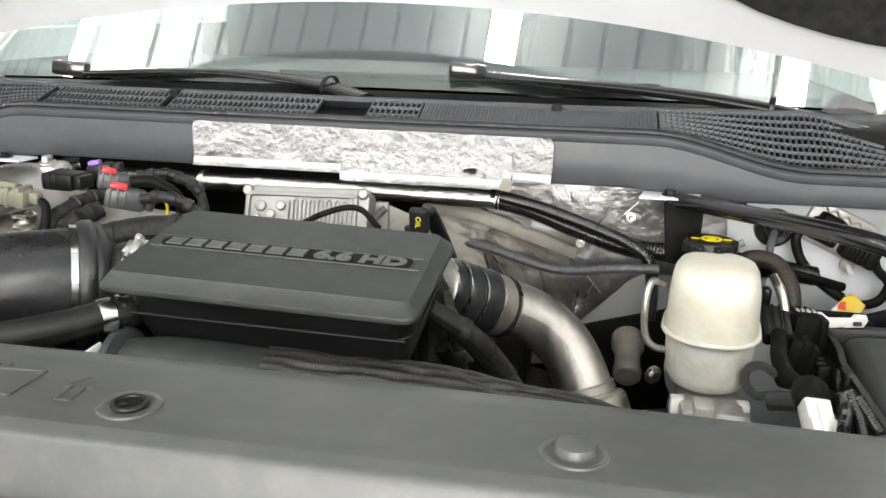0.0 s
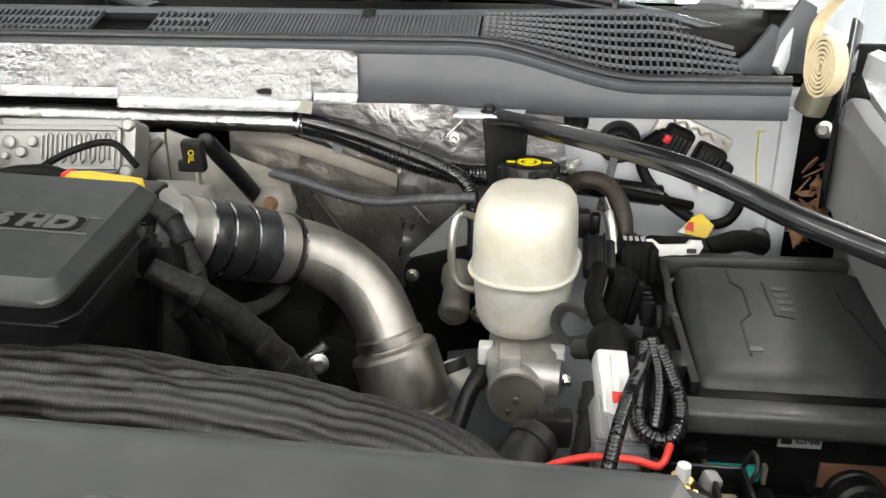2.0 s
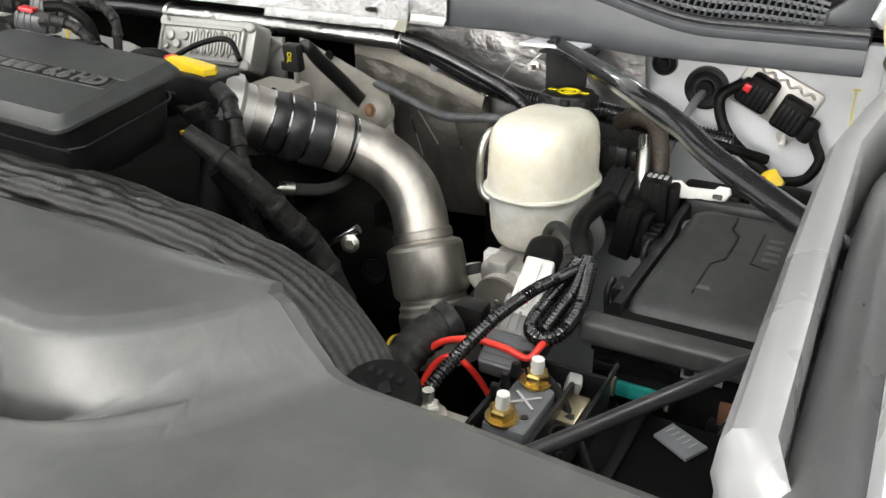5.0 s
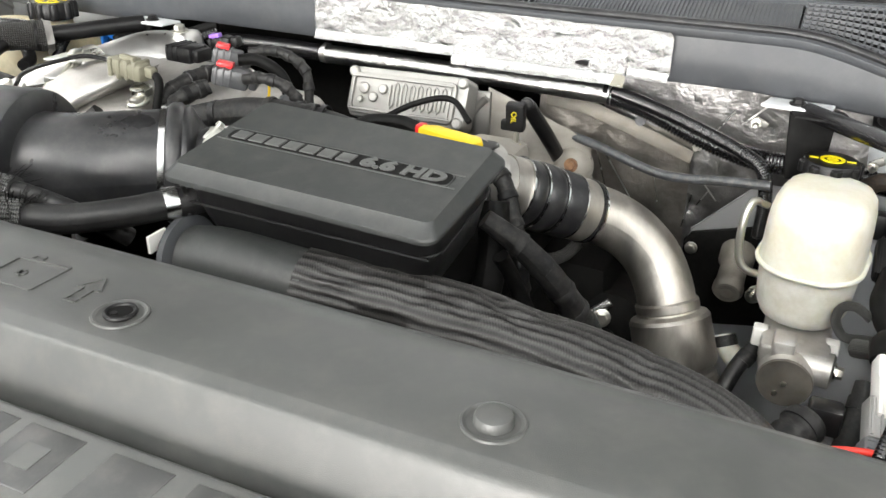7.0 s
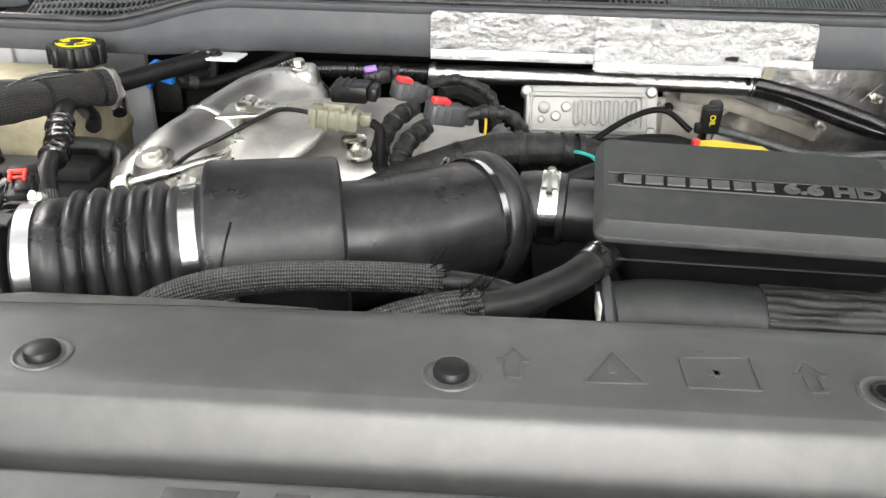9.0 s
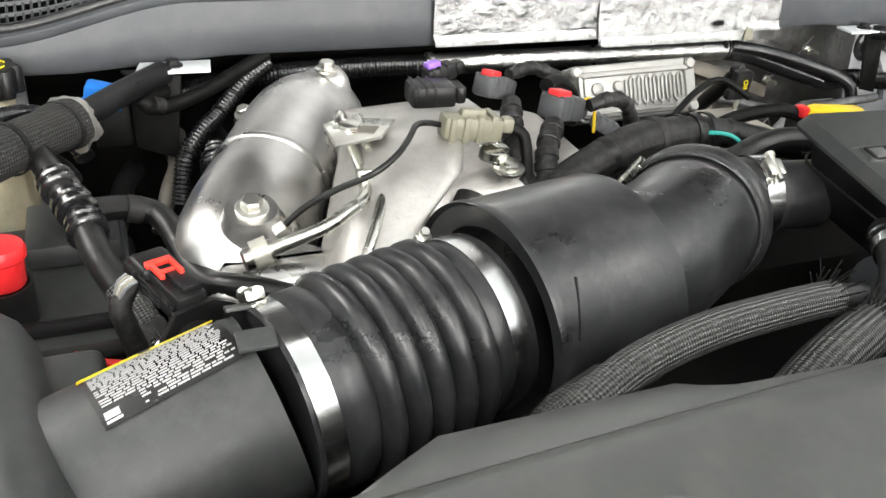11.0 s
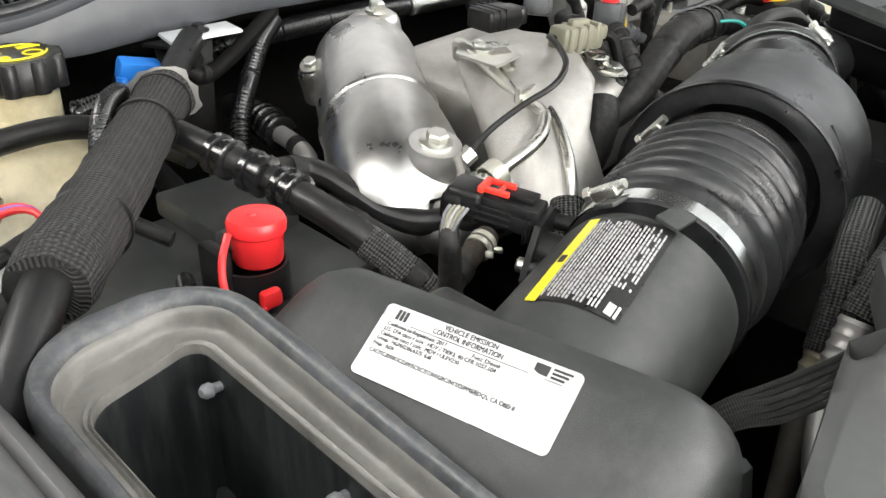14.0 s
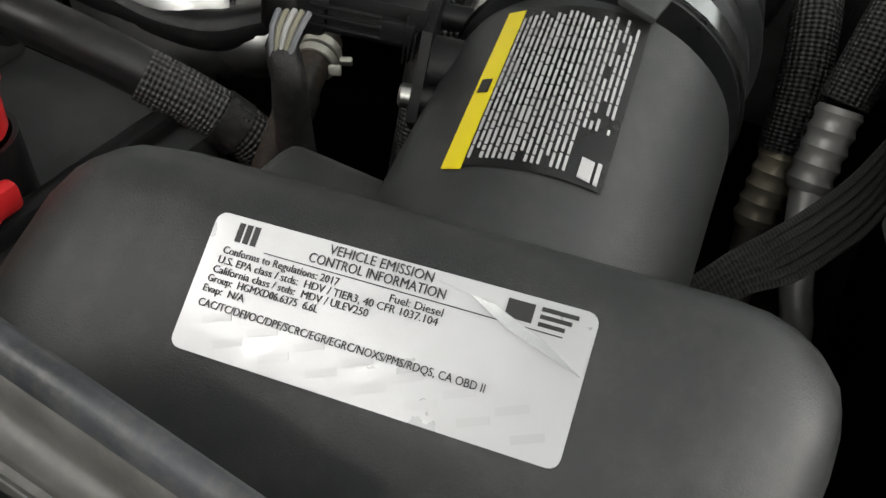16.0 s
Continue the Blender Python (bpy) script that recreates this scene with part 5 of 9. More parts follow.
part("upper_arm", prism([(-0.010, -0.055), (0.006, -0.060), (0.016, 0.09), (-0.008, 0.10)], 0.008, pose(0.800, 0.835, 1.332, 90, 22, 40), 0.002), sprayed_white, hinge, "white painted hinge arm")
part("lower_arm", prism([(-0.010, -0.05), (0.012, -0.05), (0.016, 0.05), (-0.012, 0.05)], 0.006, pose(0.826, 0.86, 1.290, 90, -28, 40), 0.002), sprayed_white, hinge, "white painted hinge link")
part("hinge_bolt", hex_bolt((0.828, 0.756, 1.226), (-0.6, -1, 0.1), 0.0065, 0.007), zinc, hinge)
part("hinge_bolt", hex_bolt((0.856, 0.770, 1.218), (-0.5, -1, 0), 0.005, 0.010), zinc, hinge)
fin = thing("cowl_end_fin", "grey plastic fin at the end of the cowl", "cowl trim", (0.76, 0.80, 1.28))
part("fin", prism([(-0.036, 0.0), (0.026, 0.0), (0.028, 0.056), (0.020, 0.060), (-0.004, 0.030), (-0.030, 0.012)], 0.006, pose(0.752, 0.812, 1.272, 90, 0, 20), 0.002), cowl_plastic, fin)
# black block added for the shade inside the hinge pocket
part("pocket_shade", block(0.785, 0.845, 0.885, 0.93, 1.24, 1.335, 0.004), engine_dark, fin)
part("pocket_roof", prism([(-0.05, -0.04), (0.05, -0.05), (0.06, 0.05), (-0.035, 0.05)], 0.004, pose(0.815, 0.93, 1.338, -4, 0, 0), 0.001), hood_paint, fin, "white metal edge over the pocket")
torn = thing("fender_gusset", "torn white sheet metal edge by the hinge", "panel", (0.88, 0.80, 1.15))
part("sheet", prism([(-0.020, 0.03), (-0.006, 0.022), (0.006, 0.060), (0.0, 0.085), (0.05, 0.095), (0.09, 0.02), (0.06, -0.02), (0.02, -0.005), (0.0, 0.012)], 0.003, pose(0.866, 0.792, 1.178, 72, 0, -12), 0.0008), sprayed_white, torn)
clipb = thing("harness_clip", "black plastic harness clip on the fender", "clip", (0.86, 0.72, 1.10))
part("clip", block(0.838, 0.862, 0.735, 0.755, 1.098, 1.118, 0.004, 2, (0, 12, 20)), black_plastic, clipb)
part("tail", tube([(0.856, 0.742, 1.106), (0.875, 0.722, 1.104), (0.90, 0.70, 1.106)], [0.006, 0.008, 0.010], 12), rubber, clipb)
lv = Shape()
for i in range(46):
    x, z = random.uniform(0.824, 0.858), random.choice((random.uniform(1.08, 1.13), random.uniform(1.12, 1.18)))
    lv.join(prism([(-0.012, -0.004), (0.0, -0.007), (0.013, 0.0), (0.0, 0.007), (-0.011, 0.005)], 0.0015, pose(x, 0.79 + random.uniform(-0.008, 0.008), z, random.uniform(0, 180), random.uniform(0, 180), random.uniform(0, 180)), 0))
solo("dead_leaves", lv, rust, "brown dead leaves caught beside the hinge", "dead leaves", kind="stuff")
solo("foam_plug", block(0.803, 0.830, 0.760, 0.79, 1.238, 1.272, 0.006, 2, (10, 8, 20)), tan_plastic, "torn cream foam plug at the cowl end", "foam plug")

# ---- engine centre: resonator box with the model name ----
box = thing("intake_resonator_box", "satin black intake box with the engine name on its lid", "intake box", (0.118, 0.27, 1.17))
LID_M = plane_frame((0.1190, 0.2680, 1.2685), (1, -0.022, -0.012), (0, 0.139, 0.0238))


def lid_ring(corners, r, z):
    """The lid's outline with rounded corners at height z above its plane."""
    pts = [Vector(c) for c in corners]
    out = []
    for i, p in enumerate(pts):
        a, b = (pts[i - 1] - p).normalized(), (pts[(i + 1) % 4] - p).normalized()
        for k in range(6):
            t = k / 5
            q = p + a * r * (1 - t) ** 2 + b * r * t ** 2
            out.append(LID_M @ Vector((q.x, q.y, z)))
    return out


TOP_FACE = ((-0.123, -0.055), (0.120, -0.059), (0.120, 0.062), (-0.114, 0.070))
RIM = ((-0.130, -0.0685), (0.127, -0.0725), (0.132, 0.066), (-0.120, 0.0755))
INNER = ((-0.125, -0.0635), (0.122, -0.0675), (0.127, 0.062), (-0.115, 0.0715))
rings = [lid_ring(INNER, 0.012, -0.0095), lid_ring(RIM, 0.014, -0.0088), lid_ring(RIM, 0.014, -0.0058), lid_ring([(x * 0.994, y * 0.99) for x, y in RIM], 0.014, -0.0042), lid_ring([(x * 1.006, y * 1.012) for x, y in TOP_FACE], 0.009, 0.0022), lid_ring(TOP_FACE, 0.008, 0.0030)]
part("lid", ring_loft(rings), lid_plastic, box, "satin black bevelled lid", 24)
body = [[LID_M @ Vector((x + dx, y, z)) for x, y in rounded(w, d, 0.02, 5)] for z, w, d, dx in ((-0.072, 0.196, 0.095, 0.006), (-0.067, 0.212, 0.106, 0.006), (-0.045, 0.226, 0.114, 0.004), (-0.0088, 0.240, 0.122, 0.002))]
part("body", ring_loft(body), black_plastic, box, "glossy black lower body", 60)
part("body_seam", tube([LID_M @ Vector((x + 0.003, y, -0.030)) for x, y in rounded(0.238, 0.122, 0.02, 5) + rounded(0.238, 0.122, 0.02, 5)[:1]], 0.0012, 6, 0.01), black_plastic, box)
part("front_boss", lathe([(0, 0.02), (0.06, 0.022)], LID_M @ Vector((0.085, -0.050, -0.056)), (0, 1, 0.1), 24), black_plastic, box)
part("front_boss", lathe([(0, 0.016), (0.003, 0.016)], LID_M @ Vector((0.085, -0.0515, -0.056)), (0, 1, 0.1), 24), dull_black, box)
# name strip with raised characters; recess shade and letter sheen are put into the colours
TX = plane_frame(LID_M @ Vector((0.0005, 0.0030, 0.0032)), LID_M.to_3x3() @ Vector((1, -0.014, 0)), LID_M.to_3x3() @ Vector((0, 1, 0)))
ol = rounded(0.217, 0.0200, 0.0070, 5)
part("name_recess", tube([TX @ Vector((x, y, 0)) for x, y in ol + ol[:1]], 0.0009, 6, 0.02), lid_plastic, box)
part("name_strip", prism(rounded(0.2155, 0.0188, 0.0066, 5), 0.0005, TX @ pose(0, 0, -0.0002), 0), recess_black, box, "dark name strip")
slant = 0.10
for i in range(7):
    x = -0.0955 + 0.01780 * i
    w = 0.0072
    part("name_block", prism([(x - w - slant * 0.006, -0.0062), (x + w - slant * 0.006, -0.0062), (x + w + slant * 0.006, 0.0062), (x - w + slant * 0.006, 0.0062)], 0.0017, TX, 0.0009, 2), raised_grey, box)
sh = text_shape("6.6 HD", 0.0134, TX @ Matrix(((1, slant, 0, 0.0645), (0, 1, 0, 0), (0, 0, 1, 0.0005), (0, 0, 0, 1))), 0.0010, width=0.077, bold=0.0009)
part("name_text", sh, raised_grey, box, "raised moulded characters")

# smooth outlet and ribbed sleeve below the box
hs = thing("intercooler_hose", "black intercooler pipe in a ribbed textile heat sleeve", "hose", (0.3, 0.2, 1.12))
part("bare_pipe", tube([(0.012, 0.210, 1.177), (0.05, 0.211, 1.181), (0.132, 0.211, 1.178)], 0.0310, 28, 0.012), lid_plastic, hs, "smooth black pipe end")
part("pipe_collar", lathe([(0, 0.024), (0.0, 0.0355), (0.002, 0.0385), (0.008, 0.0385), (0.011, 0.0315)], (0.000, 0.210, 1.177), (1, 0, 0.1), 36), cowl_plastic, hs, "grey pipe collar")
part("clip_ear", block(-0.007, -0.004, 0.174, 0.196, 1.195, 1.211, 0.001), white_plastic, hs)


def ribbed_hose(pts, radii, ribs, depth, step=0.0025, seed=3.0, per_rib=8):
    """A gathered textile sleeve: wandering lengthwise ribs, soft bulges and a few pinched folds."""
    line, at = curve(pts, step)
    n = ribs * per_rib
    verts, uvs, along, up = [], [], 0.0, None
    for i, p in enumerate(line):
        tan = (line[min(i + 1, len(line) - 1)] - line[max(i - 1, 0)]).normalized()
        up = Vector((0, 0, 1)) if up is None else up
        up = (up - tan * up.dot(tan)).normalized()
        side = tan.cross(up)
        if i:
            along += (p - line[i - 1]).length
        j = min(int(at[i]), len(radii) - 1)
        rad = radii[j] + (radii[min(j + 1, len(radii) - 1)] - radii[j]) * (at[i] - j)
        for q in range(n + 1):
            a = 2 * math.pi * q / n
            c = Vector((math.cos(a), math.sin(a), 0))
            drift = 3.2 * noise.noise(c * 1.1 + Vector((0, 0, along * 14 + seed))) + 1.0 * noise.noise(c * 2.6 + Vector((0, 0, along * 42 + seed)))
            ph = ribs * a + drift
            pinch = max(0.0, noise.noise(c * 1.6 + Vector((5, 0, along * 34 + seed))) - 0.22)
            w = rad * (1 + 0.055 * noise.noise(c * 1.3 + Vector((0, 3, along * 24 + seed)))) + depth * (0.75 + 0.5 * noise.noise(c * 2 + Vector((2, 0, along * 30)))) * math.sin(ph) - 0.008 * pinch
            verts.append(p + side * (math.cos(a) * w) + up * (math.sin(a) * w))
            uvs.append((along, ph / (2 * math.pi * ribs)))
    m = len(line)
    faces = [(i * (n + 1) + q, i * (n + 1) + q + 1, (i + 1) * (n + 1) + q + 1, (i + 1) * (n + 1) + q) for i in range(m - 1) for q in range(n)]
    faces += [tuple(range(n - 1, -1, -1)), tuple((m - 1) * (n + 1) + q for q in range(n))]
    return Shape().add(verts, faces, uvs)


SLEEVE = [(0.124, 0.211, 1.178), (0.19, 0.214, 1.176), (0.25, 0.219, 1.170), (0.31, 0.224, 1.161), (0.38, 0.227, 1.149), (0.45, 0.222, 1.131), (0.503, 0.207, 1.106), (0.533, 0.187, 1.072), (0.545, 0.172, 1.03), (0.545, 0.160, 0.98)]
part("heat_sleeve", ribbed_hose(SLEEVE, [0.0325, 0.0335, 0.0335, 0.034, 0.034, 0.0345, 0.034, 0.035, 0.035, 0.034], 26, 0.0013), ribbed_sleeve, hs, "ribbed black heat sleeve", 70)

# polished charge pipe with boot and collars
cp = thing("charge_pipe", "brushed stainless charge air pipe with a black silicone boot", "pipe", (0.36, 0.56, 0.95))
PIPE = [(0.266, 0.550, 1.141), (0.287, 0.562, 1.133), (0.316, 0.570, 1.117), (0.343, 0.569, 1.094), (0.361, 0.559, 1.069), (0.371, 0.549, 1.048)]
part("elbow", tube([(0.255, 0.538, 1.148)] + PIPE, 0.0322, 40, 0.007), brushed_steel, cp, "brushed steel elbow", 60)
d = Vector((0.026, -0.019, -0.072)).normalized()
part("collar", lathe([(-0.006, 0.0325), (-0.004, 0.0350), (0.004, 0.0352), (0.006, 0.0338), (0.008, 0.0350), (0.011, 0.0420), (0.015, 0.0445), (0.064, 0.0450), (0.069, 0.0430), (0.072, 0.0390), (0.077, 0.0390), (0.080, 0.0415), (0.085, 0.0415), (0.089, 0.0440), (0.150, 0.0440)], Vector(PIPE[5]), d, 48), brushed_steel, cp, "stepped steel collar", 24)
a, b = Vector((0.199, 0.480, 1.182)), Vector((0.266, 0.550, 1.141))
ax = (b - a).normalized()
L = (b - a).length
part("boot", lathe([(0.010, 0.0315), (0.012, 0.0345), (0.026, 0.0362), (0.030, 0.0335), (0.036, 0.0372), (0.050, 0.0372), (0.056, 0.0335), (0.062, 0.0368), (L - 0.024, 0.0362), (L - 0.022, 0.0335), (L, 0.0335)], a, ax, 44), rubber, cp, "black silicone boot with ribs", 50)
for s in (0.011, 0.031, 0.056, L - 0.023):
    part("boot_ring", lathe([(-0.0010, 0.0335), (-0.0010, 0.0368), (0.0010, 0.0368), (0.0010, 0.0335)], a + ax * s, ax, 40, False), bright_steel, cp)
part("start_band", lathe([(-0.008, 0.0325), (-0.008, 0.0342), (0.010, 0.0342), (0.010, 0.0325)], a, ax, 40, False), brushed_steel, cp)
part("end_band", lathe([(0, 0.0330), (0.0, 0.0350), (0.020, 0.0350), (0.020, 0.033)], a + ax * (L - 0.021), ax, 40, False), brushed_steel, cp)
for s in (L + 0.001, L + 0.005):
    part("end_ring", lathe([(-0.0012, 0.0325), (-0.0012, 0.0360), (0.0012, 0.0360), (0.0012, 0.0325)], a + ax * s, ax, 40, False), rubber if s < L + 0.003 else bright_steel, cp)
part("throttle_neck", lathe([(0, 0.040), (0.02, 0.040), (0.026, 0.033), (0.05, 0.032)], a - ax * 0.045, ax, 36), rough_alu, cp, "cast throttle neck")

# intake throttle casting and bracket beside it
th = thing("intake_casting", "rough cast aluminium intake housing", "engine casting", (0.14, 0.55, 1.05))
part("housing", block(0.105, 0.180, 0.50, 0.62, 1.08, 1.190, 0.014), beige_cast, th)
# lower block blackened for the dark under the pipe
part("lower_block", block(0.02, 0.30, 0.56, 0.71, 0.95, 1.07, 0.02), engine_dark, th)
mod2 = thing("glow_plug_module", "cast aluminium control module with ribbed face", "module", (0.02, 0.61, 1.18))
MM = plane_frame((0.020, 0.592, 1.2265), (1, 0, 0.02), (0, 0.45, 1))
part("backing", prism(rounded(0.156, 0.062, 0.008, 4), 0.03, MM @ pose(0.004, 0, -0.036), 0.003), module_alu, mod2)
part("face_plate", prism(rounded(0.142, 0.050, 0.008, 4), 0.008, MM @ pose(-0.002, -0.002, -0.008), 0.002), module_alu, mod2)
part("face_rim", tube([MM @ Vector((x - 0.002, y - 0.002, 0.001)) for x, y in rounded(0.130, 0.040, 0.006, 3) + rounded(0.130, 0.040, 0.006, 3)[:1]], 0.0016, 6, 0.02), module_alu, mod2)
meander = []
for i in range(15):
    x = -0.016 + 0.0052 * i
    meander += [(x, -0.013), (x, 0.011)] if i % 2 else [(x, 0.011), (x, -0.013)]
part("rib", tube([MM @ Vector((x, y, 0.0012)) for x, y in meander], 0.0017, 8, 0.004), module_alu, mod2, "meandering raised rib")
for x, y, r in ((-0.052, 0.004, 0.007), (-0.038, -0.006, 0.006), (-0.026, 0.005, 0.006), (-0.055, -0.010, 0.004)):
    part("boss", lathe([(-0.002, r), (0.002, r), (0.003, r * 0.8)], MM @ Vector((x, y, 0.001)), MM.to_3x3() @ Vector((0, 0, 1)), 18), module_alu, mod2)
for x, y in ((-0.072, 0.024), (0.074, 0.024), (0.074, -0.024)):
    part("lug", lathe([(-0.03, 0.007), (-0.004, 0.007), (-0.002, 0.005)], MM @ Vector((x, y, 0)), MM.to_3x3() @ Vector((0, 0, 1)), 16), module_alu, mod2)
part("side_web", prism([(0.019, 0.016), (-0.024, 0.014), (-0.029, -0.018), (-0.038, -0.074), (0.004, -0.076), (0.019, -0.056)], 0.006, pose(0.098, 0.642, 1.216, 90, 0, 0), 0.0015), module_alu, mod2, "cast side bracket")
part("web_rib", tube([(0.114, 0.634, 1.226), (0.096, 0.634, 1.206), (0.074, 0.634, 1.165)], 0.0045, 10), module_alu, mod2)

# dipstick with its handle
dip = thing("oil_dipstick", "black oil dipstick with a yellow-marked handle", "dipstick", (0.17, 0.6, 1.1))
part("handle", block(0.153, 0.176, 0.590, 0.604, 1.203, 1.238, 0.004, 2, (8, 0, 0)), black_plastic, dip)
part("handle_foot", block(0.147, 0.158, 0.592, 0.602, 1.203, 1.216, 0.003), black_plastic, dip)
part("handle_text", text_shape("OIL", 0.0062, plane_frame((0.1645, 0.5880, 1.222), (0, -0.12, -1), (1, 0, 0)), 0.0003), yellow_print, dip)
for z in (1.166, 1.174, 1.181):
    part("neck_ring", lathe([(0, 0.0062), (0.002, 0.0078), (0.005, 0.0078), (0.007, 0.0058)], (0.166, 0.598, z), (0, 0, 1), 16), tan_metal, dip, "brass-toned ringed neck")
part("neck", lathe([(0, 0.003), (0.03, 0.003)], (0.166, 0.598, 1.176), (0, 0, 1), 12), zinc, dip)
part("eye", lathe([(-0.004, 0.008), (0.004, 0.008), (0.005, 0.006)], (0.172, 0.612, 1.232), (0.3, -1, 0.2), 20), black_plastic, dip)
part("rod", tube([(0.173, 0.617, 1.230), (0.176, 0.630, 1.214), (0.181, 0.665, 1.182), (0.186, 0.710, 1.140), (0.188, 0.732, 1.120)], [0.0080, 0.0092, 0.0095, 0.0095, 0.0095], 18, 0.01), black_plastic, dip, "black tube")
part("base_tube", tube([(0.166, 0.600, 1.168), (0.166, 0.605, 1.14), (0.168, 0.62, 1.08)], 0.005, 10), tan_metal, dip)

# heat foil on the cowl and its tube
def crinkled_sheet(x0, x1, zlow, zhigh, y, seed, wave=0.0016, cols=90, rows=16, curl=0.0, sag=None):
    s, vs = Shape(), []
    for j in range(rows + 1):
        for i in range(cols + 1):
            u, w = i / cols, j / rows
            x = x0 + (x1 - x0) * u
            lo = zlow(u) if callable(zlow) else zlow
            hi = zhigh(u) if callable(zhigh) else zhigh
            z = lo + (hi - lo) * w
            n1 = noise.noise(Vector((x * 34 + seed, z * 60, seed))) + 0.35 * abs(noise.noise(Vector((x * 90, z * 130 + seed, 3))))
            yy = y + wave * n1 - curl * (1 - w) ** 2
            vs.append((x, yy, z))
    front = [(j * (cols + 1) + i, j * (cols + 1) + i + 1, (j + 1) * (cols + 1) + i + 1, (j + 1) * (cols + 1) + i) for j in range(rows) for i in range(cols)]
    k = len(vs)
    back = [(px, py + 0.0012, pz) for px, py, pz in vs]
    return s.add(vs + back, front + [tuple(q + k for q in reversed(f)) for f in front])


sheet = thing("heat_foil_sheet", "crinkled silver heat foil stuck to the cowl face", "heat shield", (0.07, 0.71, 1.25))
part("upper_foil", crinkled_sheet(-0.176, 0.312, lambda u: 1.2530 + 0.001 * math.sin(u * 9) + 0.006 * max(0, 1 - min(u, 1 - u) / 0.012) ** 2, lambda u: 1.3115 - 0.002 * u - 0.006 * max(0, 1 - min(u, 1 - u) / 0.012) ** 2, 0.7155, 2.0, 0.0017, 170, 26), bright_foil, sheet, "", 180)
part("lower_foil", crinkled_sheet(0.034, 0.260, lambda u: 1.2450 - 0.001 * u + 0.0012 * math.sin(u * 11) + (0.004 if u > 0.95 else 0), lambda u: 1.302 - 0.012 * u, 0.7130, 9.0, 0.0017, 110, 30, curl=0.009), bright_foil, sheet, "lower flap curling outward", 180)
for hx0, hx1, hz, hy, hs in ((-0.175, 0.036, 1.2570, 0.7135, 3.0), (0.036, 0.258, 1.2485, 0.7055, 6.0), (0.262, 0.311, 1.2570, 0.7135, 8.0)):
    part("folded_hem", crinkled_sheet(hx0, hx1, hz - 0.005, hz + 0.006, hy, hs, 0.0009, 60, 5, curl=0.006), smooth_foil, sheet, "smooth bright folded edge", 180)
part("tear_hole", prism([(-0.008, -0.002), (0.008, -0.003), (0.009, 0.003), (0.0, 0.004), (-0.008, 0.002)], 0.0015, pose(0.207, 0.7070, 1.2640, 80, 0, 0), 0), dull_black, sheet)
part("tape_patch", prism([(-0.008, -0.006), (0.008, -0.008), (0.010, 0.006), (-0.002, 0.009)], 0.0015, pose(0.253, 0.7020, 1.2490, 75, 0, 10), 0), tan_plastic, sheet, "yellowed backing at the torn corner")
ft = thing("foil_wrapped_tube", "harness tube wrapped in silver heat foil", "harness tube", (0.03, 0.735, 1.21))
part("wrap", tube([(-0.178, 0.735, 1.2245), (-0.08, 0.733, 1.2255), (0.05, 0.728, 1.226), (0.15, 0.728, 1.2255), (0.243, 0.728, 1.2235)], 0.0125, 24, 0.006, wobble=0.05), tube_foil, ft)
for x in (-0.172, 0.040, 0.237):
    part("tie_band", lathe([(-0.003, 0.0129), (-0.003, 0.0139), (0.003, 0.0139), (0.003, 0.0129)], (x, 0.730 if x > 0 else 0.735, 1.2255), (1, 0, 0), 28, False), cast_alu if x < 0 else dull_black, ft)
part("end_ridge", tube([(0.241, 0.728, 1.224), (0.252, 0.728, 1.2235)], 0.0125, 24), cast_alu, ft)


def conduit(name, pts, r, label, pitch=0.0042, depth=0.0016, material=None, n=14):
    ob = thing(name, label, "cable conduit", pts[0], "wiring conduits")
    part("conduit", tube(pts, r, n, ridge=(pitch, depth)), material or gloss_black, ob, sharp=60)
    return ob


conduit("corrugated_conduit", [(0.243, 0.728, 1.2235), (0.285, 0.722, 1.216), (0.335, 0.715, 1.200), (0.385, 0.712, 1.184), (0.43, 0.72, 1.172), (0.50, 0.74, 1.165), (0.58, 0.76, 1.150), (0.66, 0.78, 1.135)], 0.0125, "black corrugated wiring conduit along the firewall")
conduit("corrugated_conduit", [(0.248, 0.720, 1.230), (0.30, 0.706, 1.222), (0.36, 0.695, 1.206), (0.41, 0.688, 1.189), (0.438, 0.684, 1.170), (0.446, 0.682, 1.13), (0.446, 0.684, 1.09)], 0.0080, "thin black conduit bending down behind the brake tank", 0.003, 0.0008)
conduit("corrugated_conduit", [(-0.178, 0.737, 1.224), (-0.24, 0.742, 1.224), (-0.32, 0.745, 1.222), (-0.40, 0.75, 1.215), (-0.46, 0.755, 1.200)], 0.0125, "black corrugated conduit behind the manifold")
hz = thing("vacuum_hose", "thin dark grey rubber hose across the firewall", "hose", (0.3, 0.7, 1.13))
part("hose", tube([(0.165, 0.735, 1.160), (0.19, 0.722, 1.166), (0.235, 0.705, 1.164), (0.29, 0.69, 1.153), (0.325, 0.680, 1.149), (0.36, 0.667, 1.154), (0.40, 0.655, 1.163), (0.45, 0.65, 1.168)], 0.0058, 14), seal_rubber, hz)

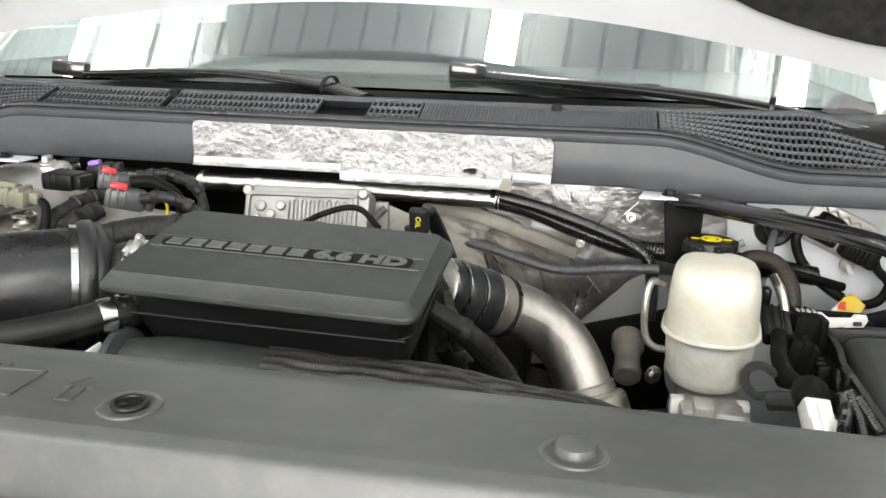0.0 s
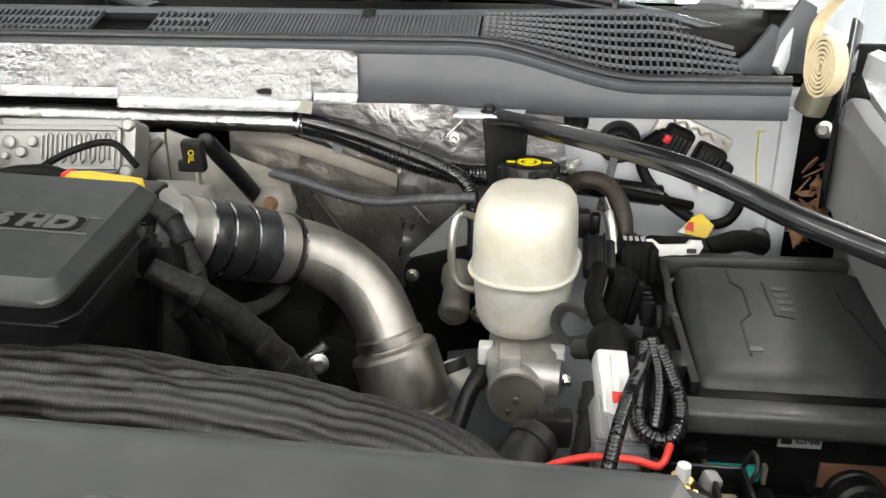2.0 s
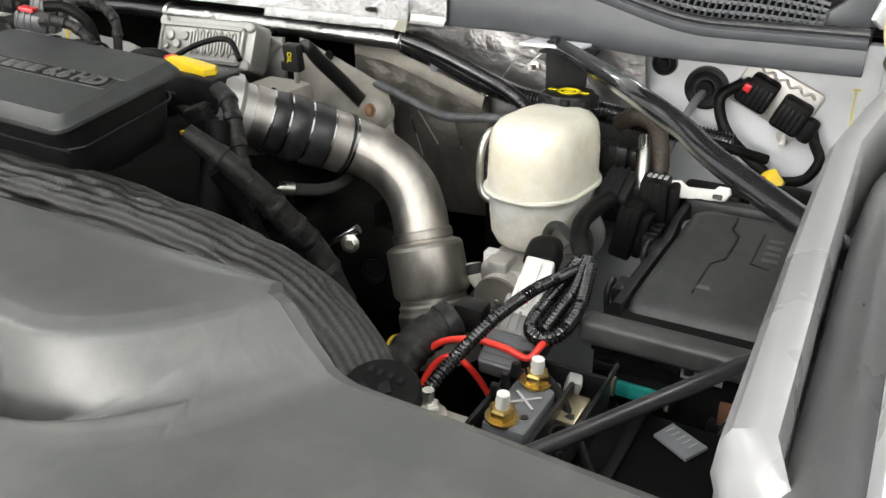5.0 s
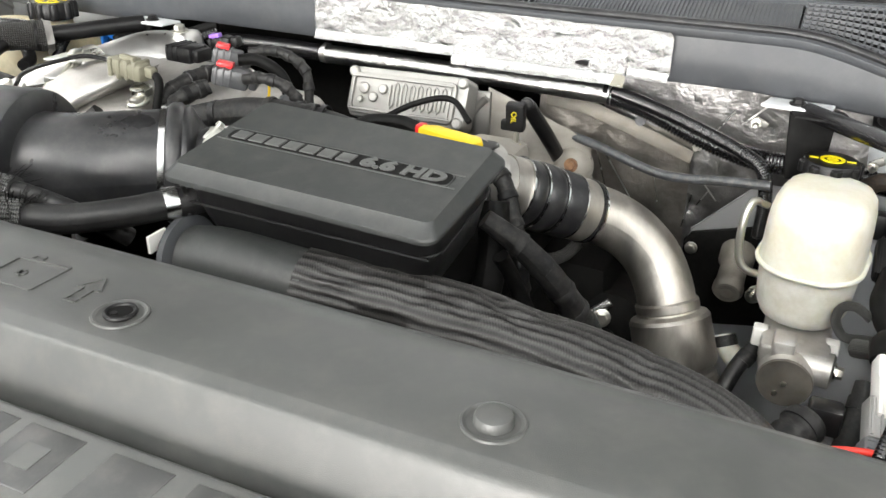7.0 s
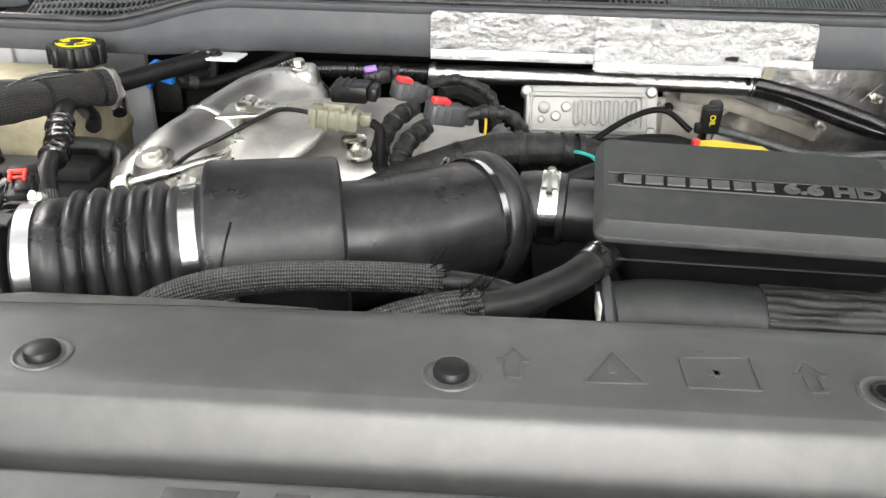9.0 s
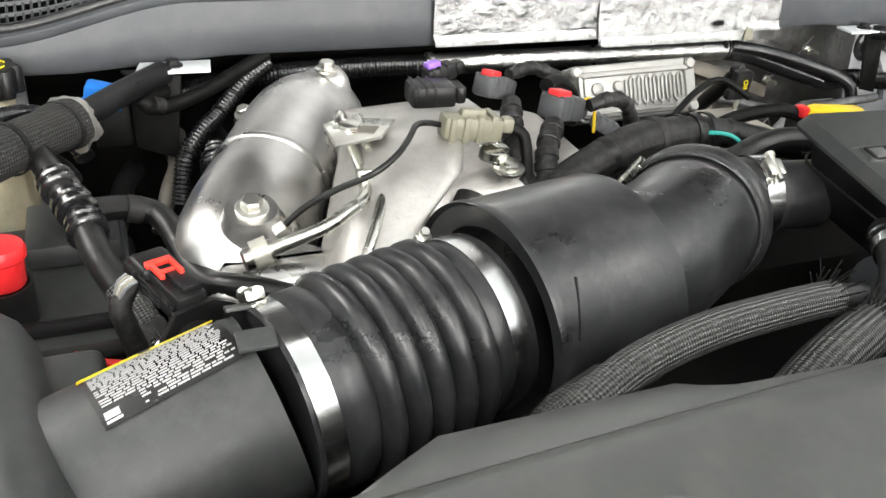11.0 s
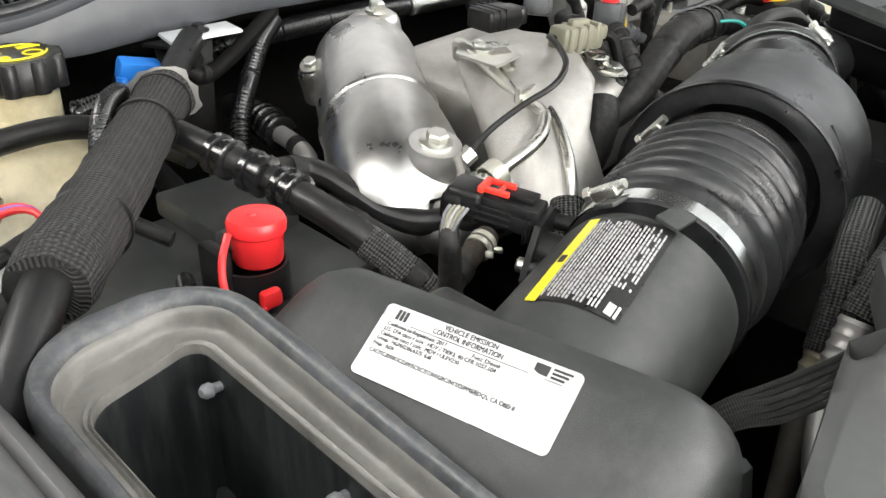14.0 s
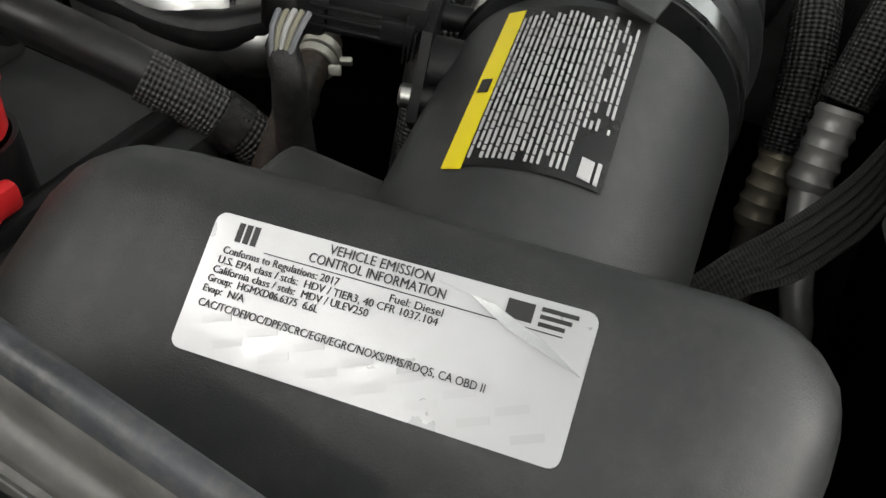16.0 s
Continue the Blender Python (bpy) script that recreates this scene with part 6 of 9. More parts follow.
# heat-shielded bulkhead behind the charge pipe
def bulge_sheet(corners, cols, rows, amp, seed, scale=14):
    """A crumpled shield between four corners (lower left, lower right, upper right, upper left)."""
    a, b, c, d = (Vector(p) for p in corners)
    nrm = (b - a).cross(d - a).normalized()
    vs = []
    for j in range(rows + 1):
        for i in range(cols + 1):
            u, w = i / cols, j / rows
            p = a.lerp(b, u).lerp(d.lerp(c, u), w)
            vs.append(p + nrm * amp * (noise.noise(p * scale + Vector((seed, 0, 0))) + 0.35 * noise.noise(p * scale * 4)))
    f = [(j * (cols + 1) + i, j * (cols + 1) + i + 1, (j + 1) * (cols + 1) + i + 1, (j + 1) * (cols + 1) + i) for j in range(rows) for i in range(cols)]
    k = len(vs)
    return Shape().add(vs + [v - nrm * 0.002 for v in vs], f + [tuple(q + k for q in reversed(g)) for g in f])


def crumpled(corners, cols, rows, amp, seed):
    """Hand-crumpled foil: uneven flat facets with sharp creases."""
    rnd = random.Random(seed)
    a, b, c, d = (Vector(p) for p in corners)
    nrm = (b - a).cross(d - a).normalized()
    vs = []
    for j in range(rows + 1):
        for i in range(cols + 1):
            inside = 0 < i < cols and 0 < j < rows
            u = (i + (rnd.uniform(-0.42, 0.42) if inside else 0)) / cols
            w = (j + (rnd.uniform(-0.42, 0.42) if inside else 0)) / rows
            p = a.lerp(b, u).lerp(d.lerp(c, u), w)
            vs.append(p + nrm * amp * (noise.noise(p * 17 + Vector((seed, 0, 0))) + 0.55 * noise.noise(p * 60) + rnd.uniform(-0.16, 0.16)))
    f = []
    for j in range(rows):
        for i in range(cols):
            q = j * (cols + 1) + i
            if rnd.random() < 0.5:
                f += [(q, q + 1, q + cols + 2), (q, q + cols + 2, q + cols + 1)]
            else:
                f += [(q, q + 1, q + cols + 1), (q + 1, q + cols + 2, q + cols + 1)]
    k = len(vs)
    return Shape().add(vs + [v - nrm * 0.0015 for v in vs], f + [tuple(q + k for q in reversed(g)) for g in f])


shield = thing("bulkhead_heat_shield", "crumpled silver foil heat shield on the bulkhead", "heat shield", (0.4, 0.8, 0.98))
part("foil_panel", crumpled([(0.335, 0.775, 1.00), (0.565, 0.805, 1.00), (0.54, 0.790, 1.248), (0.20, 0.775, 1.240)], 20, 15, 0.0045, 4), dull_foil, shield, "bright creased foil", 24)
part("sooty_panel", crumpled([(0.14, 0.745, 0.98), (0.350, 0.775, 0.98), (0.345, 0.770, 1.170), (0.14, 0.765, 1.205)], 16, 13, 0.0050, 9), sooty_foil, shield, "dark sooty stretch of foil", 24)
part("upper_lip", prism([(-0.115, 0.034), (-0.06, 0.026), (0.0, 0.006), (0.075, -0.020), (0.078, -0.004), (0.0, 0.026), (-0.06, 0.046), (-0.115, 0.052)], 0.003, pose(0.272, 0.745, 1.163, 78, 0, 6), 0.001), dirty_metal, shield, "pressed metal upper lip")
part("lip_hole", lathe([(0, 0.0070), (0.001, 0.0070)], (0.281, 0.7395, 1.193), (0, -1, 0.2), 20), grey_plastic, shield, "pale rubber plug")
# bright slivers added along the foil creases stand in for their glints
for ax, az, bx, bz in ((0.222, 1.15, 0.25, 1.06), (0.235, 1.14, 0.275, 1.08), (0.30, 1.13, 0.312, 1.08), (0.355, 1.10, 0.347, 1.05), (0.40, 1.20, 0.425, 1.225), (0.37, 1.185, 0.39, 1.215), (0.365, 1.12, 0.385, 1.095), (0.375, 1.11, 0.362, 1.085), (0.262, 1.135, 0.275, 1.12), (0.455, 1.20, 0.47, 1.225), (0.475, 1.222, 0.485, 1.19)):
    part("crease_glint", bar(Vector((ax, 0.7565, az)), Vector((bx, 0.7605, bz)), 0.0005, 0.0009), foil_glint, shield)
bell = thing("cast_bell_cover", "pale beige cast cover behind the dipstick", "engine casting", (0.22, 0.72, 0.98))
part("cover", bulge_sheet([(0.085, 0.690, 1.085), (0.240, 0.705, 1.085), (0.226, 0.712, 1.165), (0.085, 0.715, 1.216)], 34, 34, 0.006, 11, 9), beige_cast, bell, "", 180)
part("boss", lathe([(-0.01, 0.026), (0.004, 0.024), (0.012, 0.018), (0.014, 0.012)], (0.207, 0.707, 1.130), (-0.1, -1, 0.2), 24), beige_cast, bell)
part("core_hole", lathe([(0, 0.007), (0.002, 0.0065)], (0.137, 0.7080, 1.198), (0, -1, 0.1), 18), dull_black, bell, "dark core hole")
part("rusty_bolt", hex_bolt((0.209, 0.693, 1.136), (0, -1, 0.1), 0.006), rust, bell, "rust-brown bolt head")
sv = thing("bulkhead_stud", "plated stud with a square clip on the bulkhead shield", "stud", (0.353, 0.742, 1.165), "bulkhead studs")
part("stud", lathe([(0, 0.0035), (0.022, 0.0035), (0.024, 0.0025)], (0.353, 0.760, 1.165), (0, -1, 0.1), 12), zinc, sv)
part("nut", lathe([(0, 0.0065), (0.006, 0.0065)], (0.353, 0.756, 1.1655), (0, -1, 0.1), 6), zinc, sv)
part("clip_plate", prism([(-0.005, -0.005), (0.011, -0.005), (0.011, 0.005), (-0.005, 0.005)], 0.002, pose(0.356, 0.760, 1.167, 90, 0, 0), 0.0005), module_alu, sv)
copy_thing(sv, pose(0.416, 0.742, 1.205, 0, 20, 0))
copy_thing(sv, pose(0.553, 0.748, 1.170, 0, -30, 0))

# engine mass below everything, blackened so the depths of the bay read as shade
eng = thing("engine_block", "dirty engine block low in the bay, blackened for shade", "engine", (0, 0.5, 0.66))
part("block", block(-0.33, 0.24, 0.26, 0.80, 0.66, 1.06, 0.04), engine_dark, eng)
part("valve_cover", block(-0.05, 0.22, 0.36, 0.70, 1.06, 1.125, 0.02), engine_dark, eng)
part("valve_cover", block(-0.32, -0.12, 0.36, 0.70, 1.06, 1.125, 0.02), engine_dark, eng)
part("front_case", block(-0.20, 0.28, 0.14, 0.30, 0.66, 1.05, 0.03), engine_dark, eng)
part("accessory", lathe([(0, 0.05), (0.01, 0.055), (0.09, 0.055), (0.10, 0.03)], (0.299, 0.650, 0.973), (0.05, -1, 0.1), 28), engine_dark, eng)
part("pulley_hole", lathe([(0, 0.016), (0.004, 0.016), (0.004, 0.010), (-0.006, 0.010)], (0.304, 0.547, 0.9855), (0.05, -1, 0.1), 24), black_plastic, eng)
fanb = thing("cooling_fan", "black cooling fan blades behind the radiator", "fan", (0, 0.13, 0.95))
for i in range(9):
    a = i / 9 * 2 * math.pi
    part("blade", prism([(-0.03, 0.05), (0.03, 0.05), (0.050, 0.205), (-0.02, 0.21)], 0.005, pose(-0.02, 0.13, 0.90, 90, math.degrees(a), 0) @ pose(0, 0, 0, 0, 25, 0), 0.001), dull_black, fanb)
part("hub", lathe([(0, 0.06), (0.05, 0.06), (0.055, 0.04)], (-0.02, 0.15, 0.90), (0, -1, 0), 28), dull_black, fanb)
shroud = thing("fan_shroud", "black fan shroud ring behind the radiator", "fan shroud", (-0.02, 0.10, 0.70))
part("ring", lathe([(0, 0.225), (0.06, 0.225), (0.06, 0.23), (0, 0.23)], (-0.02, 0.085, 0.90), (0, 1, 0), 48, False), dull_black, shroud)
part("rim", lathe([(0.054, 0.229), (0.054, 0.238), (0.060, 0.238), (0.060, 0.229)], (-0.02, 0.085, 0.90), (0, 1, 0), 48, False), dull_black, shroud)
for a in (45, 135, 225, 315):
    part("stay", bar(Vector((-0.02 + 0.23 * math.cos(radians(a)), 0.12, 0.90 + 0.23 * math.sin(radians(a)))), Vector((-0.02 + 0.27 * math.cos(radians(a)), 0.10, 0.90 + 0.27 * math.sin(radians(a)))), 0.010, 0.006), dull_black, shroud)

# ---- air intake run ----
ai = thing("air_intake_duct", "black air intake duct with bellows hose and resonator can", "intake duct", (-0.3, 0.2, 1.12))
NECK = Vector((-0.620, 0.187, 1.158))
A0 = Vector((-0.4655, 0.2085, 1.1960))
AX = Vector((0.9668, 0.2400, 0.0640)).normalized()
NX = (A0 - NECK).normalized()
bell = [(0.0, 0.0575), (0.018, 0.0575), (0.021, 0.0595), (0.033, 0.0595)]
for i in range(5):
    c = 0.0435 + i * 0.0160
    bell += [(c - 0.006, 0.0560), (c - 0.004, 0.0600), (c, 0.0640), (c + 0.004, 0.0640), (c + 0.008, 0.0600), (c + 0.0095, 0.0560)]
bell += [(0.1215, 0.0590), (0.126, 0.0575), (0.146, 0.0575)]
part("bellows", lathe(bell, A0, AX, 56), rubber, ai, "black rubber bellows hose", 60)
for s, sc in ((0.009, 122), (0.134, 142)):
    clamp_band(A0 + AX * s, AX, 0.0580, 0.013, ai, "bright steel band clamp", sc)
R0 = Vector((-0.3205, 0.2435, 1.2015))
RX = Vector((0.976, 0.210, 0.025)).normalized()
part("resonator_can", lathe([(0.030, 0.058), (0.004, 0.064), (0.002, 0.0780), (-0.002, 0.0805), (0.002, 0.0815), (0.006, 0.0803), (0.060, 0.0793), (0.100, 0.0783), (0.105, 0.0770), (0.107, 0.0720), (0.108, 0.060), (0.109, 0.050)], R0, RX, 72), rubber, ai, "satin black resonator can", 45)
part("can_slit", tube([(-0.2900, 0.1925, 1.2590), (-0.2925, 0.1810, 1.2445), (-0.2950, 0.1722, 1.2290)], 0.0012, 8, 0.004), dull_black, ai)
T0 = R0 + RX * 0.100
TUBE_END = Vector((-0.0990, 0.3250, 1.2085))
TX2 = Vector((0.80, 0.59, -0.11)).normalized()
part("duct_tube", tube([T0, (-0.178, 0.2775, 1.2060), (-0.135, 0.3000, 1.2085), TUBE_END], [0.0560, 0.0550, 0.0550, 0.0550], 48, 0.006), rubber, ai, "smooth black bent rubber tube", 60)
part("end_flange", lathe([(-0.010, 0.0540), (-0.009, 0.0585), (-0.005, 0.0610), (0.003, 0.0615), (0.006, 0.0590), (0.010, 0.0595), (0.014, 0.0570), (0.018, 0.0500), (0.026, 0.0400), (0.040, 0.0330)], TUBE_END, TX2, 56), rubber, ai, "wide black rubber flange", 45)
clamp_band(TUBE_END - TX2 * 0.013, TX2, 0.0560, 0.006, ai, "steel band clamp", 150)
CL = Vector((-0.0400, 0.3310, 1.2190))
CX = Vector((1, -0.12, -0.02)).normalized()
part("outlet_hose", lathe([(-0.026, 0.030), (-0.014, 0.033), (0.0, 0.033), (0.016, 0.033), (0.018, 0.029), (0.060, 0.029)], CL, CX, 40), rubber, ai)
clamp_band(CL + Vector((0.002, 0, 0)), CX, 0.0335, 0.016, ai, "bright steel band clamp", 60)

# ---- air filter box with its labels ----
ab = thing("air_filter_box", "matte black air filter box carrying an emission label", "air box", (-0.62, 0.2, 1.0))
part("outlet_neck", lathe([(0.0, 0.0560), (0.10, 0.0568), (0.150, 0.0568), (0.1605, 0.0548)], NECK, NX, 60), lid_plastic, ab, "", 60)
BOX = []
for x, ztop, ya, yb, r in ((-0.708, 1.10, 0.085, 0.345, 0.02), (-0.698, 1.155, 0.083, 0.348, 0.03), (-0.682, 1.178, 0.080, 0.350, 0.034), (-0.660, 1.1965, 0.078, 0.350, 0.036), (-0.630, 1.2165, 0.076, 0.348, 0.036), (-0.610, 1.2298, 0.076, 0.346, 0.036), (-0.600, 1.2340, 0.077, 0.344, 0.036), (-0.590, 1.2325, 0.078, 0.342, 0.036), (-0.580, 1.225, 0.080, 0.338, 0.034), (-0.572, 1.207, 0.082, 0.334, 0.03), (-0.568, 1.18, 0.084, 0.331, 0.02), (-0.566, 1.10, 0.085, 0.330, 0.015)):
    ya, yb = ya + 0.013, yb - 0.012
    ring = [(x, ya, 1.02)]
    for i in range(7):
        a = radians(180 - 15 * i)
        ring.append((x, ya + r + r * math.cos(a), ztop - r + r * math.sin(a)))
    for i in range(7):
        a = radians(90 - 15 * i)
        ring.append((x, yb - r + r * math.cos(a), ztop - r + r * math.sin(a)))
    ring.append((x, yb, 1.02))
    # the box stands a little askew and falls to the rear
    BOX.append([(px - 0.13 * (py - 0.2025), py, pz - 0.056 * (py - 0.2025)) for px, py, pz in ring])
part("housing", ring_loft(BOX), lid_plastic, ab, "matte black housing", 50)
part("neck_gusset", ring_loft([[(x, 0.182 + w, z) for w, z in ((-hw, 1.05), (-hw, zt - 0.02), (-hw * 0.6, zt), (hw * 0.6, zt), (hw, zt - 0.02), (hw, 1.05))] for x, hw, zt in ((-0.585, 0.085, 1.196), (-0.54, 0.060, 1.168), (-0.50, 0.052, 1.15))]), lid_plastic, ab, "", 50)
part("rear_shoulder", block(-0.605, -0.549, 0.226, 0.290, 1.06, 1.203, 0.008, 3), lid_plastic, ab)
part("front_gusset", prism([(-0.03, 0.0), (0.03, 0.0), (0.01, 0.055), (-0.03, 0.065)], 0.03, pose(-0.555, 0.125, 1.135, 90, 0, 0), 0.006), lid_plastic, ab)
for i, a in enumerate((-26, 14)):
    c = A0 - AX * 0.006
    r = 0.0585
    p = c + Vector((0, -math.sin(radians(a)) * r, math.cos(radians(a)) * r))
    part("neck_tab", block(-0.013, 0.007, -0.007, 0.007, -0.0012, 0.0016, 0.0008).moved(Matrix.Translation(p) @ pose(0, 0, 0, a, 0, 0)), lid_plastic, ab)

# emission label: on the sloped face
lab_o = Vector((-0.6235, 0.2040, 1.2203))
LM = plane_frame(lab_o, (0.0165, -0.1055, 0.0057), (0.030, 0.005, 0.0200))
LM.translation = lab_o + LM.to_3x3() @ Vector((0, 0, 0.0015))
lbl = part("emission_label", prism(rounded(0.1080, 0.0390, 0.003, 4), 0.0006, LM, 0), label_white, ab, "silvery emission label with black print and a torn corner")


LW, LH = 0.1080, 0.0390
# words, start and end across the label, height down it, size
ROWS = (("VEHICLE EMISSION", 0.324, 0.599, 0.060, 0.0027), ("CONTROL INFORMATION", 0.278, 0.638, 0.150, 0.0027),
        ("Conforms to Regulations: 2017", 0.050, 0.374, 0.262, 0.0021), ("Fuel: Diesel", 0.509, 0.645, 0.268, 0.0021),
        ("U.S. EPA class / stds:  HDV / TIER3, 40 CFR 1037.104", 0.046, 0.640, 0.336, 0.0021),
        ("California class / stds:  MDV / ULEV250", 0.042, 0.470, 0.408, 0.0021),
        ("Group:  HGMXD06.6375  6.6L", 0.037, 0.345, 0.478, 0.0021), ("Evap:  N/A", 0.034, 0.150, 0.552, 0.0021),
        ("CAC/TC/DFI/OC/DPF/SCRC/EGR/EGRC/NOXS/PMS/RDQS, CA OBD II", 0.036, 0.793, 0.655, 0.0022))
for words, u0, u1, v, h in ROWS:
    at = LM @ Matrix.Translation(((u0 - 0.5) * LW, (0.5 - v) * LH, 0.0009))
    part("print", text_shape(words, h, at, 0.0001, "LEFT", width=(u1 - u0) * LW), print_black, lbl)


def label_bar(u0, u1, v0, v1, material, lift=0.0, name="print_bar", label=""):
    s = block((u0 - 0.5) * LW, (u1 - 0.5) * LW, (0.5 - v1) * LH, (0.5 - v0) * LH, 0.0006 + lift, 0.0009 + lift, 0).moved(LM)
    return part(name, s, material, lbl, label)


label_bar(0.16, 0.93, 0.205, 0.212, print_black, name="rule")
for i in range(3):
    label_bar(0.070 + 0.022 * i, 0.085 + 0.022 * i, 0.045, 0.185, print_black, name="code_bar")
label_bar(0.787, 0.852, 0.050, 0.175, print_black, name="mark_block", label="black square maker mark")
for j in range(3):
    label_bar(0.868, 0.955 - 0.012 * j, 0.050 + 0.05 * j, 0.078 + 0.05 * j, print_black, name="mark_bar")
for i in range(7):
    for j in range(2):
        u, v = 0.10 + 0.128 * i + 0.05 * j, 0.73 + 0.14 * j
        if u < 0.93:
            s = block(-0.0042, 0.0042, -0.0011, 0.0011, 0.0006, 0.00075, 0).moved(LM @ Matrix.Translation(((u - 0.5) * LW, (0.5 - v) * LH, 0)) @ pose(0, 0, 0, 0, 0, 22))
            part("pale_bar", s, print_grey, lbl)
tear = [(0.62, 0.07), (0.70, 0.10), (0.80, 0.25), (0.995, 0.42), (0.995, 0.30), (0.90, 0.27), (0.76, 0.12)]
for a, b, c in ((0, 1, 6), (1, 2, 6), (2, 5, 6), (2, 3, 5), (3, 4, 5)):
    part("peeled_patch", prism([((tear[k][0] - 0.5) * LW, (0.5 - tear[k][1]) * LH) for k in (c, b, a)], 0.0003, LM @ pose(0, 0, 0.0010, 0.3 * a, 0, 0), 0), bright_steel if a in (1, 2) else label_white, lbl, "peeled, wrinkled label patch")

# warning label wrapped on the neck
def on_neck(s, a, lift):
    """s metres along the neck, a degrees from the top towards the front."""
    r = 0.0560 + 0.0008 * min(1, s / 0.10) + lift
    up = (Vector((0, 0, 1)) - NX * NX.z).normalized()
    front = NX.cross(up) * -1
    front = front if front.y < 0 else -front
    return NECK + NX * s + up * (r * math.cos(radians(a))) + front * (r * math.sin(radians(a)))


def neck_patch(s0, s1, a0, a1, lift, cols=12, rows=6, slope=0.0):
    vs = [on_neck(s0 + (s1 - s0) * j / rows + slope * (i / cols), a0 + (a1 - a0) * i / cols + 3 - 66 * (s0 + (s1 - s0) * j / rows - 0.078), lift) for j in range(rows + 1) for i in range(cols + 1)]
    f = [(j * (cols + 1) + i, j * (cols + 1) + i + 1, (j + 1) * (cols + 1) + i + 1, (j + 1) * (cols + 1) + i) for j in range(rows) for i in range(cols)]
    k = len(vs)
    return Shape().add(vs + [v - Vector((0, 0, 0.0004)) for v in vs], f + [tuple(q + k for q in reversed(g)) for g in f])


wl = part("warning_label", neck_patch(0.0775, 0.1510, -22.5, 20.5, 0.0008, slope=0.005), label_black, ab, "black warning label with a yellow stripe", 180)
part("yellow_stripe", neck_patch(0.0760, 0.1500, -29.5, -22.5, 0.0010, 4, 6), yellow_print, wl, "", 180)
part("warning_triangle", neck_patch(0.109, 0.115, -28.0, -24.0, 0.0014, 2, 2), print_black, wl)
word_rng = random.Random(5)
for i in range(21):
    a = -21.2 + 1.93 * i
    s1 = 0.1478 + 0.00025 * i - 0.0020 * ((i * 7) % 3) * (i % 4 == 1)
    s = 0.0805 + 0.00025 * i + (0.004 if i in (1, 8, 12) else 0) + (0.018 if i > 15 else 0)
    half = 0.54 if i in (2, 6, 7) else 0.44
    row = Shape()
    while s < s1 - 0.002:
        w = min(word_rng.uniform(0.0016, 0.0065), s1 - s)
        if i < 17 or word_rng.random() < 0.75:
            row.join(neck_patch(s, s + w, a - half, a + half, 0.0013, 1, 2))
        s += w + 0.0009
    part("print_bar", row, print_white, wl)
part("book_mark", neck_patch(0.0840, 0.0915, 12.0, 16.2, 0.0013, 3, 3), print_white, wl)
part("print_bar", neck_patch(0.0840, 0.0920, 17.2, 18.6, 0.0013, 3, 3), print_white, wl)

# open snorkel mouth with its weathered rubber seal, beside the filter box
sn = thing("air_inlet_mouth", "open air inlet mouth framed by a weathered rubber seal", "air inlet", (-0.76, 0.17, 1.1))
MOUTH_OUT = ((-0.680, 0.3195, 0.046), (-0.781, 0.3195, 0.040), (-0.783, 0.008, 0.035), (-0.697, 0.008, 0.030))
MOUTH_IN = ((-0.7065, 0.2880, 0.010), (-0.7645, 0.2780, 0.014), (-0.7650, 0.034, 0.014), (-0.7085, 0.034, 0.010))


def mouth_ring(k, z, seg=9):
    """Outline of the mouth, k = 0 at the outer edge of the seal and 1 at the opening."""
    quad = [tuple(a + (b - a) * k for a, b in zip(p, q)) for p, q in zip(MOUTH_OUT, MOUTH_IN)]
    ring = []
    for i, (x, y, r) in enumerate(quad):
        p = Vector((x, y))
        da = (Vector(quad[i - 1][:2]) - p).normalized()
        db = (Vector(quad[(i + 1) % 4][:2]) - p).normalized()
        for j in range(seg + 1):
            t = j / seg
            q = p + da * (r * (1 - t) ** 1.7) + db * (r * t ** 1.7)
            ring.append((q.x, q.y, z + 0.06 * (q.x + 0.735) + 0.0006 * noise.noise(Vector((q.x * 30, q.y * 30, k * 3)))))
    return ring


def mouth_loft(section):
    rings = [mouth_ring(k, z) for k, z in section]
    n = len(rings[0])
    return Shape().add([p for r in rings for p in r], [(i * n + q, i * n + (q + 1) % n, (i + 1) * n + (q + 1) % n, (i + 1) * n + q) for i in range(len(rings) - 1) for q in range(n)])


part("seal", mouth_loft([(0.06, 1.200), (0.02, 1.228), (-0.03, 1.238), (-0.02, 1.2445), (0.05, 1.2490), (0.14, 1.2510), (0.28, 1.2507), (0.37, 1.2490), (0.42, 1.2458), (0.425, 1.2440)]), seal_rubber, sn, "blue-grey weathered outer bead", 50)
part("inner_bead", mouth_loft([(0.415, 1.2455), (0.45, 1.2448), (0.49, 1.2430), (0.515, 1.2390), (0.522, 1.2360), (0.56, 1.2350), (0.66, 1.2345), (0.80, 1.2335), (0.86, 1.2345), (0.93, 1.2335), (0.975, 1.2350), (0.995, 1.2350), (1.0, 1.2335), (1.0, 1.2300)]), dusty_lip, sn, "dusty grey-brown inner shelf", 50)
part("duct_wall", mouth_loft([(1.0, 1.2315), (0.99, 1.20), (0.97, 1.14), (0.96, 1.10)]), inlet_plastic, sn, "black inner wall with chalky runs", 60)
part("duct_shell", mouth_loft([(0.06, 1.205), (0.10, 1.10)]), inlet_plastic, sn)
part("duct_floor", prism([(-0.700, 0.03), (-0.700, 0.295), (-0.772, 0.295), (-0.772, 0.03)], 0.004, pose(0, 0, 1.098), 0), inlet_plastic, sn)
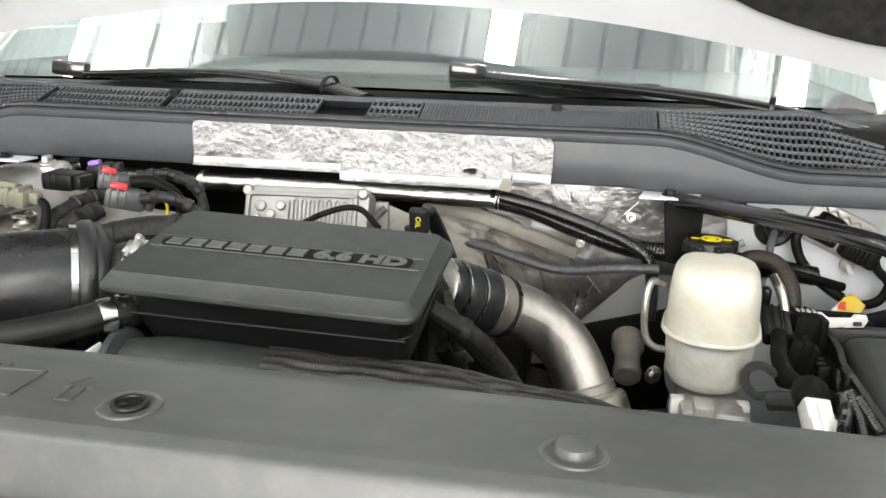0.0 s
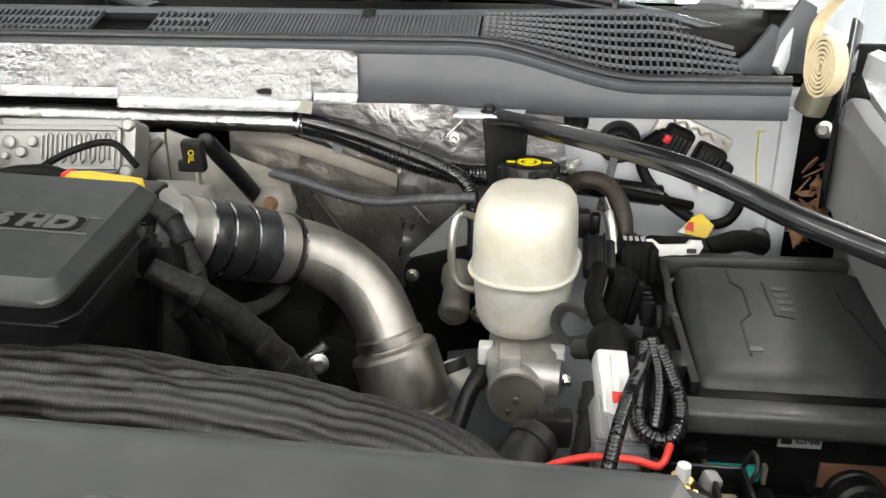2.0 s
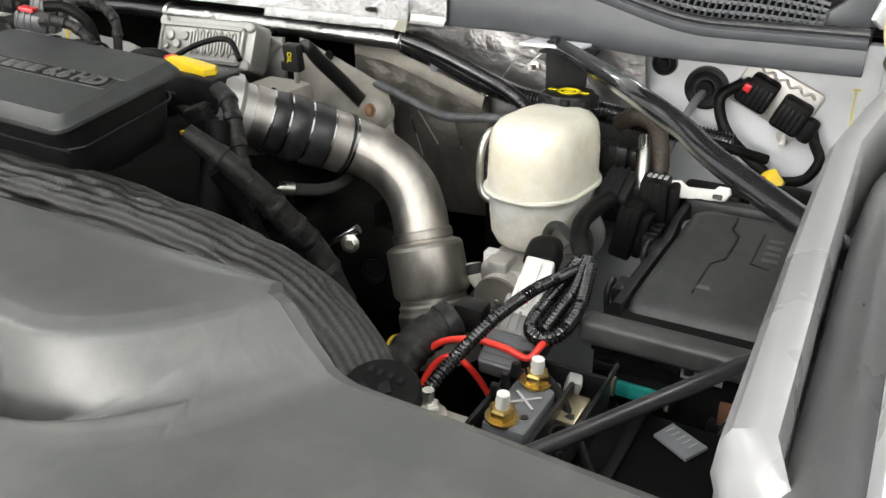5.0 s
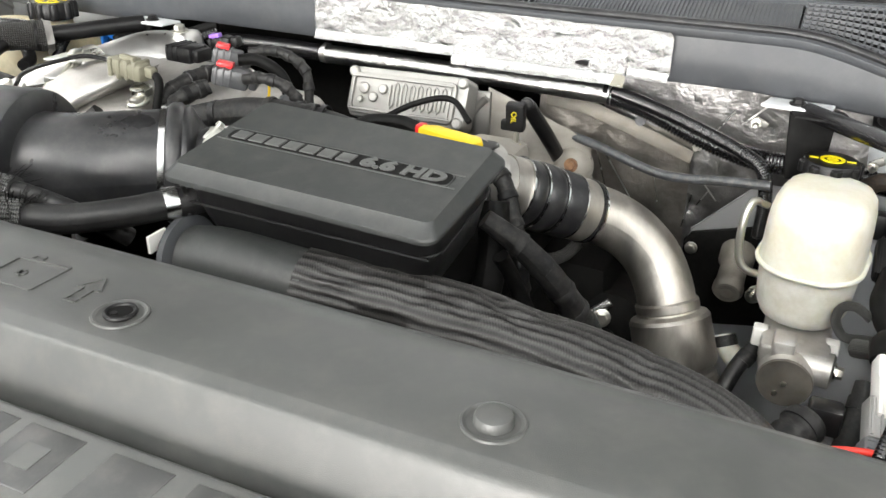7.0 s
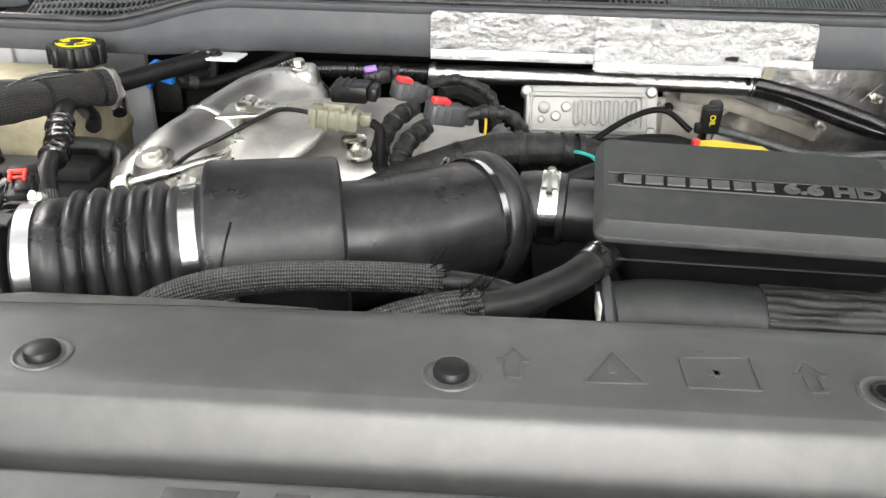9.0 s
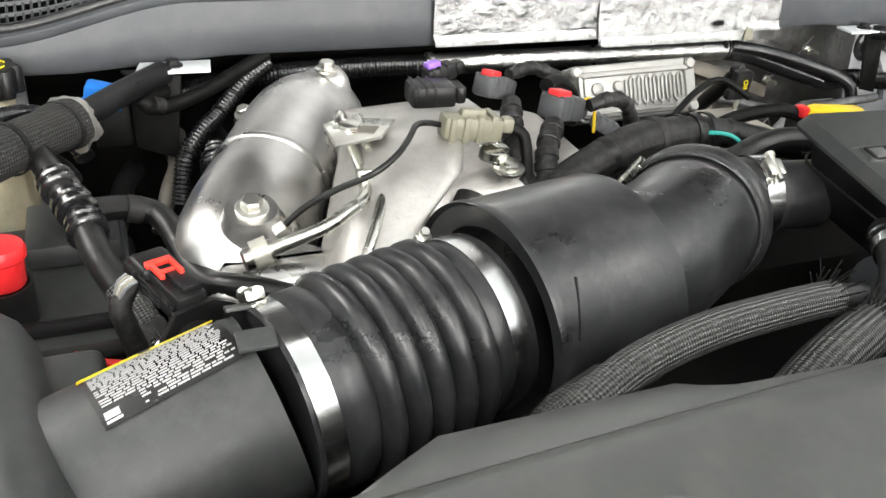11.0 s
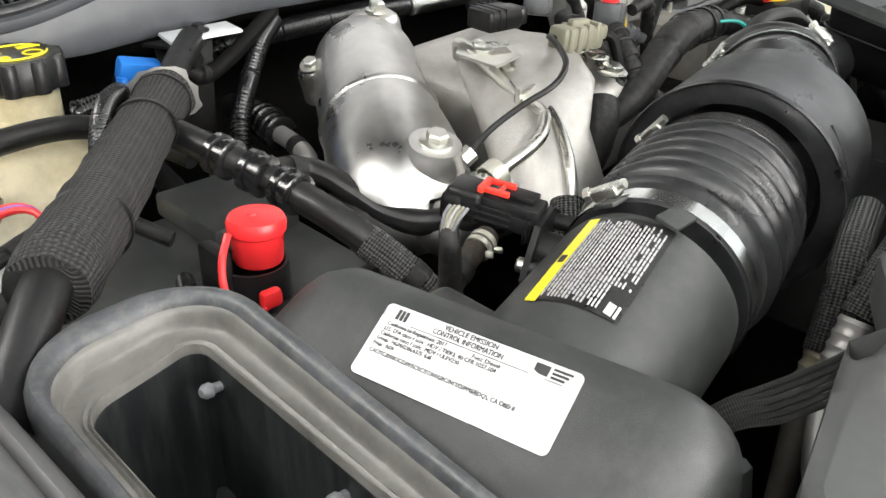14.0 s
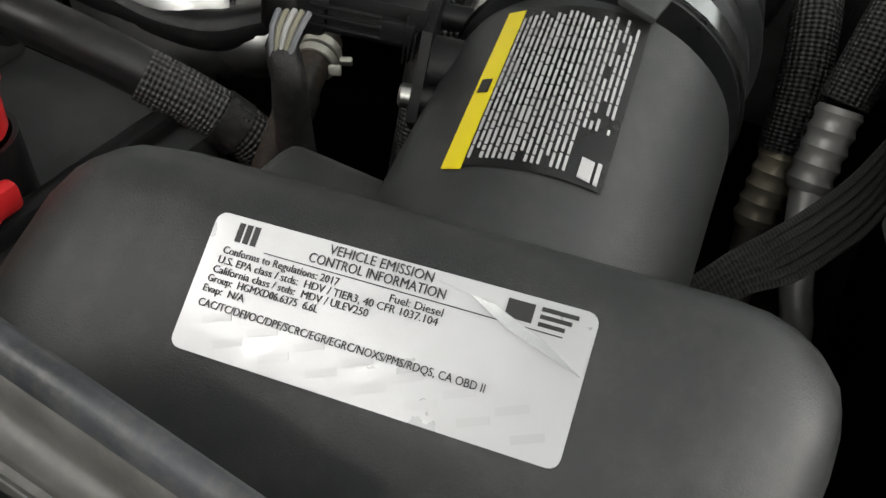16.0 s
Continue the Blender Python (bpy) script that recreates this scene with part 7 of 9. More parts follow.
for y, z in ((0.271, 1.2200), (0.182, 1.2200)):
    part("inner_stud", lathe([(0, 0.0022), (0.005, 0.0024), (0.006, 0.0034), (0.009, 0.0034), (0.011, 0.002)], (-0.706, y, z), (-1, -0.1, 0.15), 14), grey_plastic, sn)
fl = thing("fender_liner_edge", "satin black plastic moulding along the fender edge", "moulding", (-0.80, 0.1, 1.2), "fender mouldings")
fr = thing("fender_liner_edge", "satin black plastic moulding outside the inner fender rail", "moulding", (0.83, 0.1, 1.2), "fender mouldings")
part("moulding", tube([(0.836, -0.10, 1.238), (0.836, 0.0, 1.248), (0.836, 0.2, 1.251), (0.838, 0.34, 1.250), (0.842, 0.40, 1.244)], 0.0205, 18, 0.02, flat=0.8), moulding_plastic, fr)
RIB = [(-0.787, 1.205), (-0.786, 1.240), (-0.7875, 1.2500), (-0.7925, 1.2560), (-0.799, 1.2585), (-0.8025, 1.2570), (-0.8045, 1.2555), (-0.8065, 1.2580), (-0.812, 1.2635), (-0.820, 1.2660), (-0.828, 1.2650), (-0.834, 1.2600), (-0.836, 1.250), (-0.836, 1.205)]
RIB = [(-0.786 + (x + 0.786) * 0.62, z) for x, z in RIB]
rings = []
for y, k, dz in ((-0.20, 1, -0.03), (-0.05, 1, -0.008), (0.10, 1, 0), (0.20, 1, 0), (0.27, 0.99, 0), (0.300, 0.94, 0), (0.315, 0.84, -0.001), (0.325, 0.70, -0.003), (0.332, 0.50, -0.008), (0.335, 0.3, -0.016)):
    rings.append([(-0.802 + (x + 0.802) * k - 0.006 * max(0.0, (y - 0.17) / 0.16) ** 2, y, z + dz * (z > 1.21)) for x, z in RIB])
part("moulding", ring_loft(rings), moulding_plastic, fl, "", 50)
part("cream_line", tube([(-0.8215, 0.33, 1.260), (-0.8205, 0.26, 1.2625), (-0.8205, 0.10, 1.2625), (-0.8205, -0.05, 1.255)], 0.0018, 8, 0.02), spring_paint, fl, "thin cream sealer line")

# ---- sensor and its plug on the neck ----
ms = thing("air_flow_sensor", "black air flow sensor with a red locking clip", "sensor", (-0.5, 0.27, 1.2))
SMM = plane_frame((-0.4985, 0.2650, 1.2330), (0.36, -0.93, -0.09), (0, 0, 1))
part("body", block(-0.036, 0.001, -0.009, 0.0085, -0.010, 0.009, 0.0015).moved(SMM), black_plastic, ms)
part("body_step", block(-0.026, -0.004, 0.0075, 0.0120, -0.0095, 0.003, 0.0012).moved(SMM), black_plastic, ms)
part("body_step", block(-0.034, -0.002, -0.006, 0.0030, 0.008, 0.0120, 0.0010).moved(SMM), black_plastic, ms)
for i in range(5):
    part("body_fin", block(-0.0055 + 0.0018 * i, -0.0047 + 0.0018 * i, -0.013 + 0.001 * i, 0.006 - 0.003 * i, -0.010, 0.0125, 0.0003).moved(SMM), black_plastic, ms)
FLANGE = ((-0.029, -0.006), (-0.021, -0.017), (0.004, -0.030), (0.021, -0.034), (0.027, -0.027), (0.021, -0.013), (0.012, 0.002), (-0.012, 0.004))
FM = Matrix((SMM.to_3x3() @ Vector((0, 0, 1)), SMM.to_3x3() @ Vector((0, 1, 0)), SMM.to_3x3() @ Vector((-1, 0, 0)))).transposed().to_4x4()
FM.translation = SMM @ Vector((0.0045, 0, 0))
part("flange", prism(FLANGE, 0.004, FM, 0.0008), black_plastic, ms)
part("lower_pod", lathe([(0, 0.012), (0.020, 0.012), (0.024, 0.010)], SMM @ Vector((0.004, -0.018, 0.002)), SMM.to_3x3() @ Vector((1, 0, 0)), 22), black_plastic, ms)
for z, y in ((-0.0225, -0.0100), (0.0190, -0.0215)):
    part("post", lathe([(0, 0.0052), (0.017, 0.0052)], SMM @ Vector((0.004, y, z)), SMM.to_3x3() @ Vector((1, 0, -0.05)), 18), black_plastic, ms)
    part("screw", lathe([(0, 0.0046), (0.0035, 0.0046), (0.0045, 0.0034)], SMM @ Vector((0.0005, y, z)), SMM.to_3x3() @ Vector((-1, 0, 0)), 16), zinc, ms)
plugp = part("plug", block(-0.056, -0.034, -0.010, 0.0105, -0.0115, 0.0125, 0.0035, 3).moved(SMM), black_plastic, ms, "black wiring plug")
part("plug_hood", block(-0.058, -0.044, -0.0115, 0.0070, -0.0100, 0.0155, 0.0045, 3).moved(SMM), dull_black, plugp)
for y in (-0.004, 0.000, 0.004):
    part("plug_rib", block(-0.040, -0.014, y - 0.0007, y + 0.0007, 0.0115, 0.0132, 0.0004).moved(SMM), black_plastic, plugp)
red = block(-0.036, -0.018, 0.0115, 0.0150, -0.0060, -0.0030, 0.0008).moved(SMM)
red.join(block(-0.036, -0.018, 0.0115, 0.0150, 0.0060, 0.0090, 0.0008).moved(SMM), block(-0.037, -0.0330, 0.0110, 0.0150, -0.0060, 0.0105, 0.0008).moved(SMM), block(-0.026, -0.0235, 0.0115, 0.0140, -0.0040, 0.0070, 0.0008).moved(SMM))
part("red_clip", red, orange_red, ms, "orange-red locking lever")
part("loom", tube([SMM @ Vector((-0.047, -0.003, 0.012)), SMM @ Vector((-0.048, -0.012, 0.0185)), (-0.537, 0.299, 1.218), (-0.534, 0.302, 1.200), (-0.529, 0.305, 1.175), (-0.525, 0.305, 1.13)], [0.0045, 0.0060, 0.0066, 0.0070, 0.0078, 0.008], 14, wobble=0.12), cloth_tape, ms, "black tape-wrapped loom")
for i, mt in enumerate((grey_plastic, tan_plastic, carrier_grey, tan_plastic, grey_plastic)):
    part("wire", tube([SMM @ Vector((-0.050 + 0.0026 * i, 0.001, 0.014)), SMM @ Vector((-0.051 + 0.0024 * i, -0.003, 0.0205)), SMM @ Vector((-0.050 + 0.0014 * i, -0.013, 0.0245))], 0.0012, 8), mt, ms)

# ---- silver castings at the left of the engine ----
eg = thing("intake_elbow", "polished cast aluminium intake elbow with bolted ends", "engine casting", (-0.40, 0.52, 1.1))
EG = [(-0.318, 0.640, 1.180), (-0.335, 0.618, 1.208), (-0.358, 0.590, 1.214), (-0.385, 0.550, 1.204), (-0.402, 0.520, 1.195), (-0.424, 0.478, 1.180), (-0.445, 0.440, 1.160), (-0.452, 0.425, 1.130)]
part("elbow", tube(EG, [0.042, 0.0480, 0.0495, 0.0495, 0.0505, 0.0555, 0.057, 0.045], 44, 0.008), polished_alu, eg, "", 60)
ex = (Vector(EG[5]) - Vector(EG[3])).normalized()
part("step_ring", lathe([(-0.004, 0.046), (-0.002, 0.0520), (0.001, 0.0532), (0.004, 0.0520), (0.010, 0.046)], Vector(EG[4]) + ex * 0.0, ex, 48), polished_alu, eg, "", 50)
part("front_boss", lathe([(-0.05, 0.030), (-0.012, 0.026), (-0.004, 0.0215), (0.0, 0.020)], (-0.437, 0.416, 1.219), (-0.05, -0.25, 1), 32), polished_alu, eg, "", 50)
part("front_bolt", hex_bolt((-0.4365, 0.4155, 1.2205), (-0.05, -0.25, 1), 0.0085, 0.008), zinc, eg)
part("front_foot", ring_loft([[(-0.425 + x, 0.392 + y, z) for x, y in rounded(w, d, 0.02, 5)] for z, w, d in ((1.150, 0.09, 0.05), (1.162, 0.105, 0.060), (1.178, 0.10, 0.055), (1.188, 0.075, 0.035))]), polished_alu, eg, "", 60)
part("rear_lug", block(-0.345, -0.300, 0.595, 0.640, 1.195, 1.262, 0.012, 3, (0, -14, 0)), polished_alu, eg)
part("rear_bolt", hex_bolt((-0.326, 0.612, 1.264), (0, -0.1, 1), 0.0075, 0.008), zinc, eg)
part("side_lug", lathe([(-0.03, 0.014), (0.0, 0.013), (0.004, 0.01)], (-0.405, 0.610, 1.222), (-0.4, -0.2, 1), 20), polished_alu, eg)
part("side_bolt", hex_bolt((-0.407, 0.609, 1.228), (-0.4, -0.2, 1), 0.0065, 0.006), zinc, eg)
cs = thing("intake_manifold_casting", "rough cast aluminium intake manifold", "engine casting", (-0.30, 0.45, 1.08))
part("runner", ring_loft([[(cx + x, cy + y, cz) for x, y in rounded(w, d, 0.03, 6)] for cz, cx, cy, w, d in ((1.150, -0.355, 0.355, 0.07, 0.06), (1.160, -0.355, 0.358, 0.085, 0.085), (1.185, -0.357, 0.372, 0.068, 0.090), (1.215, -0.340, 0.405, 0.066, 0.095), (1.240, -0.310, 0.44, 0.085, 0.11), (1.252, -0.300, 0.46, 0.085, 0.10), (1.256, -0.285, 0.47, 0.07, 0.07))]), rough_alu, cs, "", 70)
part("shoulder", block(-0.335, -0.165, 0.40, 0.60, 1.13, 1.232, 0.03, 4, (6, 0, 8)), rough_alu, cs, "", 60)
part("shoulder", block(-0.26, -0.09, 0.44, 0.62, 1.12, 1.212, 0.03, 4, (4, 4, 0)), rough_alu, cs, "", 60)
for x, y, z in ((-0.225, 0.412, 1.232), (-0.285, 0.40, 1.205), (-0.35, 0.452, 1.262)):
    part("bolt", hex_bolt((x, y, z), (0, -0.2, 1), 0.009, 0.006), zinc, cs)
plate = part("flange_plate", prism([(-0.351, 0.480), (-0.307, 0.466), (-0.330, 0.430), (-0.370, 0.420), (-0.368, 0.466)], 0.003, pose(0, 0, 1.2600), 0.001), zinc, cs, "plated bracket plate")
part("square_hole", prism([(-0.344, 0.455), (-0.326, 0.449), (-0.335, 0.435), (-0.352, 0.441)], 0.001, pose(0, 0, 1.2628), 0), dirty_metal, plate, "open square hole")
cpipe = thing("coolant_pipes", "pair of bent plated steel coolant pipes", "pipe", (-0.37, 0.42, 1.2))
part("pipe", tube([(-0.342, 0.488, 1.250), (-0.350, 0.480, 1.264), (-0.354, 0.458, 1.261), (-0.350, 0.435, 1.247), (-0.350, 0.410, 1.236), (-0.360, 0.380, 1.235), (-0.376, 0.364, 1.234), (-0.392, 0.354, 1.230), (-0.410, 0.351, 1.225), (-0.440, 0.353, 1.215)], 0.0050, 12), zinc, cpipe)
part("pipe", tube([(-0.330, 0.480, 1.252), (-0.338, 0.470, 1.264), (-0.342, 0.448, 1.258), (-0.338, 0.425, 1.246), (-0.340, 0.395, 1.234), (-0.356, 0.362, 1.220), (-0.375, 0.335, 1.198), (-0.39, 0.32, 1.16)], 0.0044, 12), zinc, cpipe)
part("pipe_clip", block(-0.358, -0.332, 0.404, 0.411, 1.230, 1.246, 0.002), zinc, cpipe)
part("pipe_end", lathe([(0, 0.008), (0.02, 0.008), (0.022, 0.006)], (-0.434, 0.353, 1.2165), (-1, 0, -0.3), 14), zinc, cpipe)
part("spring_clip", lathe([(-0.006, 0.0095), (-0.006, 0.011), (0.006, 0.011), (0.006, 0.0095)], (-0.442, 0.353, 1.2145), (-1, 0, -0.3), 18, False), clip_pale, cpipe)
sw = thing("sensor_lead", "thin black sensor lead with a tan plug", "cable", (-0.3, 0.44, 1.22))
part("lead", tube([(-0.416, 0.400, 1.210), (-0.400, 0.395, 1.226), (-0.378, 0.385, 1.242), (-0.355, 0.374, 1.256), (-0.335, 0.380, 1.266), (-0.318, 0.400, 1.271), (-0.305, 0.420, 1.273), (-0.288, 0.435, 1.268), (-0.272, 0.438, 1.263)], 0.0025, 10), hose_rubber, sw)
part("lead_nut", lathe([(0, 0.007), (0.010, 0.007)], (-0.422, 0.402, 1.205), (0.8, -0.2, 0.6), 6), zinc, sw)
part("tan_plug", block(-0.278, -0.226, 0.424, 0.445, 1.252, 1.272, 0.004, 2, (0, 6, -4)), tan_plastic, sw, "tan wiring plug")
for i in range(4):
    part("plug_rib", block(-0.274 + 0.012 * i, -0.268 + 0.012 * i, 0.4225, 0.4465, 1.2505, 1.2735, 0.002, 2, (0, 6, -4)), tan_plastic, sw)
part("plug_latch", block(-0.262, -0.240, 0.430, 0.438, 1.270, 1.2775, 0.002, 2, (0, 6, -4)), tan_plastic, sw)
part("plug_neck", block(-0.226, -0.214, 0.428, 0.440, 1.255, 1.268, 0.003, 2, (0, 6, -4)), tan_plastic, sw)
part("plug_stud", lathe([(0, 0.013), (0.008, 0.013), (0.010, 0.010)], (-0.232, 0.428, 1.236), (0, -0.1, 1), 20), zinc, sw)
part("plug_loom", tube([(-0.214, 0.434, 1.258), (-0.205, 0.428, 1.252), (-0.204, 0.42, 1.23), (-0.205, 0.41, 1.20)], 0.005, 10), dull_black, sw)

# red-clipped plugs and black looms over the manifold
def plug(p, turn, label, shell, lock, size=(0.034, 0.024, 0.020)):
    ob = thing("wiring_plug", label, "plug", p, "engine wiring plugs")
    m = pose(*p, *turn)
    w, d, h = size
    part("shell", block(-w / 2, w / 2, -d / 2, d / 2, -h / 2, h / 2, 0.004).moved(m), shell, ob)
    part("collar", block(w / 2, w / 2 + 0.010, -d * 0.4, d * 0.4, -h * 0.4, h * 0.4, 0.003).moved(m), shell, ob)
    for i in range(3):
        part("rib", block(-w / 2 + 0.004 + 0.008 * i, -w / 2 + 0.0065 + 0.008 * i, -d / 2 - 0.0007, d / 2 + 0.0007, -h / 2 + 0.002, h / 2 + 0.0007, 0.0004).moved(m), shell, ob)
    if lock:
        part("lock", block(-w * 0.42, w * 0.02, -d * 0.28, d * 0.28, h / 2 - 0.001, h / 2 + 0.005, 0.0015).moved(m), lock, ob)
    return ob


plug((-0.187, 0.532, 1.262), (0, 14, 30), "dark grey plug with a red locking clip", plug_grey, red_plastic, (0.036, 0.024, 0.020))
plug((-0.142, 0.478, 1.256), (0, 12, 25), "dark grey plug with a red locking clip", plug_grey, red_plastic, (0.042, 0.026, 0.022))
plug((-0.250, 0.532, 1.260), (0, 0, -5), "black sensor plug on the manifold", black_plastic, None, (0.042, 0.034, 0.02))
plug((-0.226, 0.572, 1.266), (0, -10, 10), "dark plug with a purple lock on the manifold", black_plastic, purple_plastic, (0.032, 0.020, 0.016))
plug((0.200, 0.398, 1.196), (0, 70, 20), "black ribbed plug hanging beside the intake box", black_plastic, None, (0.040, 0.026, 0.022))
plug((-0.078, 0.500, 1.225), (0, 25, -20), "grey plug lying by the loom", grey_plastic, None, (0.030, 0.018, 0.014))


def loom(pts, r, label, material=None, n=16, wob=0.05, group="wiring looms"):
    ob = thing("wiring_loom", label, "wiring loom", pts[0], group)
    part("sheath", tube(pts, r, n, 0.005, wobble=wob), material or cloth_tape, ob)
    if material is None:
        line, at = curve(pts, 0.006)
        rs = [r] * len(pts) if isinstance(r, (int, float)) else r
        for f in (0.16, 0.3, 0.45, 0.58, 0.68, 0.84):
            i = int(f * (len(line) - 1))
            rr = rs[min(int(at[i]), len(rs) - 1)] * 1.04
            part("tape_band", lathe([(-0.005, rr), (-0.004, rr + 0.0008), (0.003, rr + 0.0011), (0.004, rr)], line[i], line[min(i + 1, len(line) - 1)] - line[i - 1] + Vector((0.001, 0.002 * (f - 0.5), 0.001)), 18, False), black_plastic if f in (0.3, 0.68) else cloth_tape, ob)
    return ob


loom([(-0.178, 0.508, 1.252), (-0.196, 0.470, 1.248), (-0.206, 0.435, 1.232), (-0.200, 0.415, 1.205), (-0.17, 0.40, 1.19)], 0.0092, "black taped loom branch to a plug")
loom([(-0.160, 0.458, 1.248), (-0.180, 0.430, 1.236), (-0.185, 0.412, 1.212), (-0.170, 0.395, 1.195)], 0.0092, "black taped loom branch to a plug")
main = loom([(-0.235, 0.405, 1.190), (-0.20, 0.404, 1.203), (-0.15, 0.416, 1.221), (-0.09, 0.434, 1.232), (-0.03, 0.446, 1.232), (0.03, 0.452, 1.225), (0.10, 0.448, 1.208), (0.16, 0.43, 1.19)], [0.012, 0.014, 0.016, 0.018, 0.017, 0.013, 0.012, 0.012], "thick black taped engine loom over the manifold")
for x in (-0.034, -0.018, -0.002):
    part("tape_band", lathe([(-0.003, 0.0178), (-0.003, 0.0192), (0.003, 0.0192), (0.003, 0.0178)], (x, 0.4485, 1.2305), (1, 0.12, -0.05), 24, False), black_plastic, main)
loom([(-0.148, 0.500, 1.270), (-0.128, 0.515, 1.268), (-0.105, 0.525, 1.250), (-0.10, 0.53, 1.22)], 0.007, "black loom behind the clipped plugs", dull_black)
loom([(0.02, 0.47, 1.222), (0.05, 0.46, 1.238), (0.09, 0.455, 1.243), (0.12, 0.452, 1.236)], 0.007, "black loom over the intake", dull_black)
loom([(-0.055, 0.400, 1.165), (-0.03, 0.396, 1.200), (0.0, 0.40, 1.222), (0.05, 0.41, 1.231), (0.10, 0.405, 1.228), (0.13, 0.40, 1.21)], 0.011, "black curved hose behind the intake box", hose_rubber)
loom([(0.0, 0.45, 1.222), (-0.01, 0.435, 1.235), (0.008, 0.42, 1.236), (0.02, 0.41, 1.225)], 0.002, "thin green wire by the clamp", green_plastic, 8, 0)
loom([(-0.10, 0.46, 1.20), (-0.06, 0.50, 1.205), (0.0, 0.52, 1.205), (0.06, 0.545, 1.235), (0.10, 0.555, 1.243), (0.13, 0.54, 1.225)], 0.0035, "thin black lead before the module", dull_black, 10, 0)
loom([(-0.118, 0.470, 1.258), (-0.095, 0.472, 1.262), (-0.070, 0.482, 1.252), (-0.055, 0.490, 1.225), (-0.05, 0.49, 1.19)], 0.0062, "black lead from the clipped plug")
loom([(-0.165, 0.545, 1.268), (-0.130, 0.560, 1.268), (-0.095, 0.560, 1.250), (-0.085, 0.55, 1.21)], 0.0058, "black lead behind the clipped plugs")
loom([(-0.128, 0.474, 1.256), (-0.112, 0.484, 1.260), (-0.100, 0.49, 1.250), (-0.10, 0.485, 1.225)], 0.0016, "thin yellow wire at the plug", yellow_plastic, 8, 0)
yc = thing("yellow_clip", "yellow and red locking clip behind the intake box", "clip", (0.15, 0.44, 1.23))
part("clip", prism([(-0.034, -0.006), (0.030, -0.011), (0.036, 0.0), (0.030, 0.009), (-0.020, 0.010), (-0.034, 0.004)], 0.010, pose(0.150, 0.442, 1.236, 6, 4, -4), 0.003), yellow_plastic, yc)
part("red_end", block(0.110, 0.120, 0.440, 0.455, 1.236, 1.248, 0.003), red_plastic, yc)
part("base_plug", block(0.115, 0.195, 0.425, 0.470, 1.195, 1.236, 0.006), black_plastic, yc)
yt = thing("yellow_tie", "yellow tie on the loom beside the intake box", "cable tie", (0.186, 0.383, 1.189))
part("tie", block(0.183, 0.190, 0.380, 0.386, 1.186, 1.191, 0.0015), yellow_plastic, yt)

# cables falling between the intake box and the charge pipe
loom([(0.186, 0.435, 1.225), (0.212, 0.425, 1.215), (0.232, 0.41, 1.18), (0.245, 0.40, 1.14), (0.25, 0.40, 1.08)], 0.0088, "black taped loom beside the intake box")
loom([(0.226, 0.348, 1.205), (0.256, 0.358, 1.182), (0.281, 0.376, 1.148), (0.300, 0.402, 1.104), (0.316, 0.425, 1.060), (0.335, 0.44, 1.00)], [0.009, 0.011, 0.013, 0.014, 0.015, 0.014], "thick black loom running down to the engine")
loom([(0.235, 0.37, 1.16), (0.246, 0.39, 1.12), (0.265, 0.40, 1.07), (0.285, 0.40, 1.02)], 0.008, "black loom beside the intake box", dull_black)
loom([(0.215, 0.40, 1.20), (0.222, 0.385, 1.16), (0.222, 0.37, 1.11), (0.22, 0.36, 1.04)], 0.015, "black loom beside the intake box", dull_black)
cb = thing("oil_line", "braided black line with a plated end fitting", "hose", (0.25, 0.47, 1.1))
part("hose", tube([(0.228, 0.498, 1.095), (0.243, 0.520, 1.089), (0.252, 0.545, 1.086), (0.258, 0.568, 1.090)], 0.0072, 16), fine_braid, cb)
part("fitting", lathe([(-0.03, 0.0042), (-0.012, 0.0042), (-0.012, 0.0080), (0.006, 0.0080)], (0.225, 0.494, 1.096), (0.55, 0.8, -0.2), 16), zinc, cb)
lv2 = thing("plated_bracket", "small plated steel bracket with a bolt", "bracket", (0.3, 0.49, 1.05))
part("arm", tube([(0.27, 0.475, 1.030), (0.295, 0.488, 1.048), (0.318, 0.498, 1.064)], [0.004, 0.005, 0.006], 10), bright_steel, lv2)
part("bolt", hex_bolt((0.312, 0.488, 1.048), (0.4, -1, 0.2), 0.007), zinc, lv2)

# ---- hoses in front of the duct ----
fh = thing("braided_hose", "black hose in braided sleeving before the duct", "hose", (-0.2, 0.12, 1.15))
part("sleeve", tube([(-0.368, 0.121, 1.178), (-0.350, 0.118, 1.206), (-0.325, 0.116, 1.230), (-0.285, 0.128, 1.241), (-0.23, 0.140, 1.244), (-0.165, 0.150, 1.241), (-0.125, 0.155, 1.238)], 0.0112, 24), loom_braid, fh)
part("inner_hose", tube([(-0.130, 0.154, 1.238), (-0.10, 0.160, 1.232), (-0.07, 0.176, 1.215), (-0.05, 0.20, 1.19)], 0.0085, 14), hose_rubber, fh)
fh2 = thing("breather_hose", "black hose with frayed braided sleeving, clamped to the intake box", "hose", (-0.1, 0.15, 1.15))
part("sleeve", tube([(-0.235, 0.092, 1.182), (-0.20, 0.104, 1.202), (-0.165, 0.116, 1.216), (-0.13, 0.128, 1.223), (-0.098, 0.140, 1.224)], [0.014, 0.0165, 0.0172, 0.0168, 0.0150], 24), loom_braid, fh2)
part("hose", tube([(-0.105, 0.138, 1.223), (-0.07, 0.155, 1.222), (-0.035, 0.182, 1.224), (-0.012, 0.208, 1.226), (0.008, 0.235, 1.226)], 0.0128, 20), hose_rubber, fh2, "smooth rubber hose")
clamp_band((-0.010, 0.211, 1.226), (0.6, 0.8, 0.02), 0.0133, 0.012, fh2, "bright steel spring clamp", None)
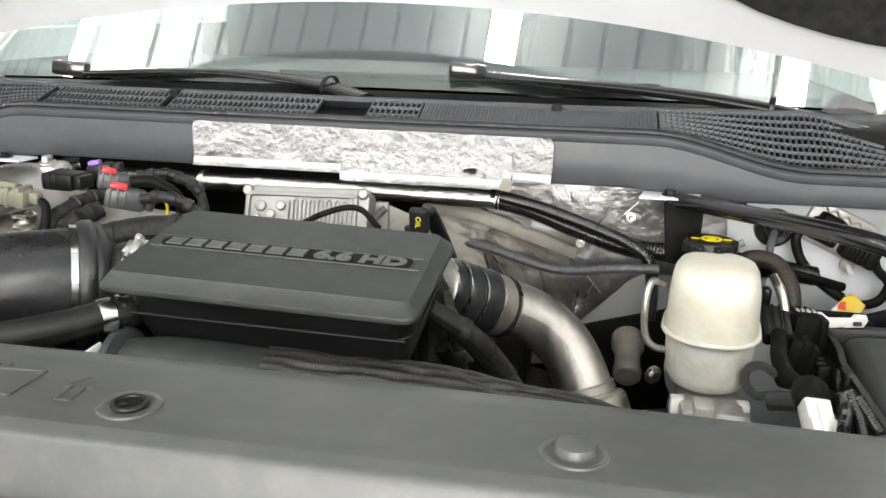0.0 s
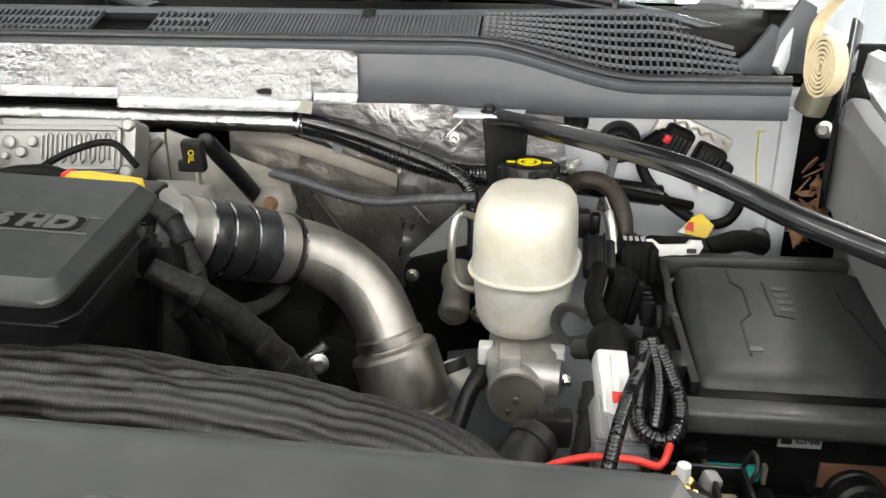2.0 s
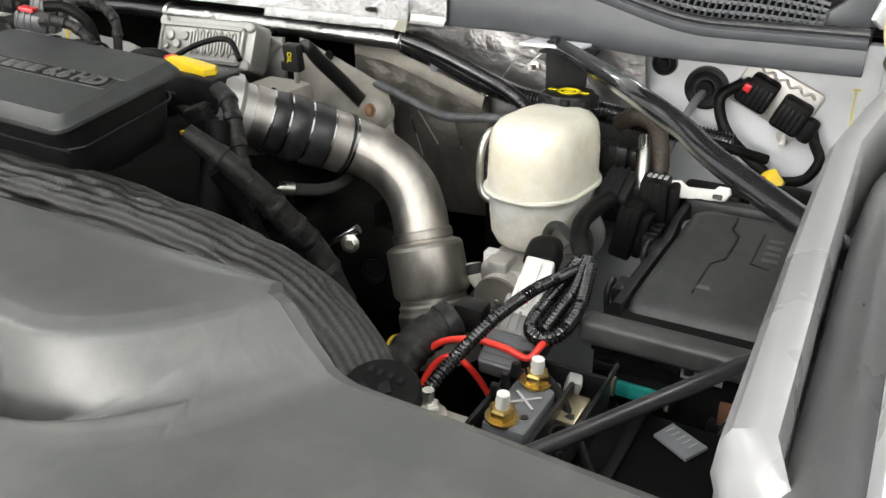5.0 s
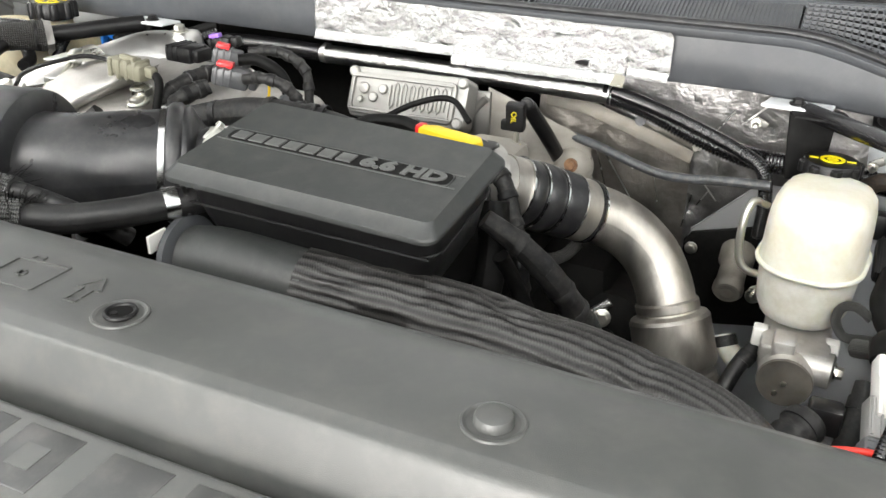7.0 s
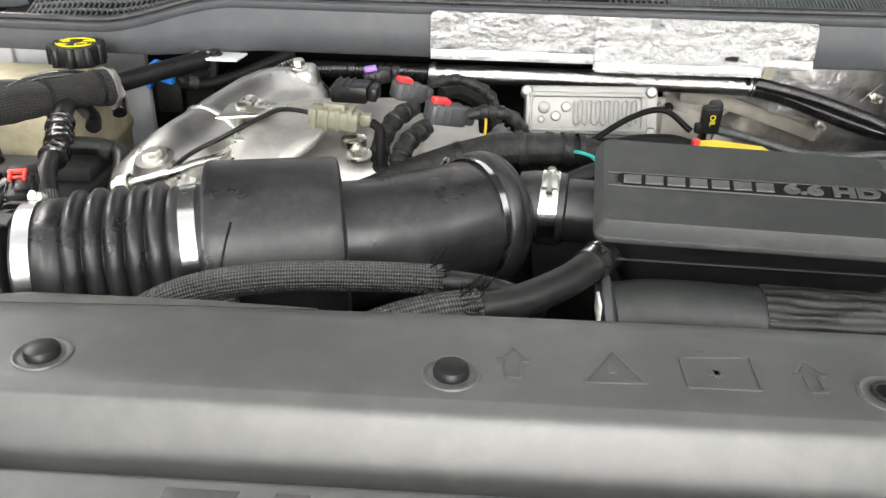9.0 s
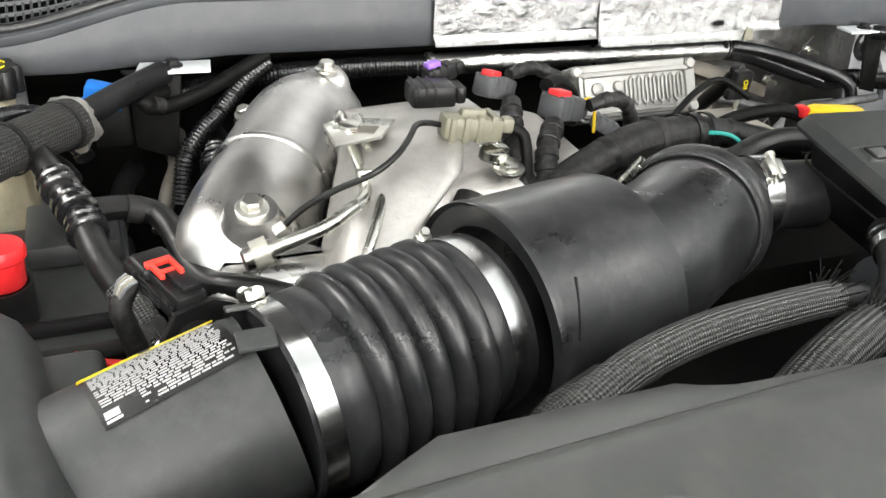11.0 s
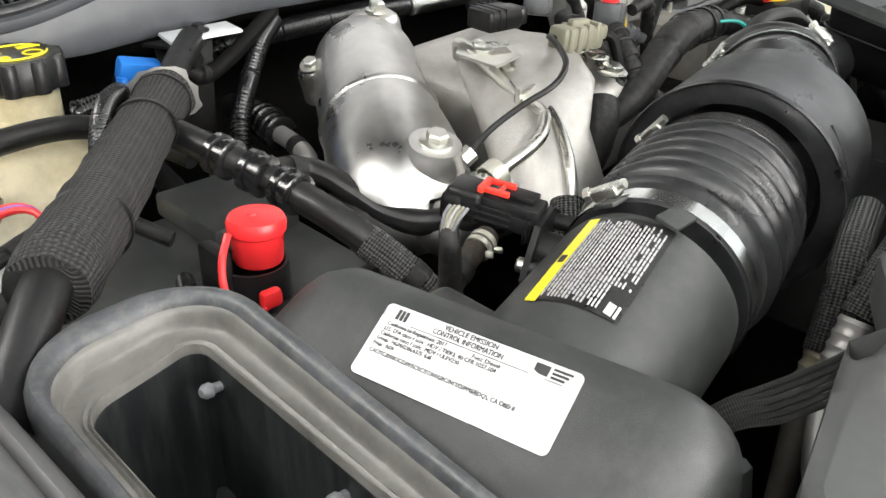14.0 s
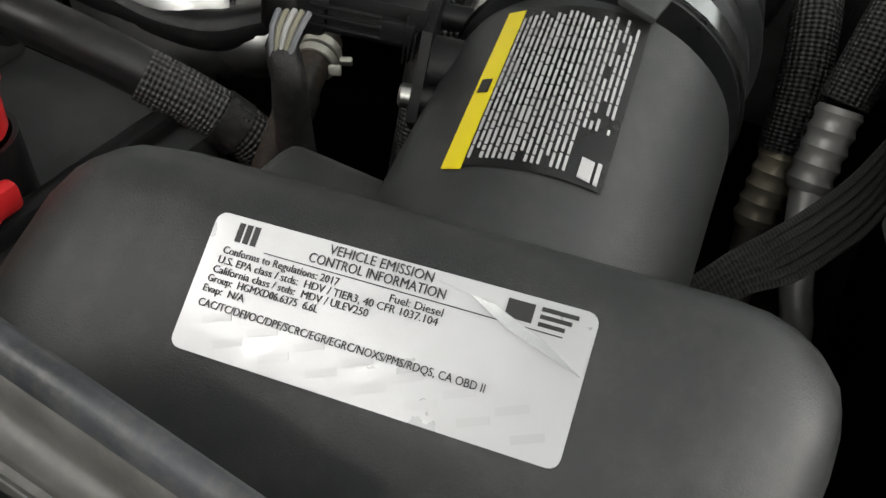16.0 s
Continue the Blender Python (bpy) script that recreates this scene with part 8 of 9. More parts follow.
clamp_band((-0.004, 0.222, 1.226), (0.6, 0.8, 0.02), 0.0133, 0.004, fh2, "bright steel spring clamp", None)
fray = Shape()
for i in range(90):
    a = random.uniform(0, 2 * math.pi)
    b = Vector((-0.104, 0.137, 1.2235)) + Vector((random.uniform(-0.008, 0.01), 0, 0))
    out = Vector((random.uniform(0.1, 0.9), math.cos(a) * random.uniform(0.4, 1), math.sin(a) * random.uniform(0.4, 1))).normalized()
    st = b + Vector((0, math.cos(a), math.sin(a))) * 0.0145
    fray.join(bar(st, st + out * random.uniform(0.006, 0.018), 0.0003, 0.0003))
part("frayed_sleeve_end", fray, dull_black, fh2, "frayed sleeve strands")
fray = Shape()
for i in range(60):
    a = random.uniform(0, 2 * math.pi)
    st = Vector((-0.130 + random.uniform(-0.006, 0.006), 0.154, 1.238)) + Vector((0, math.cos(a), math.sin(a))) * 0.0115
    out = Vector((random.uniform(0.2, 1), math.cos(a) * 0.5, math.sin(a) * 0.5)).normalized()
    fray.join(bar(st, st + out * random.uniform(0.006, 0.018), 0.0003, 0.0003))
part("frayed_sleeve_end", fray, dull_black, fh, "frayed sleeve strands")

# crimped cooler lines at the front of the filter box
def cooler_line(p, ax, sleeve, line, metal, label):
    ob = thing("cooler_line", label, "hose", (p[0], p[1], p[2] - 0.1), "transmission cooler lines")
    crimp = [(-0.022, 0.0085)]
    for i in range(5):
        crimp += [(-0.020 + 0.008 * i, 0.0098), (-0.017 + 0.008 * i, 0.0110), (-0.014 + 0.008 * i, 0.0098)]
    part("crimp", lathe(crimp, p, ax, 18), metal, ob, "crimped metal ferrule")
    if sleeve:
        part("sleeve", tube(sleeve, 0.0122, 20), loom_braid, ob)
    part("line", tube(line, 0.0074 if metal is crimp_metal else 0.0088, 16), crimp_metal if metal is crimp_metal else dirty_metal, ob, "dull metal line")


cooler_line((-0.378, 0.121, 1.160), (0.5, 0, 0.85), None, [(-0.388, 0.121, 1.142), (-0.405, 0.116, 1.132), (-0.424, 0.107, 1.112), (-0.432, 0.098, 1.085), (-0.435, 0.092, 1.0)], crimp_metal, "silver crimped cooler line")
cooler_line((-0.368, 0.138, 1.122), (0.45, 0, 0.9), [(-0.360, 0.138, 1.138), (-0.342, 0.142, 1.170), (-0.318, 0.150, 1.195), (-0.28, 0.16, 1.205)], [(-0.377, 0.137, 1.104), (-0.385, 0.133, 1.07), (-0.39, 0.13, 0.99)], tan_crimp, "brass-toned crimped cooler line in braided sleeving")
lw = thing("braided_loom", "flat braided black loom crossing to the cover", "wiring loom", (-0.46, 0.08, 1.15))
for i in range(6):
    o = (i - 2.5) * 0.0036
    part("cord", tube([(-0.530, 0.165 + o * 0.4, 1.138 + o * 0.5), (-0.508 + 0.1 * o, 0.147 + o * 0.4, 1.153 + o * 0.6), (-0.491 + 0.2 * o, 0.132 + o * 0.5, 1.167 + o * 0.6), (-0.479 + 0.3 * o, 0.120 + o * 0.7, 1.173 + o * 0.65), (-0.465 + 0.3 * o, 0.111 + o * 0.7, 1.178 + o * 0.7), (-0.443 + 0.3 * o, 0.101 + o * 0.7, 1.183 + o * 0.7), (-0.414 + 0.3 * o, 0.094 + o * 0.6, 1.188 + o * 0.65)], 0.0018, 10, 0.004, wobble=0.06, seed=i + 2), fine_braid, lw)
part("wrap", tube([(-0.420, 0.0945, 1.187), (-0.404, 0.091, 1.191), (-0.385, 0.087, 1.195)], [0.0075, 0.0095, 0.0105], 18), rubber, lw)

# ---- battery corner on the left ----
lb = thing("battery", "black battery tray and cover beside the coolant tank", "battery", (-0.62, 0.44, 0.9))
part("case", block(-0.80, -0.52, 0.345, 0.545, 0.9, 1.150, 0.008), dull_black, lb)
part("lid", block(-0.795, -0.525, 0.350, 0.540, 1.150, 1.166, 0.004), lid_plastic, lb)
part("lid_rib", block(-0.79, -0.53, 0.362, 0.372, 1.166, 1.176, 0.003), black_plastic, lb)
part("lid_box", block(-0.60, -0.53, 0.46, 0.545, 1.166, 1.185, 0.004), lid_plastic, lb)
part("white_mark", block(-0.647, -0.622, 0.3485, 0.3495, 1.155, 1.164, 0), print_white, lb)
rc = thing("red_terminal_cap", "red plastic battery terminal cap on a strap", "terminal cap", (-0.612, 0.392, 1.166))
part("cap", lathe([(0, 0.0145), (0.002, 0.0155), (0.019, 0.0158), (0.021, 0.0178), (0.026, 0.0182), (0.0295, 0.0165), (0.031, 0.010), (0.0315, 0.0)], (-0.609, 0.392, 1.196), (0.03, 0, 1), 36), red_plastic, rc)
part("nib", lathe([(0, 0.0035), (0.002, 0.003)], (-0.611, 0.392, 1.2265), (0, 0, 1), 12), red_plastic, rc)
part("strap", tube([(-0.630, 0.388, 1.222), (-0.640, 0.380, 1.212), (-0.645, 0.372, 1.198), (-0.642, 0.366, 1.184), (-0.632, 0.362, 1.178), (-0.618, 0.366, 1.182)], 0.0024, 10, flat=0.7), red_plastic, rc, "thin red strap")
part("strap_end", block(-0.626, -0.612, 0.362, 0.370, 1.178, 1.190, 0.003), red_plastic, rc)
part("holder", lathe([(0, 0.020), (0.03, 0.020), (0.03, 0.022), (0, 0.022)], (-0.612, 0.394, 1.166), (0, 0, 1), 28, False), black_plastic, rc)
part("holder_arm", block(-0.640, -0.630, 0.385, 0.41, 1.166, 1.212, 0.003), black_plastic, rc)
part("red_tape", tube([(-0.57, 0.345, 1.160), (-0.555, 0.335, 1.158), (-0.535, 0.33, 1.155)], 0.004, 8), red_plastic, thing("red_cable", "red cable beside the filter box", "cable", (-0.55, 0.335, 1.15)))
ct = thing("coolant_tank", "cream translucent coolant tank with a black ribbed cap", "coolant tank", (-0.70, 0.68, 1.0))
part("tank", ring_loft([[(-0.715 + x, 0.672 + y, z) for x, y in rounded(w, d, 0.04, 6)] for z, w, d in ((1.02, 0.20, 0.17), (1.03, 0.22, 0.19), (1.13, 0.23, 0.20), (1.135, 0.235, 0.205), (1.142, 0.235, 0.205), (1.147, 0.23, 0.20), (1.195, 0.225, 0.195), (1.212, 0.205, 0.175), (1.218, 0.17, 0.14))]), tank_cream, ct, "", 60)
part("neck", lathe([(0, 0.027), (0.03, 0.027)], (-0.631, 0.681, 1.212), (0, 0, 1), 28), tank_cream, ct)
capo = part("cap", lathe([(0, 0.030), (0.003, 0.0325), (0.022, 0.0325), (0.026, 0.030), (0.0265, 0.0)], (-0.631, 0.681, 1.2385), (0, 0, 1), 44), black_plastic, ct, "black cap with yellow warning marks")
for i in range(9):
    a = i * math.pi / 4.5
    part("grip_rib", lathe([(0.001, 0.0068), (0.022, 0.0068), (0.0255, 0.005)], (-0.631 + 0.0300 * math.cos(a), 0.681 + 0.0300 * math.sin(a), 1.2385), (0, 0, 1), 12), black_plastic, capo)
ym = tube([(-0.631 + 0.024 * math.cos(radians(a)), 0.681 + 0.0215 * math.sin(radians(a)), 1.2652) for a in range(20, 165, 12)], 0.0008, 6).join(tube([(-0.631 + 0.024 * math.cos(radians(a)), 0.681 + 0.0215 * math.sin(radians(a)), 1.2652) for a in range(200, 345, 12)], 0.0008, 6))
ym.join(lathe([(0, 0.008), (0.0007, 0.008), (0.0007, 0.006), (0, 0.006)], (-0.620, 0.672, 1.2652), (0, 0, 1), 20, False), prism([(-0.006, -0.004), (0.006, -0.004), (0, 0.006)], 0.0008, pose(-0.645, 0.688, 1.2648), 0), block(-0.625, -0.611, 0.689, 0.695, 1.2648, 1.2656, 0), block(-0.650, -0.638, 0.667, 0.674, 1.2648, 1.2656, 0))
part("yellow_mark", ym, yellow_print, capo, "yellow printed warning signs")

# left brace in its textile sleeve
lbz = brace_set(-1, [(-0.470, 0.702, 1.243), (-0.510, 0.655, 1.240), (-0.560, 0.590, 1.237), (-0.640, 0.485, 1.243), (-0.705, 0.400, 1.249), (-0.748, 0.345, 1.250), (-0.790, 0.300, 1.222)], "gloss black tubular brace in a textile sleeve")
part("textile_sleeve", tube([(-0.556, 0.594, 1.236), (-0.580, 0.563, 1.238), (-0.640, 0.485, 1.241), (-0.700, 0.405, 1.247), (-0.733, 0.364, 1.250), (-0.745, 0.349, 1.249)], [0.0225, 0.0195, 0.0205, 0.0210, 0.0215, 0.0195], 30, 0.006, wobble=0.09), cloth_wrap, lbz, "black textile sleeve with a cut end")
for p, q in (((-0.565, 0.582, 1.237), (-0.6, -0.8, 0)), ((-0.604, 0.532, 1.239), (-0.6, -0.8, 0)), ((-0.70, 0.405, 1.245), (-0.56, -0.82, 0))):
    part("tie", lathe([(-0.002, 0.0210), (-0.002, 0.0222), (0.002, 0.0222), (0.002, 0.0210)], p, q, 28, False), black_plastic, lbz)
part("cut_wadding", tube([(-0.551, 0.600, 1.236), (-0.557, 0.592, 1.236)], [0.020, 0.0255], 22, 0.002, wobble=0.35), rough_alu, lbz, "frayed grey lining at the cut end")

blu = thing("blue_clip", "blue plastic plug clip by the brace mount", "plug", (-0.525, 0.70, 1.215))
part("clip", block(-0.545, -0.508, 0.688, 0.708, 1.214, 1.236, 0.004, 2, (10, 12, -12)), blue_plastic, blu)
part("tab", block(-0.548, -0.542, 0.686, 0.70, 1.205, 1.225, 0.002), blue_plastic, blu)
part("base", block(-0.54, -0.505, 0.695, 0.73, 1.17, 1.216, 0.004), dull_black, blu)


def hose(pts, r, label, material=None, joints=(), n=18, group="left side hoses"):
    ob = thing("coolant_hose", label, "hose", pts[0], group)
    part("hose", tube(pts, r, n), material or hose_rubber, ob)
    for p, q, rr in joints:
        part("quick_joint", lathe([(-0.010, rr), (-0.008, rr + 0.003), (-0.003, rr + 0.003), (-0.002, rr + 0.001), (0.003, rr + 0.001), (0.004, rr + 0.003), (0.008, rr + 0.003), (0.010, rr)], p, q, 22), gloss_black, ob)
    if not joints and n > 8:
        a, b = Vector(pts[1]), Vector(pts[2])
        part("tape_band", lathe([(-0.006, r), (-0.006, r + 0.0012), (0.006, r + 0.0012), (0.006, r)], a.lerp(b, 0.5), b - a, 20, False), cloth_tape, ob)
    return ob


hose([(-0.590, 0.560, 1.230), (-0.583, 0.535, 1.230), (-0.568, 0.484, 1.221), (-0.556, 0.455, 1.212), (-0.551, 0.420, 1.207), (-0.545, 0.395, 1.200), (-0.533, 0.372, 1.185)], 0.0108, "black quick-fit hose from the brace to the radiator", None, (((-0.570, 0.490, 1.222), (0.25, -1, -0.15), 0.0120), ((-0.560, 0.464, 1.215), (0.3, -1, -0.2), 0.0125), ((-0.553, 0.436, 1.209), (0.1, -1, -0.1), 0.0120)))
hose([(-0.536, 0.378, 1.188), (-0.526, 0.360, 1.175), (-0.514, 0.340, 1.155), (-0.50, 0.325, 1.12), (-0.49, 0.315, 1.08)], 0.0118, "braided sleeve over the radiator hose", loom_braid)
hose([(-0.556, 0.462, 1.210), (-0.530, 0.482, 1.202), (-0.506, 0.484, 1.195), (-0.495, 0.468, 1.190), (-0.489, 0.443, 1.183), (-0.484, 0.418, 1.176), (-0.474, 0.394, 1.174), (-0.462, 0.377, 1.178), (-0.443, 0.366, 1.178), (-0.42, 0.362, 1.170)], 0.0100, "black bent hose to the intake elbow")
hose([(-0.420, 0.730, 1.160), (-0.424, 0.690, 1.166), (-0.430, 0.650, 1.167), (-0.434, 0.626, 1.165)], 0.0130, "black hose below the brace mount", None, (((-0.429, 0.655, 1.167), (-0.1, -1, 0), 0.0140), ((-0.433, 0.632, 1.165), (-0.1, -1, 0), 0.0135)))
hose([(-0.434, 0.630, 1.165), (-0.438, 0.600, 1.165), (-0.443, 0.575, 1.163), (-0.448, 0.560, 1.155), (-0.452, 0.55, 1.12)], 0.0085, "dull grey pipe below the brace mount", rough_alu)
hose([(-0.455, 0.775, 1.150), (-0.463, 0.740, 1.150), (-0.466, 0.700, 1.142), (-0.478, 0.668, 1.130), (-0.493, 0.635, 1.100)], 0.0085, "tan stained pipe behind the hoses", dirty_metal)
hose([(-0.505, 0.760, 1.120), (-0.520, 0.700, 1.125), (-0.530, 0.640, 1.120), (-0.540, 0.600, 1.10)], 0.011, "black ribbed hose low by the firewall", hose_rubber)
hose([(-0.84, 0.555, 1.222), (-0.76, 0.568, 1.228), (-0.68, 0.590, 1.232), (-0.62, 0.596, 1.226), (-0.575, 0.575, 1.206), (-0.562, 0.55, 1.20)], 0.0090, "black hose running past the coolant tank")
hose([(-0.80, 0.46, 1.180), (-0.74, 0.485, 1.196), (-0.69, 0.50, 1.205), (-0.66, 0.495, 1.206), (-0.63, 0.46, 1.19)], 0.0055, "thin black hose over the battery")
hose([(-0.470, 0.700, 1.225), (-0.492, 0.665, 1.224), (-0.47, 0.68, 1.215), (-0.43, 0.70, 1.222), (-0.39, 0.72, 1.236), (-0.36, 0.735, 1.246)], 0.0075, "black loom over the brace mount", dull_black)
conduit("corrugated_conduit", [(-0.60, 0.665, 1.215), (-0.575, 0.645, 1.222), (-0.56, 0.62, 1.215), (-0.55, 0.60, 1.20)], 0.008, "black corrugated conduit by the coolant cap")
conduit("corrugated_conduit", [(-0.600, 0.650, 1.218), (-0.583, 0.620, 1.236), (-0.597, 0.585, 1.250), (-0.618, 0.556, 1.254), (-0.636, 0.528, 1.250), (-0.648, 0.508, 1.238)], 0.0066, "slim black conduit beside the textile sleeve", 0.0036, 0.0014)
conduit("corrugated_conduit", [(-0.36, 0.735, 1.236), (-0.39, 0.715, 1.222), (-0.42, 0.690, 1.20), (-0.44, 0.670, 1.19), (-0.46, 0.65, 1.17), (-0.47, 0.63, 1.13)], 0.009, "black corrugated conduit below the cowl")
conduit("corrugated_conduit", [(-0.82, 0.545, 1.190), (-0.77, 0.56, 1.206), (-0.73, 0.555, 1.212), (-0.705, 0.54, 1.206)], 0.0095, "black corrugated conduit over the battery tray")
conduit("corrugated_conduit", [(-0.640, 0.430, 1.176), (-0.650, 0.410, 1.180), (-0.668, 0.395, 1.178), (-0.68, 0.40, 1.172)], 0.0055, "small black conduit loop on the battery", 0.003, 0.001)
for p, t, lab, m in (((-0.745, 0.525, 1.194), (0, 0, 25), "white wiring plug on the battery tray", white_plastic), ((-0.735, 0.497, 1.184), (0, 0, 20), "pale blue and white wiring plug", white_plastic), ((-0.775, 0.480, 1.178), (0, 0, 20), "black plug housing on the battery tray", black_plastic)):
    wp = plug(p, t, lab, m, None, (0.034, 0.018, 0.016))
    if m == white_plastic:
        part("blue_collar", block(0.013, 0.019, -0.010, 0.010, -0.009, 0.009, 0.002).moved(pose(*p, *t)), blue_plastic, wp)
        part("cream_insert", block(-0.017, -0.004, -0.0095, 0.0095, 0.006, 0.009, 0.001).moved(pose(*p, *t)), tank_cream, wp)
fhx = thing("inline_fuse_holder", "black fuse holder box with a white dot on the battery tray", "fuse holder", (-0.765, 0.47, 1.17))
part("box", block(-0.026, 0.026, -0.040, 0.030, -0.014, 0.012, 0.003).moved(pose(-0.768, 0.462, 1.182, 0, 0, 20)), black_plastic, fhx)
for q in (-0.026, -0.010, 0.012):
    part("slot", block(-0.022, 0.012, q - 0.0015, q + 0.0015, 0.0115, 0.0135, 0.0005).moved(pose(-0.768, 0.462, 1.182, 0, 0, 20)), dull_black, fhx)
part("white_dot", lathe([(0, 0.004), (0.0008, 0.004)], pose(-0.768, 0.462, 1.182, 0, 0, 20) @ Vector((0.012, 0.004, 0.012)), (0, 0, 1), 14), print_white, fhx)
for i, (c, mt) in enumerate((("red", red_plastic), ("purple", purple_plastic), ("red", orange_red))):
    hose([(-0.728, 0.525 + 0.004 * i, 1.196), (-0.708, 0.530 + 0.004 * i, 1.208), (-0.692, 0.515 + 0.003 * i, 1.210), (-0.690, 0.49 + 0.003 * i, 1.196)], 0.0024, "%s wire by the white plugs" % c, mt, (), 8, "loose wires")
hose([(-0.450, 0.30, 1.09), (-0.435, 0.30, 1.14), (-0.415, 0.305, 1.168), (-0.395, 0.322, 1.19)], 0.013, "braided hose under the bellows", loom_braid)
stub = hose([(-0.540, 0.318, 1.150), (-0.505, 0.330, 1.162), (-0.480, 0.338, 1.169), (-0.452, 0.346, 1.174)], 0.0085, "black hose stub with a pale spring clip", stained_rubber, (), 18)
for k in (0, 1):
    part("spring_clip", lathe([(-0.0022, 0.0088), (-0.0022, 0.0102), (0.0022, 0.0102), (0.0022, 0.0088)], (-0.466 + 0.0062 * k, 0.342 + 0.0018 * k, 1.1712 + 0.0012 * k), (0.92, 0.27, 0.2), 20, False), clip_pale, stub, "pale plated spring clip")
for k in (0, 1):
    part("clip_ear", block(-0.469 + 0.009 * k, -0.466 + 0.009 * k, 0.327, 0.333, 1.1690, 1.1740, 0.0008, 2, (0, 20 - 50 * k, 30)), clip_pale, stub)
hose([(-0.305, 0.40, 1.12), (-0.290, 0.385, 1.17), (-0.275, 0.385, 1.20), (-0.262, 0.395, 1.215)], 0.016, "thick black taped loom behind the resonator", cloth_tape)

# ---- wiring in front of the brake tank ----
wc = thing("large_wiring_plug", "white lever plug in a grey carrier", "plug", (0.573, 0.36, 1.05))
WM = plane_frame((0.5795, 0.3740, 1.1090), (0.98, 0.15, -0.12), (-0.005, 0.087, 0.050)) @ Matrix.Scale(0.80, 4)
part("white_shell", block(-0.016, 0.016, -0.035, 0.040, -0.012, 0.012, 0.004).moved(WM), white_plastic, wc)
part("white_rib", block(-0.004, 0.004, -0.030, 0.030, 0.011, 0.016, 0.002).moved(WM), white_plastic, wc)
part("white_rib", block(-0.0155, -0.011, -0.034, 0.010, 0.010, 0.015, 0.002).moved(WM), white_plastic, wc)
part("white_rib", block(0.011, 0.0155, -0.034, 0.010, 0.010, 0.015, 0.002).moved(WM), white_plastic, wc)
part("red_mark", block(-0.006, 0.004, -0.024, -0.012, 0.0145, 0.0172, 0.001).moved(WM), orange_red, wc)
part("grey_carrier", block(-0.022, 0.022, -0.058, -0.012, -0.016, 0.009, 0.003).moved(WM), carrier_grey, wc)
for i in range(5):
    part("carrier_rib", block(-0.020 + 0.009 * i, -0.017 + 0.009 * i, -0.056, -0.014, 0.008, 0.0115, 0.0008).moved(WM), carrier_grey, wc)
    part("lower_rib", block(-0.023, 0.023, -0.096 + 0.008 * i, -0.0935 + 0.008 * i, 0.009, 0.0115, 0.0008).moved(WM), grey_plastic, wc)
part("lower_plug", block(-0.026, 0.026, -0.100, -0.058, -0.018, 0.010, 0.005).moved(WM), grey_plastic, wc)
part("boot", tube([WM @ Vector((0, 0.036, 0)), WM @ Vector((0, 0.055, -0.002)), WM @ Vector((0.006, 0.07, -0.01))], [0.016, 0.017, 0.010], 20), dull_black, wc)
conduit("corrugated_conduit", [(0.545, 0.190, 1.030), (0.552, 0.212, 1.066), (0.562, 0.240, 1.094), (0.577, 0.300, 1.116), (0.591, 0.350, 1.1245), (0.602, 0.383, 1.1245), (0.610, 0.415, 1.122)], 0.0048, "black corrugated conduit arching over the plug", 0.0036, 0.0015)
conduit("corrugated_conduit", [(0.606, 0.415, 1.127), (0.601, 0.380, 1.114), (0.596, 0.346, 1.104), (0.601, 0.326, 1.101), (0.614, 0.319, 1.101), (0.625, 0.332, 1.104), (0.628, 0.362, 1.113), (0.619, 0.410, 1.127)], 0.0054, "black corrugated conduit loop by the fuse box", 0.0036, 0.0014)
conduit("corrugated_conduit", [(0.613, 0.420, 1.128), (0.615, 0.385, 1.116), (0.612, 0.355, 1.107), (0.608, 0.335, 1.098)], 0.0054, "black corrugated conduit by the fuse box", 0.0036, 0.0014)
loom([(0.567, 0.505, 1.105), (0.552, 0.510, 1.112), (0.540, 0.515, 1.106), (0.537, 0.512, 1.092), (0.547, 0.505, 1.080), (0.565, 0.500, 1.084), (0.582, 0.480, 1.095), (0.596, 0.455, 1.108)], 0.0048, "looped flat black wires by the brake tank", fine_braid, 14, 0)
loom([(0.580, 0.58, 1.122), (0.575, 0.55, 1.122), (0.571, 0.52, 1.116), (0.578, 0.495, 1.106), (0.592, 0.468, 1.108), (0.602, 0.44, 1.112)], 0.0088, "black taped loom by the brake tank", dull_black, 16)
loom([(0.555, 0.470, 1.09), (0.575, 0.455, 1.098), (0.592, 0.43, 1.10), (0.60, 0.40, 1.10)], 0.009, "black ribbon wires by the brake tank", fine_braid, 16)
for p, t, lab, s in (((0.615, 0.622, 1.108), (0, 0, 8), "black relay box with pale print behind the fuse box", (0.030, 0.034, 0.06)), ((0.575, 0.600, 1.126), (25, 0, 0), "black plug beside the brake tank", (0.022, 0.05, 0.018)), ((0.556, 0.66, 1.14), (0, 0, 0), "small black plug behind the brake tank", (0.034, 0.02, 0.03)), ((0.60, 0.585, 1.09), (0, 10, 0), "black plug low beside the tank", (0.024, 0.03, 0.06))):
    plug(p, t, lab, black_plastic if s[2] < 0.06 else dull_black, None, s)
for i in range(4):
    part("relay_print", block(0.605 + 0.006 * i, 0.6085 + 0.006 * i, 0.619, 0.629, 1.1378, 1.1395, 0), print_grey, thing("relay_print", "pale printed bars on the relay top", "print", (0.61, 0.637, 1.132), "relay print"))
wh = thing("white_lever_plug", "white and black lever plug behind the fuse box", "plug", (0.66, 0.66, 1.09))
part("black_shell", block(0.634, 0.700, 0.648, 0.686, 1.085, 1.122, 0.006), dull_black, wh)
